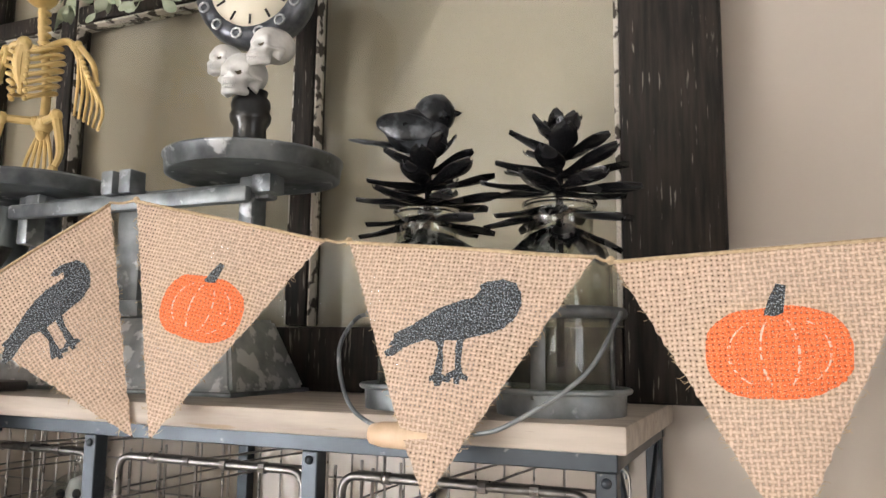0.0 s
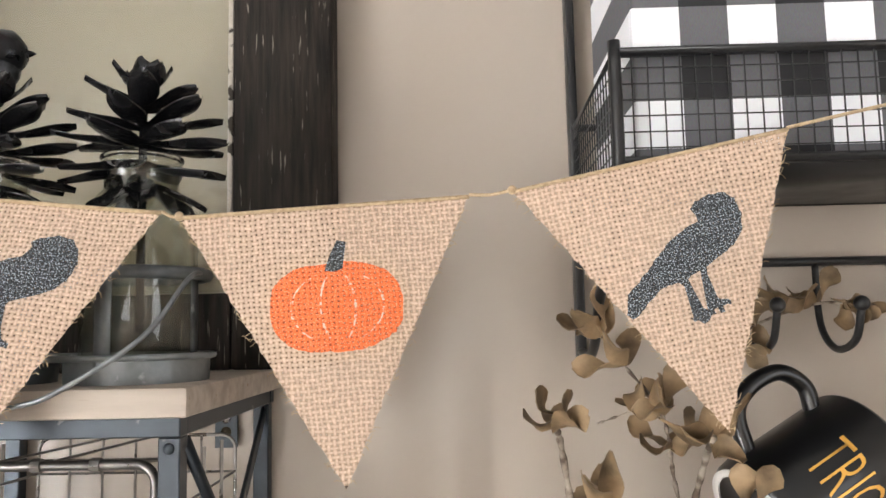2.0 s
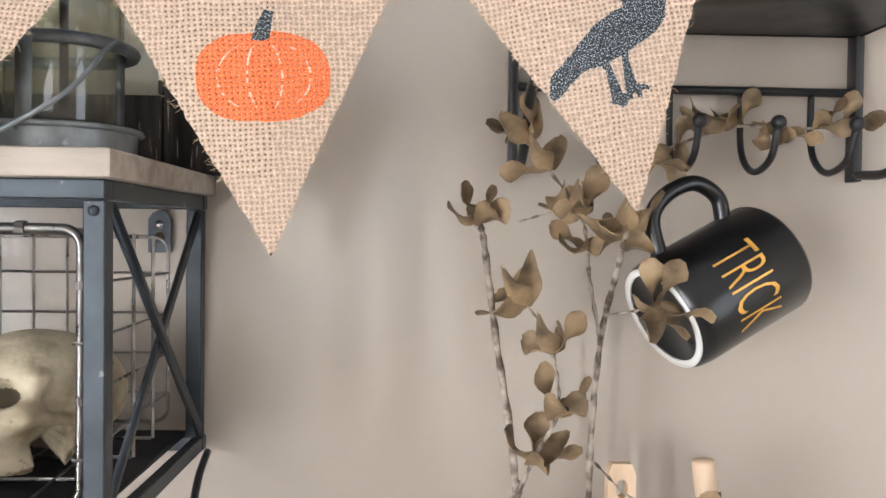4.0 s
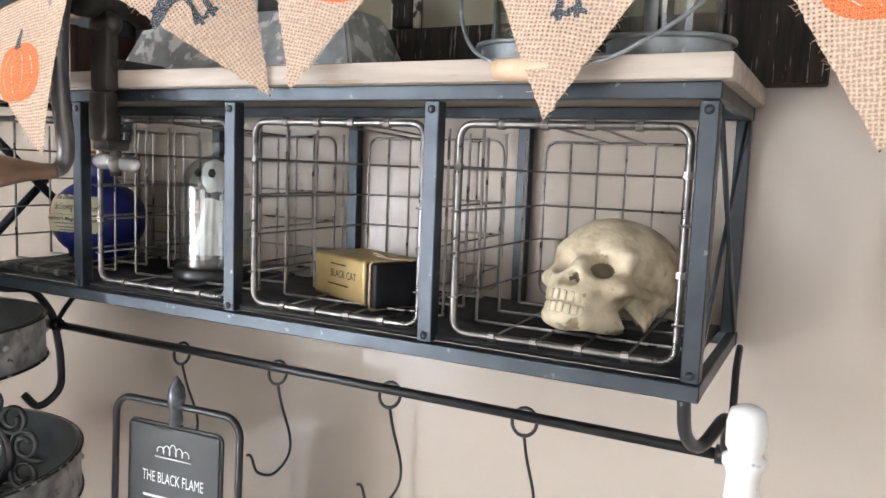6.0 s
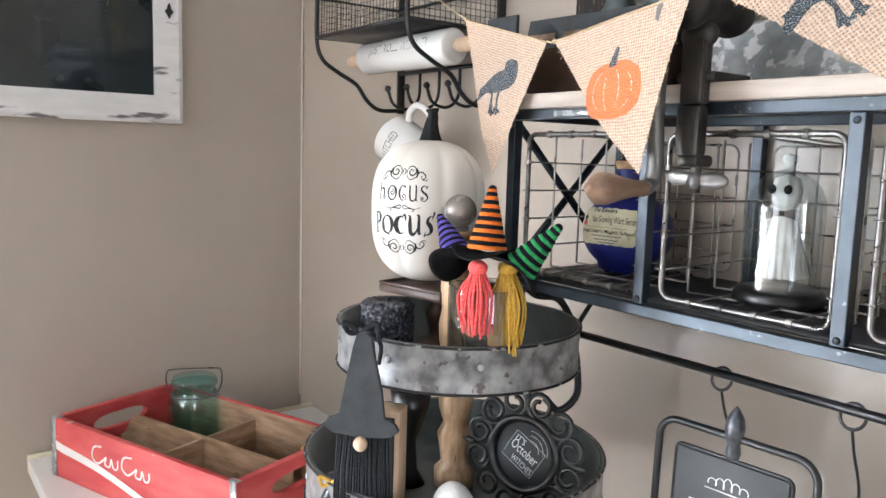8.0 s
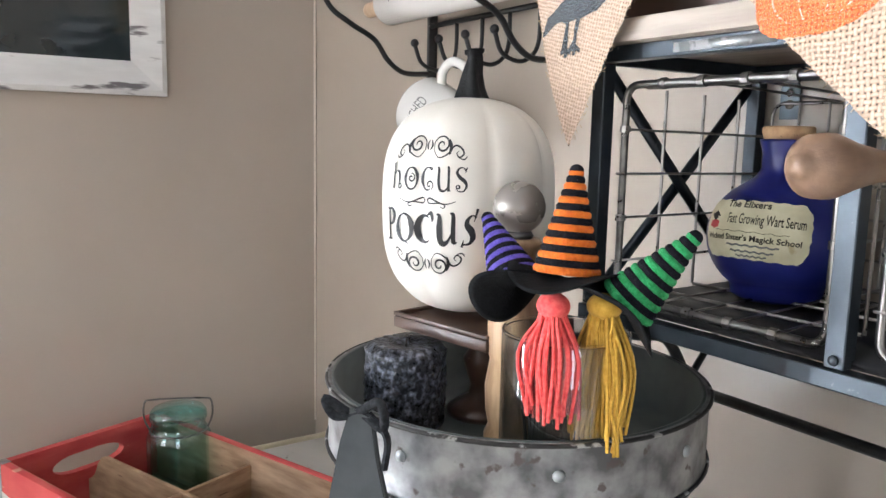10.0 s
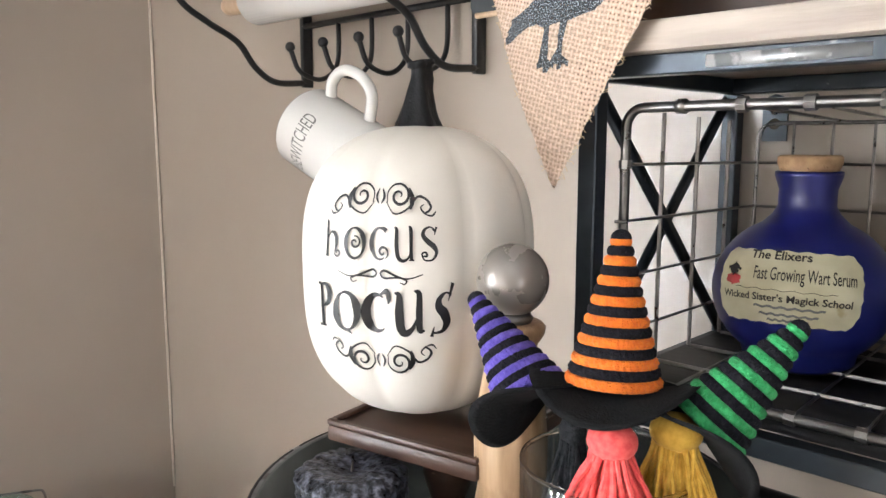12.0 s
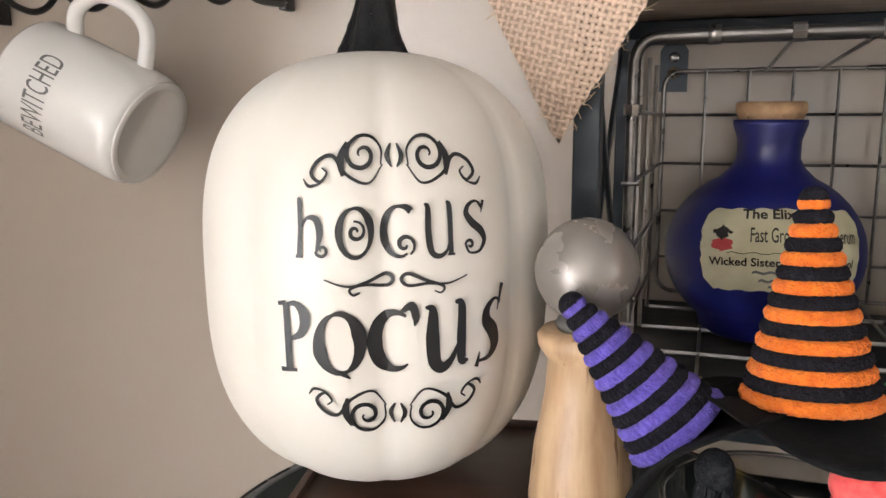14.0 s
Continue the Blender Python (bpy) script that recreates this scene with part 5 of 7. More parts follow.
solid("bird_skeleton", bird_skeleton(), M_YBONE, "yellowed plastic bird skeleton standing on the scale pan", "skeleton ornament", m=at(SCX + PANS[0] + 0.006, SCY - 0.01, PAN_Z + 0.0165, 14))

# leafy sprig hanging by the clock
sprig = thing("green_sprig", at(-0.55, 0.12, 2.06), "pale green artificial leafy sprig hanging over the window", "greenery")
rnd = random.Random(5)
for k in range(4):
    x = -0.08 + 0.055 * k
    path = smooth_path([(x * 0.6, 0.03, 0.05), (x, 0.0, -0.02), (x * 1.15, -0.012, -0.09)], 6)
    part("stalk", tube(path, 0.0012, 5), M_GREENLEAF, sprig)
    for q in path[3:]:
        for s in (-1, 1):
            m = Matrix.Translation(q) @ Matrix.Rotation(radians(rnd.uniform(-50, 50) + (0 if s > 0 else 180)), 4, "Z") @ Matrix.Rotation(radians(rnd.uniform(25, 65)), 4, "Y")
            part("leaf", moved(petal(rnd.uniform(0.028, 0.042), 0.0052, 0.1), m), M_GREENLEAF, sprig)

# clamp-on meat grinder at the shelf's edge
GX = -0.588
gr = thing("meat_grinder", at(GX, -0.02, SHELF_TOP), "old cast-iron hand meat grinder clamped to the shelf edge", "meat grinder")
part("barrel", moved(lathe([(0, -0.035), (0.026, -0.035), (0.028, -0.028), (0.022, -0.02), (0.021, 0.03), (0.027, 0.036), (0.027, 0.05), (0, 0.05)], 28), pose(0, 0.02, 0.075, 90)), M_IRON, gr)
part("hopper", lathe([(0.015, 0.085), (0.018, 0.10), (0.034, 0.13), (0.036, 0.135), (0.033, 0.135), (0.016, 0.105), (0.013, 0.09)], 28), M_IRON, gr)
part("foot", join(box(-0.013, 0.013, -0.010, 0.006, -0.022, 0.06, 0.004), box(-0.022, 0.022, -0.004, 0.058, 0.0005, 0.010, 0.003), moved(ball(0.02, 0.012, 0.014), pose(0, 0, 0.045))), M_IRON, gr, "iron leg and plate resting on the board")
part("clamp_jaw", join(box(-0.014, 0.014, -0.012, 0.004, -0.072, -0.0225, 0.004), box(-0.012, 0.012, -0.009, 0.020, -0.082, -0.070, 0.004)), M_IRON, gr)
part("clamp_screw", tube([(-0.004, 0.014, -0.108), (-0.004, 0.014, -0.045)], 0.0055, 10), M_IRON, gr)
part("wing_nut", join(moved(ball(0.018, 0.004, 0.0085), pose(0.016, 0.014, -0.095)), moved(ball(0.018, 0.004, 0.0085), pose(-0.022, 0.014, -0.093)), moved(ball(0.008, 0.008, 0.011), pose(-0.004, 0.014, -0.096))), M_TINNED, gr, "tinned wing nut")
crank = smooth_path([(0, -0.034, 0.075), (-0.002, -0.046, 0.072), (-0.008, -0.048, 0.03), (-0.014, -0.042, -0.03), (-0.015, -0.036, -0.08), (-0.016, -0.040, -0.098), (-0.012, -0.052, -0.104)], 7)
part("crank_arm", tube(crank, [0.0105 - 0.003 * i / (len(crank) - 1) for i in range(len(crank))], 10), M_TINNED, gr, "worn steel crank arm")
grip = part("handle", moved(lathe([(0, 0), (0.0065, 0), (0.008, 0.005), (0.0078, 0.014), (0.011, 0.034), (0.0155, 0.054), (0.0148, 0.064), (0.009, 0.071), (0.0056, 0.0725), (0.0056, 0.0755), (0, 0.0765)], 28), Matrix.Translation((-0.013, -0.050, -0.104)) @ Matrix.Rotation(radians(90), 4, "X") @ Matrix.Rotation(radians(-4), 4, "Y")), M_GRIP, gr, "turned dark wooden crank handle")

# dark box sign and bottles at the shelf's end
sign = thing("box_sign", at(-0.80, 0.03, SHELF_TOP, 3), "low dark wooden box with faded lettering on the shelf", "wooden box")
part("front", box(-0.085, 0.085, 0.0, 0.012, 0, 0.062, 0.002), M_DARKWOOD, sign)
part("back", box(-0.085, 0.085, 0.10, 0.112, 0, 0.062, 0.002), M_DARKWOOD, sign)
for x in (-0.0825, 0.0725):
    part("side", box(x, x + 0.01, 0.0125, 0.0995, 0, 0.061, 0.001), M_DARKWOOD, sign)
part("floor_board", box(-0.072, 0.072, 0.0125, 0.0995, 0.001, 0.008), M_DARKWOOD, sign)
tin = thing("slanted_sign", at(-0.86, 0.09, SHELF_TOP + 0.0625, 4, -14), "dark slate-blue painted sign board with worn gilt lettering", "sign board")
part("board", box(-0.10, 0.14, 0, 0.008, 0, 0.055, 0.002), M_SLATE, tin)
for x, w in ((-0.07, 0.05), (-0.005, 0.05), (0.06, 0.04)):
    part("lettering_bar", box(x - w / 2, x + w / 2, -0.0006, -0.0002, 0.02, 0.032), M_GRIP, tin)
for x, y, h, r in ((-0.70, 0.155, 0.22, 0.03), (-0.775, 0.16, 0.25, 0.028), (-0.845, 0.155, 0.2, 0.026)):
    b = thing("old_bottle", at(x, y, SHELF_TOP), "dusty grey-brown glass bottle standing at the back", "bottle", "bottles on the shelf")
    part("glass_body", lathe([(0, 0), (r, 0), (r * 1.03, 0.004), (r * 1.03, h * 0.6), (r * 0.5, h * 0.75), (r * 0.45, h), (0, h)], 28), M_PEWTER if x > -0.75 else M_GALVIN, b)


# ---- wall racks ----
RACK_W = 0.315


def wall_rack(x0, label):
    """A black wire basket rack with side scrolls and a row of four hooks below, flat on the wall."""
    th = thing("wall_rack", at(x0, 0, 1.537), label, "wall rack", "basket racks")
    y = WALL_Y - 0.013
    for x in (0, RACK_W):
        part("back_post", box(x - 0.004, x + 0.004, y - 0.004, y + 0.012, 0, 0.42, 0.0015), M_BLACK, th)
        sc = smooth_path([(x, y, 0.006), (x, 0.165, 0.005), (x, 0.135, 0.022), (x, 0.11, 0.052), (x, 0.07, 0.072), (x, 0.035, 0.094), (x, 0.022, 0.13), (x, 0.022, 0.215)], 7)
        part("scroll", tube(sc, 0.0042, 8), M_BLACK, th, "S-shaped black iron scroll")
    part("hook_bar", tube([(0, y, 0.081), (RACK_W, y, 0.081)], 0.004, 8), M_BLACK, th)
    for x in (0.076, 0.142, 0.207, 0.272):
        j = smooth_path([(x, y, 0.081), (x, y - 0.001, 0.035), (x, y - 0.012, 0.014), (x, y - 0.034, 0.005), (x, y - 0.062, 0.014), (x, y - 0.074, 0.038)], 6)
        hk = part("hook", tube(j, 0.0031, 8), M_BLACK, th)
        part("ball_end", ball(0.0062, 0.0062, 0.0062, (x, y - 0.075, 0.042), 14, 10), M_BLACK, hk)
    zb, zt, yf = 0.132, 0.207, 0.022
    part("basket_floor", box(0.002, RACK_W - 0.002, yf, y, zb, zb + 0.004), M_BLACK, th, "solid black basket floor")
    for z, r in ((zb + 0.002, 0.0035), (zt, 0.0035)):
        part("basket_rim", tube([(0, yf, z), (RACK_W, yf, z), (RACK_W, y, z), (0, y, z)], r, 6, True), M_BLACK, th)
    grid = [tube([(RACK_W * k / 30, yf - 0.001, zb), (RACK_W * k / 30, yf - 0.001, zt)], 0.0006, 4) for k in range(1, 30)]
    grid += [tube([(0, yf, zb + (zt - zb) * k / 7), (RACK_W, yf, zb + (zt - zb) * k / 7)], 0.0006, 4) for k in range(1, 7)]
    part("front_mesh", join(*grid), M_BLACK, th)
    for x in (0, RACK_W):
        grid = [tube([(x, yf + (y - yf) * k / 18, zb), (x, yf + (y - yf) * k / 18, zt)], 0.0006, 4) for k in range(1, 18)]
        grid += [tube([(x, yf, zb + (zt - zb) * k / 7), (x, y, zb + (zt - zb) * k / 7)], 0.0006, 4) for k in range(1, 7)]
        part("side_mesh", join(*grid), M_BLACK, th)
    return th


wall_rack(-1.482, "black iron basket rack with hooks holding a mug")
wall_rack(0.283, "black iron basket rack with hooks and a checked box")


def mug(place, axis, handle, outside, inside, r, h, label):
    z, x = Vector(axis).normalized(), Vector(handle)
    x = (x - z * x.dot(z)).normalized()
    m = Matrix((x, z.cross(x), z)).transposed().to_4x4()
    th = thing("mug", Matrix.Translation(Vector(place) - z * h / 2) @ m, label, "mug")
    part("cup", lathe([(0, 0.003), (r * 0.80, 0.003), (r * 0.82, 0), (r * 0.90, 0), (r * 0.97, 0.005), (r, 0.014), (r, h - 0.003), (r - 0.0015, h), (r - 0.003, h - 0.001), (r - 0.0035, 0.012), (0, 0.008)], 56), outside, th)
    hp = smooth_path([(r - 0.003, 0, h * 0.80), (r + 0.016, 0, h * 0.84), (r + 0.034, 0, h * 0.72), (r + 0.037, 0, h * 0.48), (r + 0.026, 0, h * 0.28), (r - 0.003, 0, h * 0.20)], 8)
    part("handle", tube(hp, 0.0065, 12), outside, th)
    part("foot_ring", lathe([(r * 0.80, 0.0001), (r * 0.92, -0.0006), (r * 0.925, 0.0012), (r * 0.80, 0.0012)], 48), inside, th)
    return th


def on_can(bm, r, lift, z, front=True):
    """Wraps flat lettering on a cylinder of radius r; front: the -y side, else +y."""
    bmesh.ops.triangulate(bm, faces=bm.faces[:])
    bmesh.ops.subdivide_edges(bm, edges=[e for e in bm.edges if e.calc_length() > 0.004], cuts=2)
    lift += 0.0003
    for v in bm.verts:
        a = v.co.x / r
        v.co = Vector(((r + lift) * math.sin(a), -(r + lift) * math.cos(a), v.co.z + z))
    if not front:
        bm.transform(Matrix.Rotation(math.pi, 4, "Z"))
    return bm


wm = mug((-1.292, 0.120, 1.458), (-0.86, -0.07, 0.40), (0.37, 0.03, 0.93), M_CERAMIC, M_CERAMIC, 0.0475, 0.112, "white glazed mug with thin grey lettering hanging from a hook")
part("lettering", on_can(letters("BEWITCHED", 0.029, 0, 0.066), 0.0475, 0.0003, 0.070), M_GREYINK, wm, smooth=False)
bmug = mug((0.433, 0.118, 1.446), (0.86, 0.25, 0.44), (-0.44, 0.0, 0.88), M_BLACKGLAZE, M_CERAMIC, 0.046, 0.108, "black glazed mug with thin gold lettering hanging from a hook")
t = letters("TRICK", 0.060, 0, 0.064, -0.0007)
part("lettering", on_can(t, 0.046, 0.0003, 0.052, False), M_GOLDINK, bmug, smooth=False)

pin = thing("rolling_pin", at(-1.308, 0.118, 1.637, 0, 0, 0), "white rolling pin with wooden handles lying in the rack", "rolling pin")
part("roller", moved(lathe([(0, -0.142), (0.026, -0.142), (0.0305, -0.137), (0.0305, 0.137), (0.026, 0.142), (0, 0.142)], 40), pose(0, 0, 0, 0, 90)), M_CERAMIC, pin, "glazed white roller")
for s in (-1, 1):
    part("handle", moved(lathe([(0, 0), (0.007, 0), (0.008, 0.006), (0.0115, 0.012), (0.0125, 0.03), (0.0115, 0.062), (0.009, 0.068), (0, 0.069)], 20), pose(s * 0.1422, 0, 0, 0, s * 90)), M_PALEWOOD, pin, "turned wooden handle")
lt = letters("JUST ROLL WITH IT!", 0.024, 0, 0.19)
for v in lt.verts:
    a = v.co.z / 0.0305 + 0.25
    v.co = Vector((v.co.x + 0.005, -0.0308 * math.cos(a), 0.0308 * math.sin(a)))
part("lettering", lt, M_GREYINK, pin, smooth=False)

tag = thing("slate_tag", at(-1.075, 0.14, 1.585), "small slate-blue tag with a pale rounded wooden edge", "tag")
part("board", sheet([(-0.03, 0), (0.03, 0), (0.036, 0.006), (0.036, 0.09), (-0.036, 0.09), (-0.036, 0.006)], 0.006, 0.001), M_SLATE, tag)
part("edge", moved(tube([(-0.03, 0.003, -0.001), (0.03, 0.003, -0.001)], 0.003, 8), pose(0, 0, 0)), M_PALEWOOD, tag)

# ---- white pumpkin on its stand ----
PUMP, PUMP_AZ = Vector((-0.963, -0.072, 1.2865)), 28
P_R, P_H = 0.0765, 0.189


def pumpkin_r(a, z):
    """Radius at the angle a from the front and the height z."""
    t = min(max(2 * z / P_H - 1, -1), 1)
    r = P_R * (1 - abs(t) ** 3.0) ** (1 / 2.3) * (1 + 0.012 * t)
    g = abs(math.sin(4 * (a + 0.06)))
    return r * (1 - 0.055 * (1 - g) ** 2 * (1 - 0.3 * abs(t)))


def pumpkin_point(a, z, lift=0.0):
    r = pumpkin_r(a, z) + lift
    return Vector((r * math.sin(a), -r * math.cos(a), z))


bm = bmesh.new()
zs = [P_H * (0.5 - 0.5 * math.cos(math.pi * k / 48)) for k in range(49)]
rings = [[bm.verts.new(pumpkin_point(math.tau * i / 112, z)) for i in range(112)] for z in zs[1:-1]]
ends = [bm.verts.new((0, 0, 0.004)), bm.verts.new((0, 0, P_H - 0.008))]
for a, b in zip(rings, rings[1:]):
    for k in range(112):
        bm.faces.new((a[k], a[(k + 1) % 112], b[(k + 1) % 112], b[k]))
for k in range(112):
    bm.faces.new((rings[0][(k + 1) % 112], rings[0][k], ends[0]))
    bm.faces.new((rings[-1][k], rings[-1][(k + 1) % 112], ends[1]))
pump = thing("white_pumpkin", at(*PUMP, PUMP_AZ), "tall matte white pumpkin with black lettering on a wooden stand", "pumpkin")
part("shell", bm, M_WHITEPUMPKIN, pump)
stem = tube(smooth_path([(0, 0, P_H - 0.008), (0.0, 0, P_H + 0.006), (0.001, 0, P_H + 0.020), (0.002, 0.002, P_H + 0.032), (0.001, 0.002, P_H + 0.041)], 6), [0.0062 + 0.0125 * (1 - i / 24) ** 2.4 + 0.0022 * (i > 21) for i in range(25)], 40)
for v in stem.verts:
    a = math.atan2(v.co.y, v.co.x + 0.001)
    k = 1 + 0.10 * math.cos(5 * a + v.co.z * 20) + 0.06 * noise.noise(v.co * 260)
    v.co.x, v.co.y = v.co.x * k, v.co.y * k
part("stem", stem, M_STEM, pump, "black glittery stem")


def pumpkin_stroke(points, z, wide=0.0011, taper=True):
    """A flat curling stroke on the shell, through points given in the shell's unrolled surface."""
    q = smooth_path([(x, 0, y) for x, y in points], 7)
    s = bmesh.new()
    rows = []
    n = len(q) - 1
    for i, p in enumerate(q):
        d = (q[min(i + 1, n)] - q[max(i - 1, 0)]).normalized()
        side = Vector((-d.z, 0, d.x))
        w = wide * (0.35 + 0.65 * math.sin(math.pi * i / n)) if taper else wide
        rows.append([s.verts.new(pumpkin_point((p + side * k * w).x / P_R, z + (p + side * k * w).z, 0.0008)) for k in (-1, 1)])
    for a, b in zip(rows, rows[1:]):
        s.faces.new((a[0], b[0], b[1], a[1]))
    bmesh.ops.recalc_face_normals(s, faces=s.faces[:])
    return s


def pumpkin_brush(points, widths, place, scale):
    """One pen stroke of a letter, on the shell: points in the letter's own units, with the pen's half widths along it."""
    q = smooth_path([(x, 0, y) for x, y in points], 6)
    n = len(q) - 1
    s = bmesh.new()
    rows = []
    for i, p in enumerate(q):
        d = (q[min(i + 1, n)] - q[max(i - 1, 0)]).normalized()
        side = Vector((-d.z, 0, d.x))
        t = i / n * (len(widths) - 1)
        j = min(int(t), len(widths) - 2)
        w = widths[j] + (widths[j + 1] - widths[j]) * (t - j)
        rows.append([s.verts.new(pumpkin_point((place[0] + e.x * scale[0]) / P_R, place[1] + e.z * scale[1], 0.0007)) for e in (p + side * k * w for k in (-1, 1))])
    for a, b in zip(rows, rows[1:]):
        s.faces.new((a[0], b[0], b[1], a[1]))
    bmesh.ops.recalc_face_normals(s, faces=s.faces[:])
    return s


def oval(cx, cy, rx, ry, a0, a1, n=12):
    return [(cx + rx * math.cos(radians(a0 + (a1 - a0) * i / n)), cy + ry * math.sin(radians(a0 + (a1 - a0) * i / n))) for i in range(n + 1)]


def curl(cx, cy, r, a0, turns, n=14):
    return [(cx + r * (1 - 0.85 * i / n) * math.cos(radians(a0 + 360 * turns * i / n)), cy + r * (1 - 0.85 * i / n) * math.sin(radians(a0 + 360 * turns * i / n))) for i in range(n + 1)]


# each letter as pen strokes: (points, half widths)
LIGHT = {
    "h": [([(0.0, 1.02), (0.05, 0.97), (0.07, 0.5), (0.05, 0.0)], (0.02, 0.05, 0.04, 0.05)), ([(-0.02, 0.02), (0.12, 0.02)], (0.025, 0.025)), ([(0.08, 0.52), (0.22, 0.70), (0.40, 0.66), (0.46, 0.42), (0.40, 0.12)], (0.02, 0.03, 0.07, 0.065, 0.03)), (curl(0.50, 0.14, 0.13, 190, 1.1), (0.03, 0.03, 0.015))],
    "o": [(oval(0.34, 0.44, 0.30, 0.43, 100, 460, 20), (0.025, 0.075, 0.045, 0.03, 0.075, 0.025)), (curl(0.35, 0.46, 0.19, 100, -1.3), (0.02, 0.04, 0.02))],
    "c": [(oval(0.34, 0.45, 0.30, 0.44, 48, 300, 16), (0.03, 0.03, 0.07, 0.08, 0.04, 0.02)), (oval(0.42, 0.80, 0.15, 0.10, 10, 130, 5), (0.05, 0.02)), (curl(0.44, 0.22, 0.20, -60, 1.15), (0.02, 0.045, 0.02))],
    "u": [([(0.0, 0.92), (0.07, 0.86), (0.07, 0.42), (0.13, 0.08), (0.30, 0.0), (0.45, 0.12), (0.50, 0.34)], (0.02, 0.055, 0.065, 0.05, 0.03, 0.02)), ([(0.44, 0.96), (0.50, 0.86), (0.51, 0.3), (0.52, 0.0)], (0.02, 0.055, 0.05, 0.05)), ([(0.45, 0.02), (0.60, 0.02)], (0.022, 0.022))],
    "s": [([(0.44, 0.80), (0.30, 0.93), (0.13, 0.88), (0.06, 0.72), (0.20, 0.54), (0.38, 0.40), (0.46, 0.22), (0.34, 0.03), (0.12, 0.02), (0.03, 0.16)], (0.04, 0.02, 0.04, 0.06, 0.075, 0.075, 0.05, 0.03, 0.02, 0.03)), (curl(0.12, 0.16, 0.10, 180, -1.0), (0.025, 0.035, 0.015)), ([(0.40, 0.72), (0.47, 0.94)], (0.012, 0.035))],
}
BOLD = {
    "p": [([(0.09, 0.96), (0.11, 0.5), (0.10, 0.02)], (0.05, 0.065, 0.06)), ([(-0.05, 0.96), (0.10, 0.98)], (0.03, 0.03)), ([(-0.06, 0.02), (0.24, 0.03)], (0.035, 0.025)), ([(0.08, 0.95), (0.28, 0.97), (0.42, 0.80), (0.36, 0.58), (0.14, 0.46)], (0.02, 0.045, 0.10, 0.07, 0.015))],
    "o": [(oval(0.40, 0.44, 0.33, 0.42, 110, 470, 22), (0.025, 0.07, 0.12, 0.05, 0.025, 0.08, 0.12, 0.05, 0.025)), ([(0.44, 0.02), (0.56, -0.06)], (0.05, 0.01))],
    "c": [(oval(0.42, 0.45, 0.34, 0.40, 60, 305, 16), (0.02, 0.05, 0.10, 0.13, 0.11, 0.05, 0.015)), ([(0.50, 0.86), (0.68, 0.94), (0.74, 0.78), (0.72, 0.66)], (0.02, 0.07, 0.06, 0.012))],
    "u": [([(0.0, 0.92), (0.12, 0.86), (0.12, 0.48), (0.16, 0.14), (0.30, 0.04), (0.46, 0.16), (0.58, 0.40)], (0.015, 0.07, 0.115, 0.11, 0.08, 0.05, 0.02)), ([(0.50, 0.97), (0.62, 0.90), (0.62, 0.45), (0.64, 0.12), (0.76, 0.10)], (0.02, 0.07, 0.085, 0.08, 0.015))],
    "s": [([(0.52, 0.86), (0.38, 0.92), (0.22, 0.80), (0.20, 0.62), (0.34, 0.46), (0.40, 0.26), (0.28, 0.08), (0.06, 0.04)], (0.03, 0.02, 0.06, 0.10, 0.12, 0.10, 0.04, 0.02)), ([(0.44, 0.74), (0.56, 1.12)], (0.012, 0.05)), ([(0.02, -0.04), (0.08, 0.18)], (0.045, 0.012))],
}


def pumpkin_word(word, alphabet, gap, centre, base, width, tall):
    """Sets a word of pen-stroke letters on the shell, each letter a part."""
    spans = []
    x = 0.0
    for ch in word:
        right = max(p[0] for pts, _ in alphabet[ch] for p in pts)
        spans.append((ch, x))
        x += right + gap
    unit = width / (x - gap)
    for ch, x0 in spans:
        strokes = [pumpkin_brush(pts, ws, (centre - width / 2 + x0 * unit, base), (unit, tall)) for pts, ws in alphabet[ch]]
        part("letter", join(*strokes), M_VINYL, pump, "black vinyl letter", smooth=False)


pumpkin_word("hocus", LIGHT, 0.20, -0.001, 0.1115, 0.071, 0.0205)
pumpkin_word("pocus", BOLD, 0.15, 0.0, 0.0680, 0.088, 0.0270)
for z, flip in ((0.1465, 1), (0.0525, -1)):
    for s in (-1, 1):
        big = [(s * (0.0125 + 0.0082 * (1 - t) * math.cos(a)), flip * (0.0015 + 0.0082 * (1 - t) * math.sin(a))) for t, a in ((i / 16, math.pi * 1.15 - 0.74 * i) for i in range(15))]
        part("scrollwork", pumpkin_stroke(big, z, 0.00085), M_VINYL, pump)
        part("scrollwork", pumpkin_stroke([(s * 0.0045, flip * -0.002), (s * 0.010, flip * -0.0085), (s * 0.018, flip * -0.0055), (s * 0.0235, flip * 0.001), (s * 0.029, flip * -0.0005), (s * 0.0315, flip * -0.005), (s * 0.028, flip * -0.008), (s * 0.0255, flip * -0.005), (s * 0.0275, flip * -0.003)], z, 0.00075), M_VINYL, pump)
        part("scrollwork", pumpkin_stroke([(s * 0.0275, flip * -0.0085), (s * 0.032, flip * -0.0095), (s * 0.0345, flip * -0.007)], z, 0.0006), M_VINYL, pump)
        leaf = [(s * 0.0195, flip * -0.006), (s * 0.0205, flip * 0.0), (s * 0.0185, flip * 0.006)]
        part("scrollwork", pumpkin_stroke(leaf, z, 0.0015), M_VINYL, pump)
        part("scrollwork", pumpkin_stroke([(s * 0.0012, flip * 0.0055), (s * 0.0028, flip * 0.001), (s * 0.001, flip * -0.003)], z, 0.0009), M_VINYL, pump)
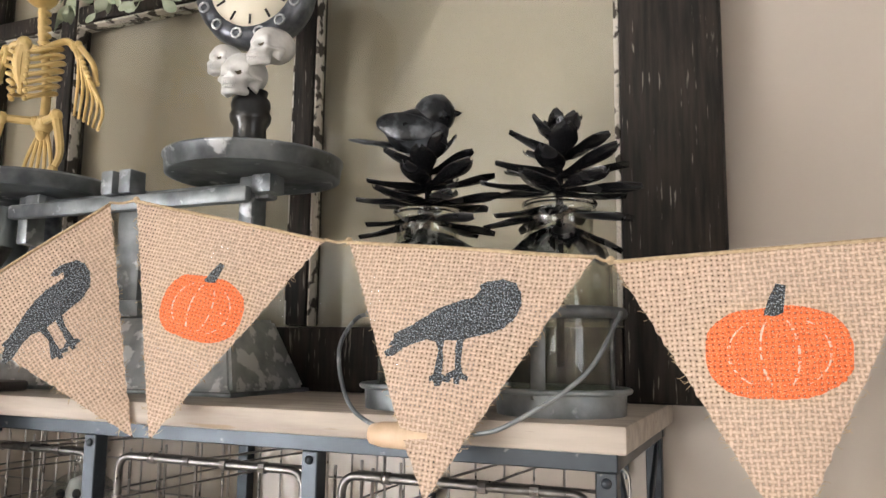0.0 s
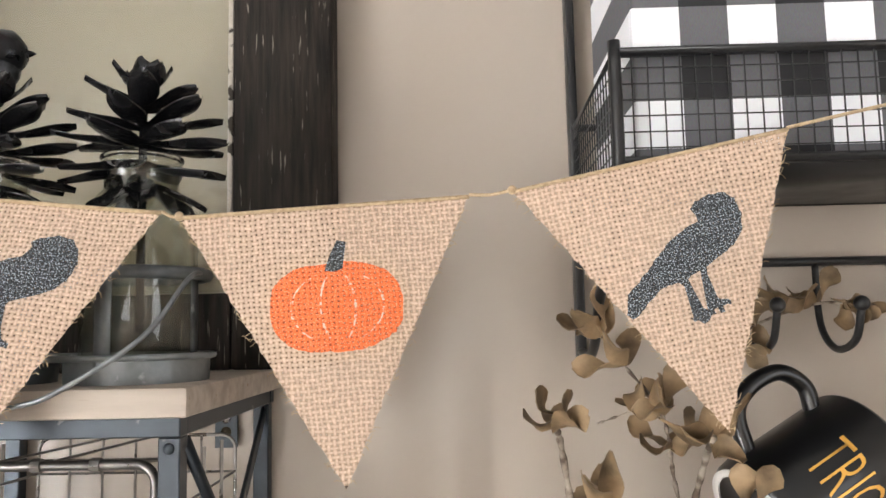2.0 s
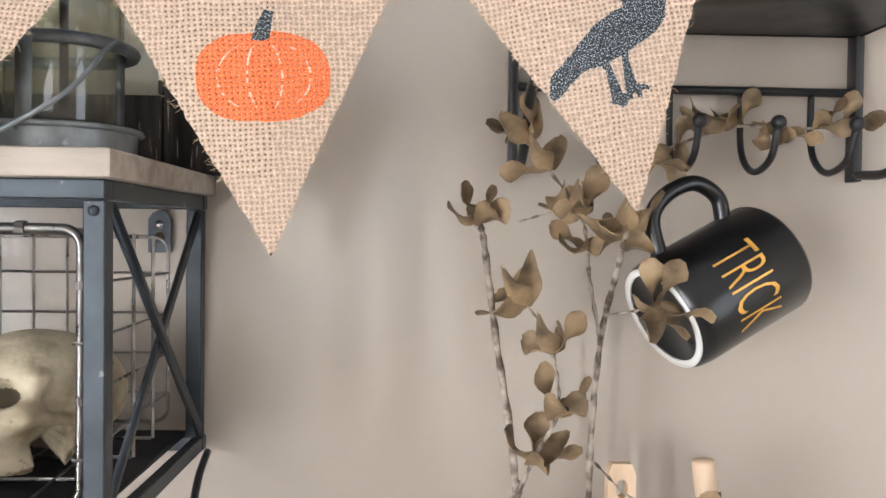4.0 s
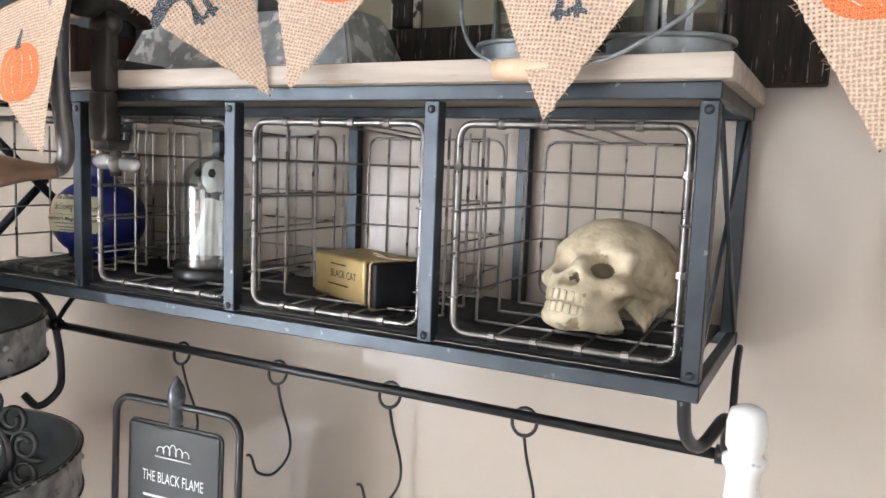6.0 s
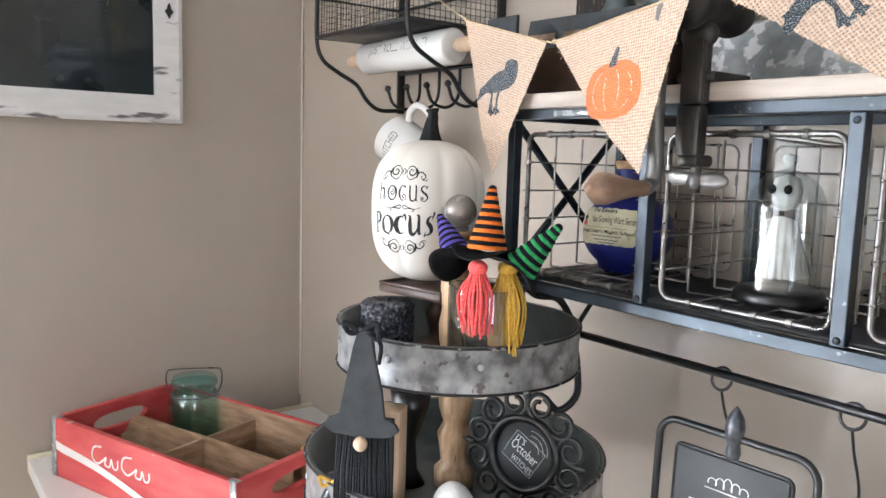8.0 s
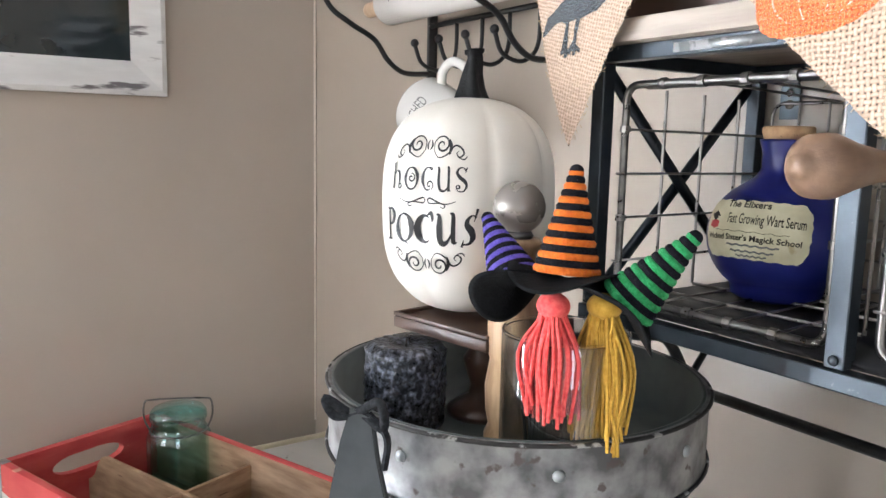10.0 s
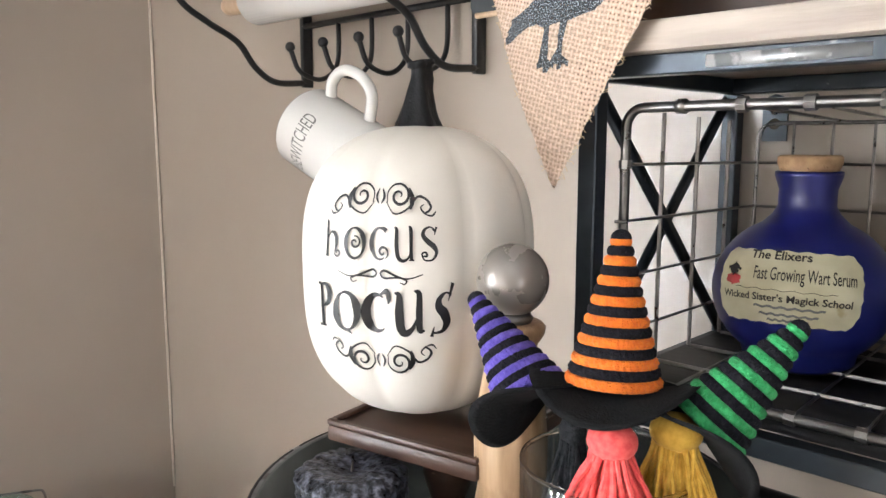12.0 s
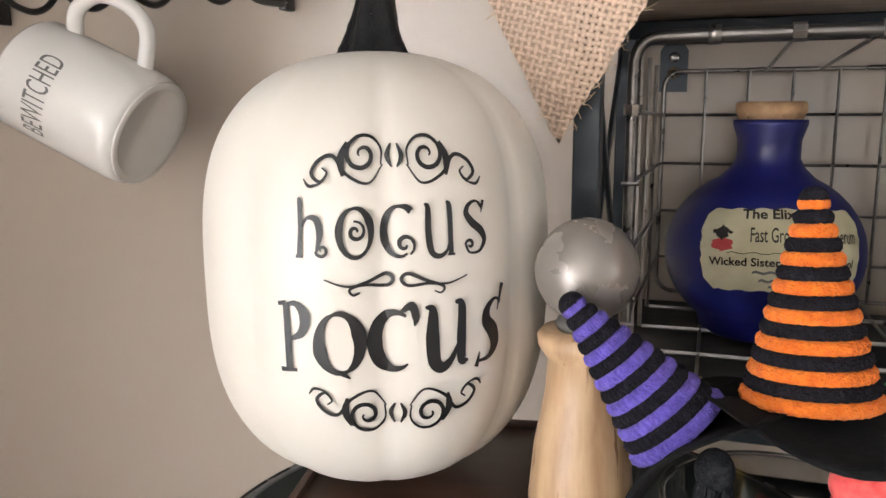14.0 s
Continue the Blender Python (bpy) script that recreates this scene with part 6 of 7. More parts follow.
for s in (-1, 1):
    part("scrollwork", pumpkin_stroke([(s * 0.0265, 0.0012), (s * 0.019, -0.0012), (s * 0.011, -0.0008), (s * 0.004, -0.0014), (s * 0.0015, 0.001), (s * 0.004, 0.003), (s * 0.010, 0.0006), (s * 0.017, -0.0022), (s * 0.016, -0.0045), (s * 0.0135, -0.0036)], 0.1025, 0.0007), M_VINYL, pump)

stand = thing("pedestal_stand", at(-0.938, -0.069, 1.1955, 10) @ Matrix.Diagonal((1, 1, 0.92, 1)), "square dark wooden pedestal stand carrying the pumpkin", "stand")
part("top", box(-0.057, 0.057, -0.057, 0.057, 0.084, 0.0955, 0.002), M_DARKWOOD, stand, "dark square top board")
for x0, x1, y0, y1 in ((-0.057, 0.057, -0.057, -0.053), (-0.057, 0.057, 0.053, 0.057), (-0.057, -0.053, -0.0525, 0.0525), (0.053, 0.057, -0.0525, 0.0525)):
    part("lip", box(x0, x1, y0, y1, 0.0957, 0.0995, 0.001), M_DARKWOOD, stand)
part("post", lathe([(0, 0), (0.030, 0), (0.031, 0.006), (0.024, 0.012), (0.012, 0.020), (0.0105, 0.03), (0.016, 0.048), (0.0175, 0.056), (0.012, 0.066), (0.013, 0.072), (0.022, 0.0835), (0, 0.0835)], 32), M_DARKWOOD, stand, "turned brown post")

# ---- two-tier galvanized tray ----
TX, TY = -0.893, -0.068
tray = thing("tiered_tray", at(TX, TY, 0.79), "two-tier distressed galvanized tray on a turned wooden post", "tiered tray")


def tray_pan(z, r, h):
    pan = part("tray_pan", lathe([(0, z), (r - 0.004, z), (r, z + 0.003), (r - 0.001, z + 0.006), (r - 0.001, z + h - 0.004), (r + 0.0015, z + h - 0.002), (r + 0.001, z + h), (r - 0.003, z + h)], 72), M_GALV, tray, "weathered galvanized pan wall with scratched paint")
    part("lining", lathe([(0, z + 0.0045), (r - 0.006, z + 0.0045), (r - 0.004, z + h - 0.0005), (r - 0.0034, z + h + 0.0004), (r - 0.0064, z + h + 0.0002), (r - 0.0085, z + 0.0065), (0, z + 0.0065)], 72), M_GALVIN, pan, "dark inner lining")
    for zr in (z + 0.003, z + h - 0.001):
        ring = [((r + 0.0006) * math.cos(b), (r + 0.0006) * math.sin(b), zr) for b in (math.tau * i / 72 for i in range(72))]
        part("rolled_edge", tube(ring, 0.0016, 6, True), M_WORNEDGE, pan, "rolled edge with worn black paint")
    n = 9
    for k in range(n):
        a = math.tau * (k + 0.3) / n
        part("rivet", moved(lathe([(0, 0), (0.0045, 0.0004), (0.0038, 0.0022), (0, 0.0032)], 10), Matrix.Translation(((r - 0.0008) * math.cos(a), (r - 0.0008) * math.sin(a), z + h * 0.62)) @ Matrix.Rotation(a, 4, "Z") @ Matrix.Rotation(radians(90), 4, "Y")), M_ZINC, pan)
    return pan


tray_pan(0.399, 0.157, 0.057)
tray_pan(0.222, 0.196, 0.062)
part("post", lathe([(0, 0.2295), (0.026, 0.2295), (0.027, 0.252), (0.018, 0.262), (0.021, 0.285), (0.024, 0.300), (0.016, 0.316), (0.0225, 0.336), (0.0235, 0.350), (0.015, 0.366), (0.020, 0.380), (0.021, 0.3985), (0, 0.3985)], 32), M_MILLWOOD, tray, "turned honey-brown post")
part("foot", lathe([(0, 0), (0.07, 0), (0.072, 0.012), (0.03, 0.03), (0.022, 0.08), (0.03, 0.15), (0.02, 0.2), (0.04, 0.2215), (0, 0.2215)], 32), M_MILLWOOD, tray)
UP = 1.1957

# ---- on the upper tray ----
def candle():
    bm = lathe([(0, 0), (0.033, 0)] + [(0.0345, 0.004 + 0.0026 * k) for k in range(25)] + [(0.033, 0.067), (0.029, 0.071), (0.016, 0.0705), (0.010, 0.068), (0, 0.067)], 110)
    for v in bm.verts:
        r = math.hypot(v.co.x, v.co.y)
        if r > 0.012 and v.co.z > 0.003:
            k = 1 + 0.06 * noise.noise(v.co * 150) + 0.05 * noise.noise(v.co * 330)
            v.co.x, v.co.y = v.co.x * k, v.co.y * k
            v.co.z += 0.0012 * noise.noise(v.co * 220)
    return bm


cd = thing("candle", at(-0.953, -0.140, UP), "black crusted pillar candle standing in the tray", "candle")
part("wax", candle(), M_CANDLE, cd)
part("wick", tube([(0, 0, 0.066), (0.001, 0, 0.074)], 0.001, 5), M_INK, cd)

mill = thing("pepper_mill", at(-0.866, -0.092, UP), "wooden pepper mill with a round grey metal top", "pepper mill")
part("body", lathe([(0, 0), (0.022, 0), (0.0225, 0.010), (0.019, 0.018), (0.0215, 0.03), (0.0225, 0.05), (0.019, 0.072), (0.021, 0.078), (0.0215, 0.098), (0.0195, 0.120), (0.0155, 0.142), (0.0145, 0.156), (0.0185, 0.162), (0.019, 0.166), (0.017, 0.1685), (0, 0.1685)], 36), M_MILLWOOD, mill, "turned honey wood body")
part("collar", lathe([(0, 0.1687), (0.011, 0.1687), (0.012, 0.171), (0.010, 0.174), (0, 0.174)], 28), M_TINNED, mill)
part("ball_top", ball(0.0205, 0.0205, 0.0205, (0, 0, 0.1925), 32, 20), M_GREYBALL, mill, "smooth grey ball knob")

GL = Vector((-0.790, -0.108, UP))
glass = thing("glass_tumbler", at(*GL), "clear glass tumbler holding three yarn witch-hat ornaments", "glass")
gob = part("glass", lathe([(0, 0), (0.042, 0), (0.0445, 0.003), (0.0445, 0.112), (0.044, 0.113), (0.0425, 0.112), (0.0425, 0.006), (0, 0.005)], 56), M_TUMBLER, glass)
part("rim", tube([(0.0436 * math.cos(a), 0.0436 * math.sin(a), 0.1135) for a in (math.tau * k / 40 for k in range(40))], 0.0012, 6, True), M_GLASS, glass, "rounded glass lip")
gob.visible_shadow = False


def striped_hat(base, tip, r, colour, bands, label, brim_tilt=(0, 0, 1)):
    """A pointed hat wound of chenille in alternating bands, with a felt brim."""
    base, tip = Vector(base), Vector(tip)
    ax = (tip - base)
    ln = ax.length
    m = Matrix.Translation(base) @ ax.to_track_quat("Z", "Y").to_matrix().to_4x4()
    th = thing("witch_hat", m, label, "hat ornament", "witch hats in the glass")
    cord = r / bands * 1.02
    step = ln / bands
    for k in range(bands):
        t = (k + 0.5) / bands
        rr = r * (1 - t) + 0.0042 * t
        w = step * 0.58
        prof = []
        for i in range(9):
            a = -math.pi / 2 + math.pi * i / 8
            prof.append((rr - 0.002 + w * 0.85 * math.cos(a), step * (k + 0.5) + w * math.sin(a)))
        prof = [(max(rr - 0.004, 0.0005), prof[0][1])] + prof + [(max(rr - 0.004, 0.0005), prof[-1][1])]
        bm = lathe(prof, 168, lambda a, z: 1 + 0.018 * math.sin(a * 42 + z * 700) + 0.012 * math.sin(a * 29 - z * 1500))
        for v in bm.verts:
            v.co += v.co.normalized() * 0.0004 * noise.noise(v.co * 900)
        part("band", bm, colour if k % 2 == 0 else M_BLACKFUZZ, th)
    part("tip", ball(0.0050, 0.0050, 0.0046, (0, 0, ln - 0.001), 14, 10), M_BLACKFUZZ, th)
    brim = lathe([(0.002, -0.0012), (r * 1.55, -0.0005), (r * 1.75, 0.001), (r * 1.55, 0.0012), (0.002, 0.0006)], 48)
    for v in brim.verts:
        a = math.atan2(v.co.y, v.co.x)
        q = math.hypot(v.co.x, v.co.y) / (r * 1.75)
        v.co.z += 0.009 * q * q * math.cos(2 * a) - 0.002 * q - 0.003
    part("brim", brim, M_FELT, th, "floppy black felt brim")
    return th


TOPZ = UP + 0.113
striped_hat((-0.786, -0.114, TOPZ + 0.042), (-0.789, -0.106, TOPZ + 0.112), 0.0230, M_ORANGEFUZZ, 15, "pointed hat of orange and black striped chenille")
striped_hat((-0.828, -0.124, TOPZ + 0.030), (-0.868, -0.121, TOPZ + 0.073), 0.0200, M_PURPLEFUZZ, 13, "pointed hat of purple and black striped chenille")
striped_hat((-0.748, -0.096, TOPZ + 0.026), (-0.718, -0.068, TOPZ + 0.073), 0.0205, M_GREENFUZZ, 13, "pointed hat of green and black striped chenille")


def tassel(x, y, top, low, r, mat, n, seed, label):
    th = thing("yarn_tassel", at(x, y, low), label, "tassel", "tassels in the glass")
    rnd = random.Random(seed)
    h = top - low
    part("knot", moved(ball(r * 0.62, r * 0.55, 0.009), pose(0, 0, h - 0.012)), mat, th)
    rods = []
    for _ in range(n):
        a, q = rnd.uniform(0, math.tau), rnd.random() ** 0.5
        e = Vector((math.cos(a), math.sin(a) * 0.8, 0)) * r * q
        p = [(e.x * 0.3, e.y * 0.3, h - 0.008), (e.x * 0.55, e.y * 0.55, h - 0.02), (e.x * 0.95 + rnd.uniform(-0.007, 0.007), e.y + rnd.uniform(-0.005, 0.005), h * 0.5), (e.x * 1.1 + rnd.uniform(-0.003, 0.003), e.y * 1.1, rnd.uniform(0, 0.016))]
        rods.append(tube(smooth_path(p, 4), 0.0012, 6))
    tagged(part("yarn_skirt", join(*rods), mat, th), kind="stuff")
    return th


tassel(-0.771, -0.138, TOPZ + 0.037, UP + 0.060, 0.0190, M_REDYARN, 110, 1, "coral red yarn tassel hanging below the hats")
tassel(-0.757, -0.106, TOPZ + 0.036, UP + 0.040, 0.0200, M_GOLDYARN, 96, 2, "mustard yellow yarn tassel standing in the glass")
tassel(-0.815, -0.104, TOPZ + 0.020, UP + 0.010, 0.0120, M_BLACKYARN, 60, 3, "black yarn tassel standing in the glass")

# ---- on the lower tray ----
LOW = 0.79 + 0.2288
gn = thing("witch_gnome", at(-0.842, -0.236, LOW, 42) @ Matrix.Diagonal((1.15, 1.15, 1.18, 1)), "flat wooden witch with charcoal hat and black yarn hair", "wooden witch")
part("block", box(-0.008, 0.034, 0.002, 0.032, 0, 0.125, 0.002), M_PALEWOOD, gn, "pale wooden block")
part("backing", box(-0.029, 0.029, -0.006, 0.0015, 0, 0.12, 0.001), M_SLATE, gn)
hat = [(-0.039, 0.112), (-0.030, 0.106), (0, 0.103), (0.030, 0.106), (0.038, 0.113), (0.034, 0.119), (0.023, 0.124), (0.020, 0.15), (0.013, 0.18), (0.009, 0.206), (-0.004, 0.210), (-0.010, 0.19), (-0.018, 0.15), (-0.023, 0.124), (-0.034, 0.120)]
part("hat", sheet(hat, 0.005, 0.0008), M_SLATE, gn, "charcoal painted pointed hat", m=pose(0, -0.0165, 0))
part("nose", ball(0.0072, 0.006, 0.0075, (0, -0.018, 0.098), 16, 12), M_PALEWOOD, gn, "round wooden bead nose")
rnd = random.Random(11)
for k in range(26):
    x = -0.027 + 0.054 * k / 25
    p = smooth_path([(x * 0.9, -0.0105, 0.112), (x + rnd.uniform(-0.002, 0.002), -0.0125, 0.06), (x * 1.08 + rnd.uniform(-0.003, 0.003), -0.0115, rnd.uniform(0.003, 0.01))], 5)
    part("yarn_strand", tube(p, 0.0015, 6), M_BLACKYARN, gn)
part("raffia_bow", join(tube(smooth_path([(-0.006, -0.014, 0.206), (-0.018, -0.018, 0.214), (-0.013, -0.016, 0.204), (0, -0.014, 0.207), (0.014, -0.018, 0.215), (0.016, -0.016, 0.200), (0.004, -0.014, 0.205)], 5), 0.0028, 6), tube(smooth_path([(0.006, -0.013, 0.206), (0.018, -0.016, 0.195), (0.016, -0.014, 0.176)], 5), 0.0022, 6)), M_BLACKYARN, gn, "black ribbon knot")

orn = thing("ornate_frame", at(-0.776, -0.058, LOW, 20, -6), "round black scrollwork frame with a chalk-lettered disc", "picture frame")
OZ = 0.078
part("ring", moved(lathe([(0.038, 0), (0.049, 0), (0.050, 0.005), (0.046, 0.010), (0.041, 0.008), (0.038, 0.004), (0.038, 0)], 48), pose(0, 0.004, OZ, 90)), M_BLACKGLAZE, orn, "moulded black ring")
part("disc", moved(lathe([(0, 0), (0.0385, 0), (0.0385, 0.0026), (0, 0.0026)], 40), pose(0, 0.004, OZ, 90)), M_CHALK, orn, "dark glassy disc")
for k in range(12):
    a = math.tau * (k + 0.5) / 12
    curl_path = [((0.0168 - 0.0115 * (i / 22) ** 1.6) * math.cos(0.42 * i + math.pi), 0, (0.0168 - 0.0115 * (i / 22) ** 1.6) * math.sin(0.42 * i + math.pi) * (1 if k % 2 else -1)) for i in range(23)]
    part("scroll", moved(tube(curl_path, 0.0030, 7), Matrix.Translation((0.064 * math.cos(a), 0, OZ + 0.064 * math.sin(a))) @ Matrix.Rotation(-a, 4, "Y")), M_BLACKGLAZE, orn)
for k in range(4):
    a = math.tau * k / 4
    part("finial", moved(lathe([(0, 0), (0.006, 0.002), (0.0035, 0.007), (0.005, 0.011), (0, 0.02)], 12), Matrix.Translation((0.068 * math.cos(a), 0, OZ + 0.068 * math.sin(a))) @ Matrix.Rotation(math.pi / 2 - a, 4, "Y")), M_BLACKGLAZE, orn)
for text, z, x, s, w in (("IT'S", 0.016, -0.005, 0.011, 0.014), ("October", 0.002, 0.001, 0.018, 0.040), ("WITCHES", -0.014, -0.002, 0.011, 0.032)):
    part("lettering", moved(letters(text, s, 0.0001, w), pose(x, 0.0008, OZ + z, 0, 30)), M_CHALKINK, orn, "chalk white lettering")
part("chalk_border", moved(tube([(-0.023, 0, -0.019), (0.023, 0, -0.019), (0.023, 0, 0.019), (-0.023, 0, 0.019)], 0.0004, 4, True), pose(0, 0.0008, OZ, 0, 30)), M_CHALKINK, orn)
for k in range(3):
    c = [((0.012 + 0.006 * k) * math.cos(b), 0, (0.012 + 0.006 * k) * math.sin(b)) for b in (radians(-10 + 100 * i / 10) for i in range(11))]
    part("chalk_web", moved(tube(c, 0.0003, 4), pose(0.008, 0.0008, OZ + 0.006)), M_CHALKINK, orn)

solid("pale_stone_ghost", ball(0.030, 0.024, 0.038, (0, 0, 0.03), 24, 16), M_WHITEBONE, "pale grey rounded ornament standing in the lower tray", "ornament", m=at(-0.762, -0.168, LOW + 0.0075))
yb = thing("yellow_bow", at(-0.885, -0.252, LOW, 40), "small bottle with a mustard ribbon bow in the tray", "ornament")
part("bottle", lathe([(0, 0), (0.016, 0), (0.017, 0.03), (0.008, 0.05), (0.009, 0.06), (0, 0.06)], 20), M_BLACKGLAZE, yb)
part("ribbon", tube(smooth_path([(0, -0.012, 0.055), (-0.012, -0.016, 0.062), (-0.010, -0.014, 0.05), (0, -0.013, 0.054), (0.012, -0.016, 0.063), (0.011, -0.014, 0.05), (0, -0.012, 0.055)], 5), 0.0022, 6), M_GOLDYARN, yb, "mustard yellow bow")
funnel = thing("black_goblet", at(-0.93, -0.115, LOW), "dark goblet with a pale mottled bowl in the lower tray", "goblet")
part("bowl", lathe([(0, 0.0), (0.022, 0), (0.010, 0.02), (0.008, 0.06), (0.024, 0.10), (0.028, 0.13), (0.025, 0.13), (0.012, 0.08), (0, 0.075)], 28), M_BLACKGLAZE, funnel)

# ---- crate by the wall ----
cr = thing("bottle_crate", Matrix.Translation((-1.766, -0.414, 0.7905)) @ Matrix.Rotation(math.atan2(0.191, 0.498), 4, "Z"), "old red wooden bottle crate with white painted mark and dividers", "crate")
CL, CW, CH = 0.53, 0.292, 0.122
part("front_board", box(0, CL, 0, 0.012, 0, CH, 0.0015), M_CRATERED, cr, "faded red front board")
part("back_board", box(0, CL, CW - 0.012, CW, 0, CH, 0.0015), M_CRATERED, cr)
part("front_lining", box(0.013, CL - 0.013, 0.0125, 0.014, 0.003, CH - 0.002), M_CRATEWOOD, cr)
part("back_lining", box(0.013, CL - 0.013, CW - 0.014, CW - 0.0125, 0.003, CH - 0.002), M_CRATEWOOD, cr)


def end_board(x0, x1, inner):
    """An end board with a rounded hand hole through it."""
    bm = bmesh.new()
    y0, y1 = 0.0125, CW - 0.0125
    hole = [(CW / 2 + 0.045 * math.cos(a) + (0.02 if math.cos(a) > 0 else -0.02), 0.082 + 0.017 * math.sin(a)) for a in (math.tau * k / 20 for k in range(20))]
    outer = []
    for k in range(20):
        a = math.tau * k / 20
        c, s = math.cos(a), math.sin(a)
        q = 1 / max(abs(c) / ((y1 - y0) / 2), abs(s) / (CH / 2))
        outer.append((CW / 2 + c * q, CH / 2 + s * q))
    corners = {2: (y1, CH), 8: (y0, CH), 12: (y0, 0), 18: (y1, 0)}
    outer = [corners.get(k, p) for k, p in enumerate(outer)]
    loops = [[bm.verts.new((x, y, z)) for y, z in ring] for x in (x0, x1) for ring in (hole, outer)]
    h0, o0, h1, o1 = loops
    for k in range(20):
        n = (k + 1) % 20
        bm.faces.new((h0[k], h0[n], o0[n], o0[k]))
        bm.faces.new((h1[n], h1[k], o1[k], o1[n]))
        bm.faces.new((h0[n], h0[k], h1[k], h1[n]))
        bm.faces.new((o0[k], o0[n], o1[n], o1[k]))
    bmesh.ops.recalc_face_normals(bm, faces=bm.faces[:])
    return bm


part("end_board", end_board(0, 0.014, True), M_CRATERED, cr, "red end board with a hand hole", smooth=False)
part("end_board", end_board(CL - 0.014, CL, True), M_CRATERED, cr, "red end board with a hand hole", smooth=False)
part("bottom", box(0.014, CL - 0.014, 0.0145, CW - 0.0145, 0.001, 0.008), M_CRATEWOOD, cr)
part("divider", sheet([(0.0145, 0.009), (CL - 0.0145, 0.009), (CL - 0.0145, 0.100), (0.072, 0.100), (0.058, 0.096), (0.046, 0.082), (0.036, 0.062), (0.024, 0.050), (0.0145, 0.046)], 0.008, 0.001), M_CRATEWOOD, cr, "long divider with a scooped end", m=pose(0, CW / 2 - 0.004, 0))
for x in (0.28,):
    for y0, y1 in ((0.0145, CW / 2 - 0.0045), (CW / 2 + 0.0045, CW - 0.0145)):
        part("divider", box(x - 0.004, x + 0.004, y0, y1, 0.009, 0.098, 0.0015), M_CRATEWOOD, cr)
for x, s in ((0, 1), (CL, -1)):
    for y in (0, CW):
        part("corner_strap", box(min(x - s * 0.0012, x + s * 0.013), max(x - s * 0.0012, x + s * 0.013), y - 0.0013 if y == 0 else y + 0.0001, y - 0.0001 if y == 0 else y + 0.0013, 0.0, CH + 0.001), M_ZINC, cr, "thin metal corner strap")
        part("corner_strap", box(min(x, x + s * 0.02), max(x, x + s * 0.02), y - 0.001 if y == 0 else y - 0.013, y + 0.013 if y == 0 else y + 0.001, CH + 0.0003, CH + 0.0015), M_ZINC, cr)
# white painted swoosh and wordmark shapes
swoosh = [(0.004 + 0.51 * t, 0.066 - 0.062 * t ** 0.7 + 0.010 * math.sin(6.0 * t)) for t in (k / 16 for k in range(17))]
band = [(x, z + 0.011 * (1 - 0.55 * k / 16)) for k, (x, z) in enumerate(swoosh)] + [(x, z - 0.007 * (1 - 0.4 * k / 16)) for k, (x, z) in enumerate(swoosh)][::-1]
part("painted_swoosh", sheet([(x, max(z, 0.002)) for x, z in band], 0.0006), M_WHITEPAINT, cr, "white painted swoosh", smooth=False, m=pose(0, -0.0008, 0))
for k in range(2):
    x0 = 0.135 + 0.092 * k
    loops = smooth_path([(x0 + 0.03, -0.0006, 0.098), (x0 + 0.006, -0.0006, 0.092), (x0, -0.0006, 0.072), (x0 + 0.016, -0.0006, 0.062), (x0 + 0.034, -0.0006, 0.072), (x0 + 0.044, -0.0006, 0.08), (x0 + 0.040, -0.0006, 0.066), (x0 + 0.054, -0.0006, 0.064), (x0 + 0.060, -0.0006, 0.080), (x0 + 0.066, -0.0006, 0.064), (x0 + 0.078, -0.0006, 0.066), (x0 + 0.08, -0.0006, 0.082)], 6)
    part("painted_flourish", tube(loops, 0.0021, 6), M_WHITEPAINT, cr, "white looping painted flourish", m=Matrix.Translation((0, -0.0006, 0)) @ Matrix.Diagonal((1, 0.2, 1, 1)))

aj = thing("mason_jar", Matrix.Translation((-1.742, -0.135, 0.80)) @ Matrix.Rotation(radians(68), 4, "Z") @ Matrix.Diagonal((1.34, 1.34, 1.15, 1)), "aqua glass canning jar with a wire bail standing in the crate", "jar")
ag = part("glass", lathe([(0, 0), (0.039, 0), (0.041, 0.004), (0.041, 0.095), (0.036, 0.108), (0.034, 0.112), (0.034, 0.122), (0.0365, 0.124), (0.0365, 0.128), (0.033, 0.128), (0.031, 0.112), (0.036, 0.100), (0.037, 0.006), (0, 0.005)], 40), M_AQUA, aj, "aqua glass")
part("lid", lathe([(0, 0.1285), (0.0355, 0.1285), (0.036, 0.133), (0.032, 0.139), (0.012, 0.140), (0, 0.138)], 40), M_AQUA, aj, "domed aqua glass lid").visible_shadow = False
ag.visible_shadow = False
part("wire_bail", tube(smooth_path([(-0.037, 0, 0.106), (-0.043, 0, 0.125), (-0.042, 0, 0.148), (-0.03, 0, 0.153), (0.03, 0, 0.153), (0.042, 0, 0.148), (0.043, 0, 0.125), (0.037, 0, 0.106)], 5), 0.0014, 6), M_RIM, aj, "bent wire bail")
part("neck_wire", tube([(0.0362 * math.cos(a), 0.0362 * math.sin(a), 0.106) for a in (math.tau * k / 24 for k in range(24))], 0.0013, 6, True), M_RIM, aj)
cc = thing("copper_cup", at(-1.375, -0.02, 0.80), "small copper cup with a steel handle in the crate", "cup")
part("cup", lathe([(0, 0), (0.03, 0), (0.034, 0.09), (0.035, 0.095), (0.032, 0.095), (0.03, 0.05), (0, 0.02)], 32), M_AMBERWOOD, cc)
part("handle", tube(smooth_path([(-0.033, 0, 0.085), (-0.05, 0, 0.08), (-0.048, 0, 0.05), (-0.031, 0, 0.04)], 5), 0.003, 6), M_TINNED, cc)

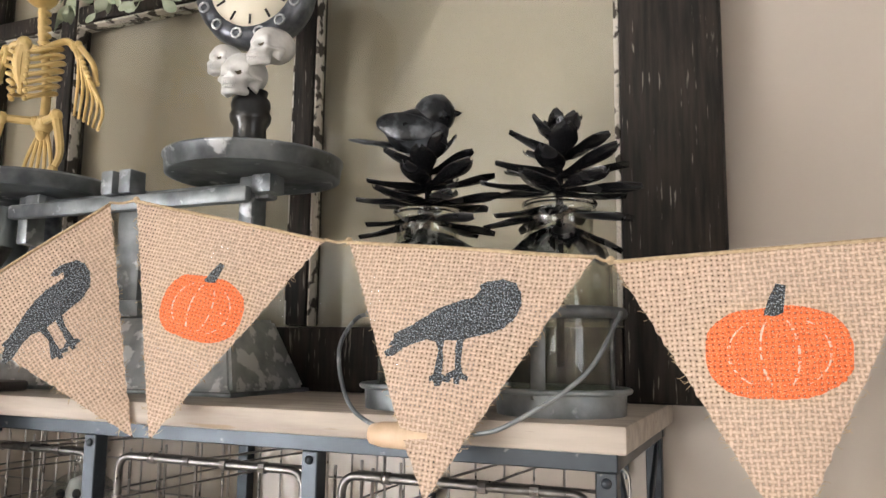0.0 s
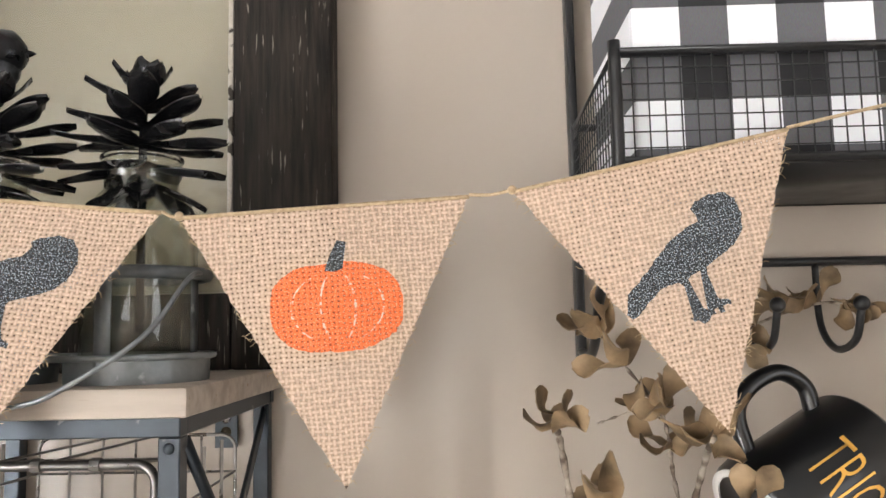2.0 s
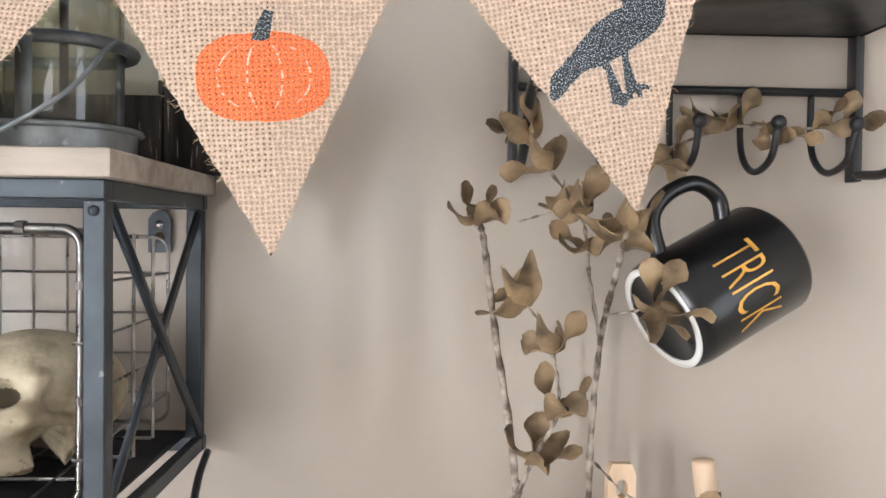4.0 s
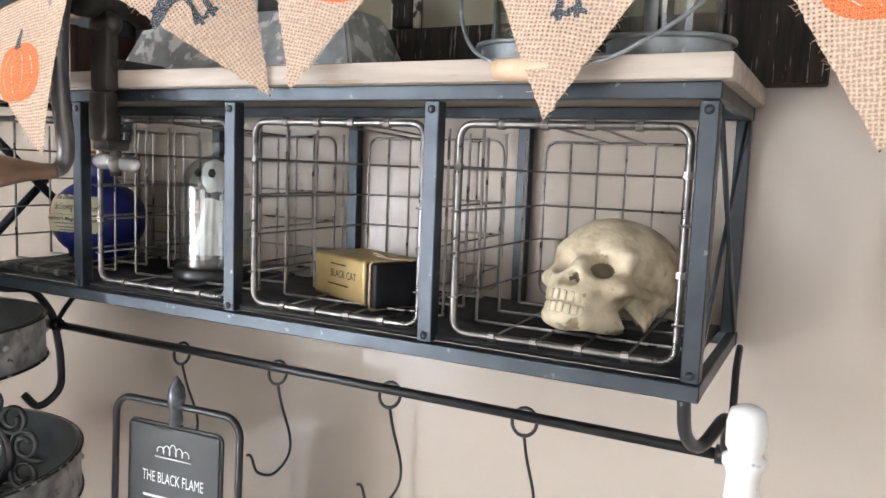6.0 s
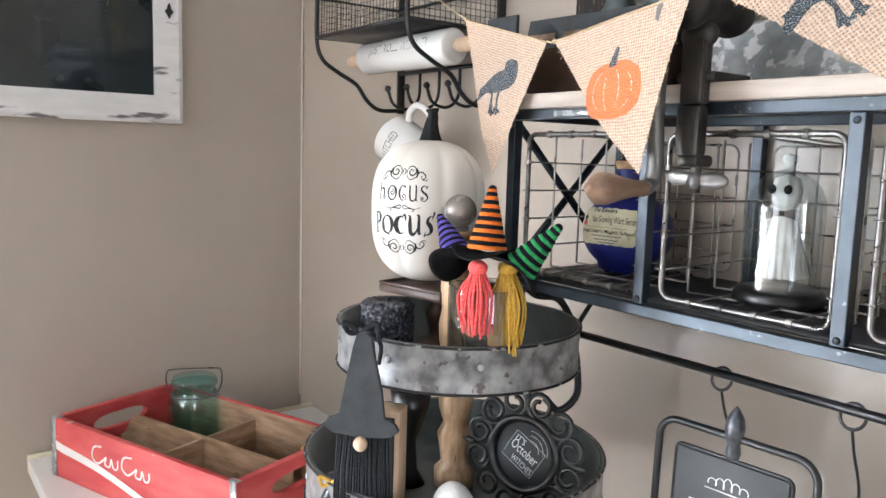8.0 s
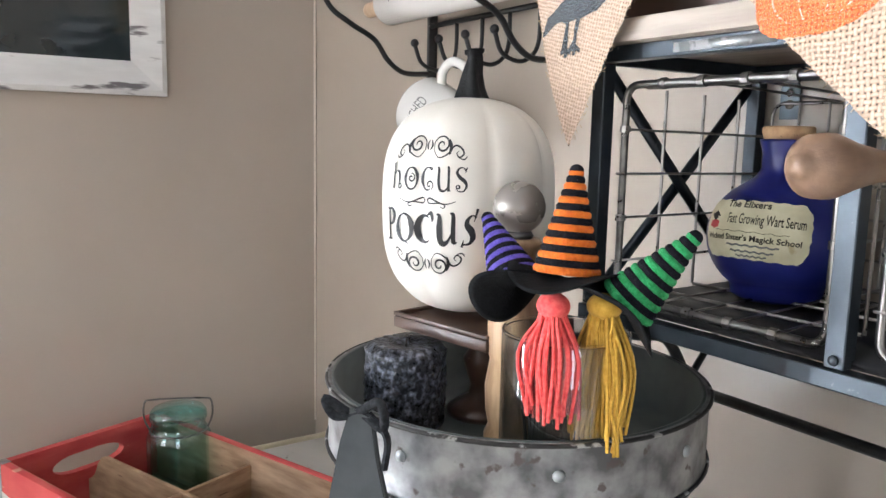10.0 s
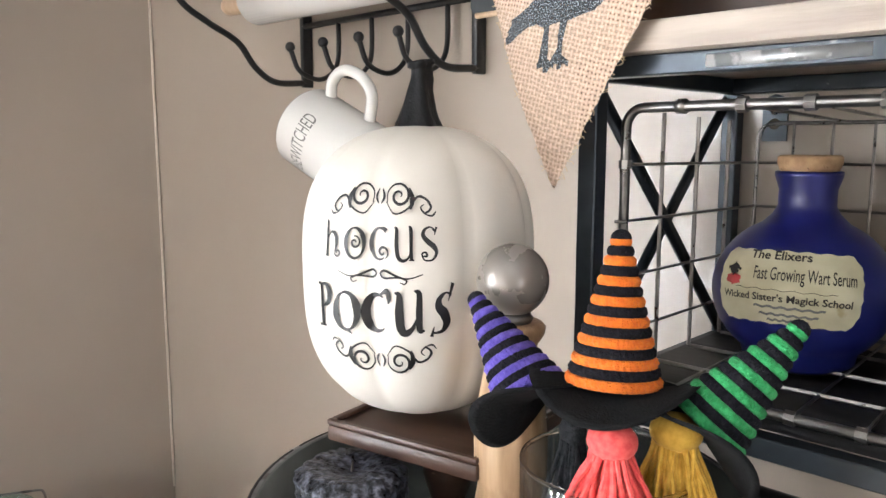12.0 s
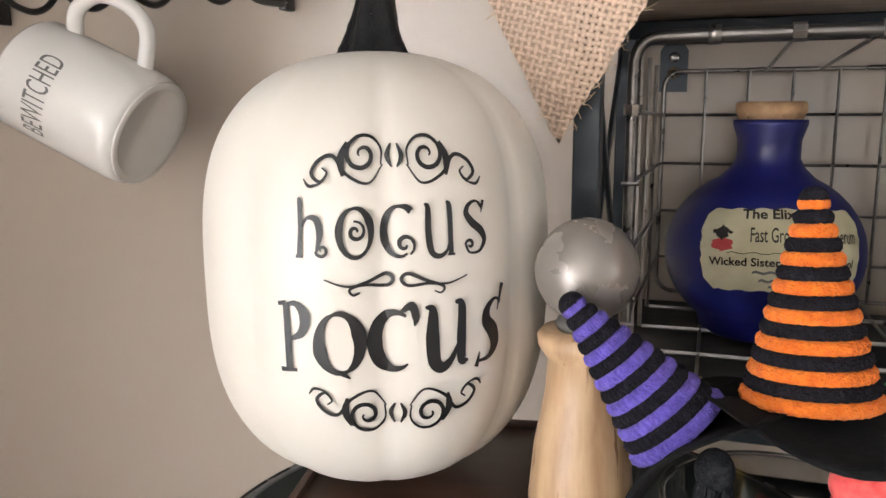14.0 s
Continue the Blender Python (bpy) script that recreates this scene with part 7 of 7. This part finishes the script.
# ---- framed dark picture on the side wall ----
mir = thing("wall_picture", at(LEFT_X + 0.0005, -0.323, 1.508, 0, -0.0), "dark glazed picture in a distressed white wooden frame", "picture")
MW, MHT, FW = 0.466, 0.62, 0.062


def frame_bar(a, b, ia, ib):
    """One mitred bar of the frame: its outer edge from a to b, its inner edge from ia to ib, in the wall's plane (y, z)."""
    bm = bmesh.new()
    ring = []
    for (y, z), (iy, iz) in ((a, ia), (b, ib)):
        ring.append([bm.verts.new(p) for p in ((0, y, z), (0.020, y, z), (0.024, y + (iy - y) * 0.15, z + (iz - z) * 0.15), (0.014, iy, iz), (0, iy, iz))])
    for k in range(5):
        bm.faces.new((ring[0][k], ring[0][(k + 1) % 5], ring[1][(k + 1) % 5], ring[1][k]))
    bm.faces.new(ring[0][::-1])
    bm.faces.new(ring[1])
    bmesh.ops.recalc_face_normals(bm, faces=bm.faces[:])
    return bm


o = [(-MW / 2, 0), (MW / 2, 0), (MW / 2, MHT), (-MW / 2, MHT)]
i4 = [(-MW / 2 + FW, FW), (MW / 2 - FW, FW), (MW / 2 - FW, MHT - FW), (-MW / 2 + FW, MHT - FW)]
for k in range(4):
    part("frame_bar", frame_bar(o[k], o[(k + 1) % 4], i4[k], i4[(k + 1) % 4]), M_DISTRESSED, mir, "white paint rubbed through to dark wood", smooth=False)
latch = [(0, -0.016), (0.005, -0.006), (0.010, 0.0), (0.005, 0.006), (0.003, 0.014), (0, 0.020), (-0.003, 0.014), (-0.005, 0.006), (-0.010, 0.0), (-0.005, -0.006)]
part("latch", moved(sheet(latch, 0.004, 0.0008), pose(0.026, MW / 2 - 0.030, 0.25, 0, 0, 90)), M_BLACK, mir, "small black iron latch")
part("glazing", box(0.004, 0.008, -MW / 2 + FW - 0.004, MW / 2 - FW + 0.004, FW - 0.004, MHT - FW + 0.004), M_DARKPANE, mir, "dark reflecting glass", smooth=False)


# ---- checked box in the other rack ----
ck = thing("checked_box", at(0.314, 0.034, 1.698), "black and white gingham fabric box standing in the wire basket", "fabric box")
part("front", box(-0.016, 0.262, 0, 0.006, -0.024, 0.25, 0.002), M_GINGHAM, ck, smooth=False)
part("side", box(-0.016, -0.011, 0.0065, 0.15, -0.024, 0.249, 0.001), M_GINGHAM, ck, smooth=False)
part("side", box(0.257, 0.262, 0.0065, 0.15, -0.024, 0.249, 0.001), M_GINGHAM, ck, smooth=False)
part("back", box(-0.0105, 0.2565, 0.145, 0.15, -0.024, 0.249, 0.001), M_GINGHAM, ck, smooth=False)

# ---- easel sign under the shelf ----
es = thing("easel_sign", at(-0.556, 0.03, 0.7905, 4, -2), "black metal tabletop easel frame with a hanging chalkboard plaque", "sign")
EH = 0.376
part("frame", moved(tube(round_rect(0.178, EH, 0.022, 6), 0.0042, 8, True), pose(0, 0, EH / 2 + 0.0042)), M_BLACK, es, "bent black rod frame")
part("knob", moved(lathe([(0, -0.024), (0.006, -0.022), (0.0075, -0.016), (0.006, -0.006), (0.0085, 0.0), (0.0088, 0.006), (0.0095, 0.012), (0.008, 0.022), (0.003, 0.031), (0, 0.035)], 20), pose(0, 0, EH + 0.004) @ Matrix.Diagonal((1.1, 1.1, 1.0, 1))), M_PEWTER, es, "acorn-shaped finial")
plq = part("plaque", box(-0.064, 0.064, -0.003, 0.003, 0.09, EH - 0.022, 0.002), M_CHALK, es, "chalkboard plaque with white lettering")
part("plaque_edge", moved(tube(round_rect(0.132, EH - 0.108, 0.008, 5), 0.0022, 6, True), pose(0, 0, 0.05 + EH / 2 - 0.018 + 0.002)), M_BLACK, es)
part("lettering", moved(letters("THE BLACK FLAME", 0.018, 0.0, 0.088), pose(0, -0.0033, EH - 0.082)), M_CHALKINK, plq, "tall white letters")
for k, w in enumerate((0.085, 0.1, 0.07)):
    part("writing_bar", box(-w / 2, w / 2, -0.0034, -0.0031, EH - 0.106 - 0.010 * k, EH - 0.103 - 0.010 * k), M_CHALKINK, plq)
for k in range(5):
    c = (k - 2) * 0.009
    h = 0.012 - 0.003 * abs(k - 2)
    ring = [(c + 0.005 * math.cos(a), -0.0034, EH - 0.052 + h * math.sin(a) * 0.8 + 0.002) for a in (math.pi * i / 8 for i in range(-1, 10))]
    part("crown_mark", tube(ring, 0.0007, 4), M_CHALKINK, plq)
part("crown_mark", tube([(-0.026, -0.0034, EH - 0.057), (0.026, -0.0034, EH - 0.057)], 0.0008, 4), M_CHALKINK, plq)
part("rear_leg", tube([(0, 0.005, EH - 0.02), (0, 0.12, 0.004)], 0.004, 8), M_BLACK, es)

# ---- white turned post ----
wp = thing("white_candlestick", at(0.039, 0.03, 0.7905), "distressed white turned wooden candlestick on the cupboard", "candlestick")
part("turned_post", lathe([(0, 0), (0.05, 0), (0.052, 0.015), (0.028, 0.03), (0.02, 0.08), (0.026, 0.2), (0.018, 0.3), (0.024, 0.34), (0.018, 0.37), (0.026, 0.385), (0.022, 0.40), (0.0135, 0.418), (0.012, 0.438), (0.013, 0.444), (0.0158, 0.447), (0.0158, 0.453), (0.0122, 0.4555), (0.0122, 0.458), (0.0142, 0.461), (0.0148, 0.478), (0.0125, 0.489), (0.006, 0.493), (0, 0.4935)], 36), M_WHITEPAINT, wp, "white paint worn at the ridges")

# ---- crock of utensils with a dried branch ----
crock = thing("utensil_crock", at(0.345, 0.12, 0.7905), "white stoneware crock holding wooden utensils", "crock")
part("body", lathe([(0, 0), (0.075, 0), (0.08, 0.01), (0.085, 0.19), (0.088, 0.2), (0.084, 0.2), (0.078, 0.18), (0.074, 0.012), (0, 0.01)], 48), M_CERAMIC, crock)


def stick(name, x, y, top, lean, bm, mat, label, category):
    """A utensil that stands in the crock with its handle end up."""
    m = Matrix.Translation((x, y, top)) @ Matrix.Rotation(radians(lean[0]), 4, "Y") @ Matrix.Rotation(radians(lean[1]), 4, "X")
    return solid(name, moved(bm, m), mat, label, category, group="utensils in the crock")


def paddle(w, d, ln, hole):
    """A flat wooden handle hanging down from z = 0, with a hole near its top."""
    n = 16
    ring = [(0.0052 * math.cos(math.tau * k / n), -0.020 + 0.0075 * math.sin(math.tau * k / n)) for k in range(n)]
    outer = []
    for k in range(n):
        a = math.tau * k / n
        c, s = math.cos(a), math.sin(a)
        q = 1 / max(abs(c) / (w / 2), abs(s) / 0.0200)
        outer.append((c * q, -0.020 + s * q))
    bm = bmesh.new()
    loops = [[bm.verts.new((x, y, z)) for x, z in r] for y in (-d / 2, d / 2) for r in (ring, outer)]
    h0, o0, h1, o1 = loops
    for k in range(n):
        m = (k + 1) % n
        for q in ((h0[k], h0[m], o0[m], o0[k]), (h1[m], h1[k], o1[k], o1[m]), (h0[m], h0[k], h1[k], h1[m]), (o0[k], o0[m], o1[m], o1[k])):
            bm.faces.new(q)
    bmesh.ops.recalc_face_normals(bm, faces=bm.faces[:])
    return join(bm, box(-w / 2 - 0.0002, w / 2 + 0.0002, -d / 2 - 0.0003, d / 2 + 0.0003, -ln, -0.029))


stick("wooden_spatula", 0.369, 0.150, 1.297, (2, -6), paddle(0.023, 0.012, 0.40, True), M_PALEWOOD, "pale beech spatula with a holed handle", "spatula")
stick("wooden_spoon", 0.430, 0.128, 1.306, (-5, -4), lathe([(0, -0.40), (0.006, -0.40), (0.007, -0.12), (0.0088, -0.02), (0.0092, -0.002), (0.0085, 0), (0, 0)], 20), M_PALEWOOD, "pale round wooden spoon handle", "spoon")
stick("amber_handle", 0.293, 0.165, 1.257, (-6, -3), lathe([(0, -0.36), (0.006, -0.36), (0.008, -0.15), (0.0125, -0.08), (0.0118, -0.02), (0.0095, -0.003), (0.006, 0), (0, 0)], 24), M_AMBERWOOD, "varnished amber wooden handle", "utensil")
stick("white_loop_handle", 0.384, 0.100, 1.262, (6, 0), join(moved(tube([(0.0125 * math.cos(a), 0, 0.0125 * math.sin(a)) for a in (math.tau * k / 24 for k in range(24))], 0.0052, 10, True), pose(0, 0, -0.016)), lathe([(0, -0.36), (0.005, -0.36), (0.0075, -0.06), (0.006, -0.034), (0, -0.032)], 16)), M_CERAMIC, "white handle ending in a ring", "utensil")
stick("red_handle", 0.459, 0.10, 1.264, (-8, 2), lathe([(0, -0.36), (0.006, -0.36), (0.008, -0.06), (0.012, -0.03), (0.0135, -0.012), (0.010, -0.002), (0, 0)], 20), M_RED, "rounded red rubber handle", "utensil")
stick("dark_handle", 0.255, 0.165, 1.203, (-10, 0), lathe([(0, -0.32), (0.006, -0.32), (0.008, -0.06), (0.011, -0.02), (0.009, -0.002), (0, 0)], 20), M_BLACKGLAZE, "black rounded utensil handle", "utensil")

branch = thing("dried_branch", at(0.30, 0.12, 0.99), "dried branch with olive-brown oval leaves in the crock", "branch")
rnd = random.Random(21)


def place_leaf(p, direction, ln, wd, roll):
    m = Matrix.Translation(p) @ Vector(direction).normalized().to_track_quat("X", "Z").to_matrix().to_4x4() @ Matrix.Rotation(radians(roll), 4, "X")
    part("leaf", moved(petal(ln, wd, rnd.uniform(0.05, 0.25)), m), M_LEAF, branch)


def spray(points, r0, r1, whorls):
    """A twig through points (in the world), with whorls of leaves: (place along 0..1, leaves, length, spread)."""
    q = smooth_path([Vector(p) - Vector((0.30, 0.12, 0.99)) for p in points], 8)
    part("twig", tube(q, [0.78 * (r0 + (r1 - r0) * i / (len(q) - 1)) + 0.0006 * math.sin(i * 2.1) for i in range(len(q))], 8), M_TWIG, branch, "flaking pale twig")
    for t, n, ln, spread in whorls:
        i = min(int(t * (len(q) - 1)), len(q) - 2)
        p, d = q[i], (q[i + 1] - q[i]).normalized()
        for k in range(n):
            a = math.tau * k / n + rnd.uniform(-0.5, 0.5)
            side = d.orthogonal().normalized()
            side = side * math.cos(a) + d.cross(side) * math.sin(a)
            place_leaf(p, d * rnd.uniform(0.4, 1.1) + side * spread, ln * rnd.uniform(0.9, 1.2), ln * 0.35, rnd.uniform(-40, 40))


spray([(0.300, 0.13, 0.99), (0.288, 0.14, 1.16), (0.279, 0.145, 1.30), (0.262, 0.13, 1.40), (0.250, 0.11, 1.475), (0.244, 0.09, 1.495)], 0.0045, 0.0028, [(0.99, 6, 0.034, 0.7)])
spray([(0.345, 0.13, 0.99), (0.344, 0.15, 1.16), (0.345, 0.158, 1.30), (0.352, 0.155, 1.40), (0.356, 0.12, 1.46), (0.350, 0.075, 1.487)], 0.0042, 0.003, [(0.99, 5, 0.036, 0.9)])
spray([(0.282, 0.14, 1.27), (0.292, 0.12, 1.31), (0.305, 0.10, 1.345), (0.306, 0.10, 1.375), (0.298, 0.11, 1.41), (0.280, 0.12, 1.435)], 0.0022, 0.0013, [(0.18, 5, 0.038, 1.3), (0.4, 4, 0.036, 1.1), (0.72, 4, 0.036, 1.2), (0.95, 5, 0.038, 1.1)])
spray([(0.350, 0.150, 1.40), (0.336, 0.13, 1.45), (0.330, 0.115, 1.48), (0.322, 0.11, 1.505), (0.300, 0.115, 1.535), (0.283, 0.12, 1.560)], 0.0022, 0.0013, [(0.35, 4, 0.034, 1.2), (0.55, 5, 0.036, 1.1), (0.8, 3, 0.034, 1.1), (0.99, 5, 0.034, 0.9)])
spray([(0.345, 0.14, 1.30), (0.362, 0.11, 1.285), (0.385, 0.095, 1.275), (0.405, 0.09, 1.268)], 0.0012, 0.001, [(0.92, 5, 0.034, 1.1)])
spray([(0.283, 0.14, 1.285), (0.270, 0.12, 1.262), (0.262, 0.11, 1.245)], 0.0018, 0.0012, [(0.6, 4, 0.04, 1.2)])
spray([(0.275, 0.10, 1.495), (0.3, 0.1, 1.503), (0.322, 0.105, 1.508)], 0.0009, 0.0008, [(0.5, 2, 0.03, 0.6)])
spray([(0.352, 0.145, 1.42), (0.365, 0.09, 1.43), (0.372, 0.07, 1.435)], 0.0012, 0.001, [(0.95, 6, 0.036, 1.4)])
garland = thing("leaf_garland", at(0.45, 0.17, 1.57), "dried leafy garland threaded along the hook bar", "garland")
gpath = smooth_path([(-0.09, -0.02, -0.035), (-0.04, 0.0, -0.01), (0.02, 0.0, 0.01), (0.07, 0.0, 0.008), (0.13, 0.0, 0.016)], 7)
part("twig", tube(gpath, 0.0013, 6), M_TWIG, garland)
for i in range(2, len(gpath), 3):
    for k in range(3):
        d = Vector((rnd.uniform(-1, 1), rnd.uniform(-0.8, -0.1), rnd.uniform(-0.8, 0.8)))
        m = Matrix.Translation(gpath[i]) @ d.normalized().to_track_quat("X", "Z").to_matrix().to_4x4() @ Matrix.Rotation(radians(rnd.uniform(-50, 50)), 4, "X")
        part("leaf", moved(petal(rnd.uniform(0.026, 0.036), 0.0095, 0.15), m), M_LEAF, garland)
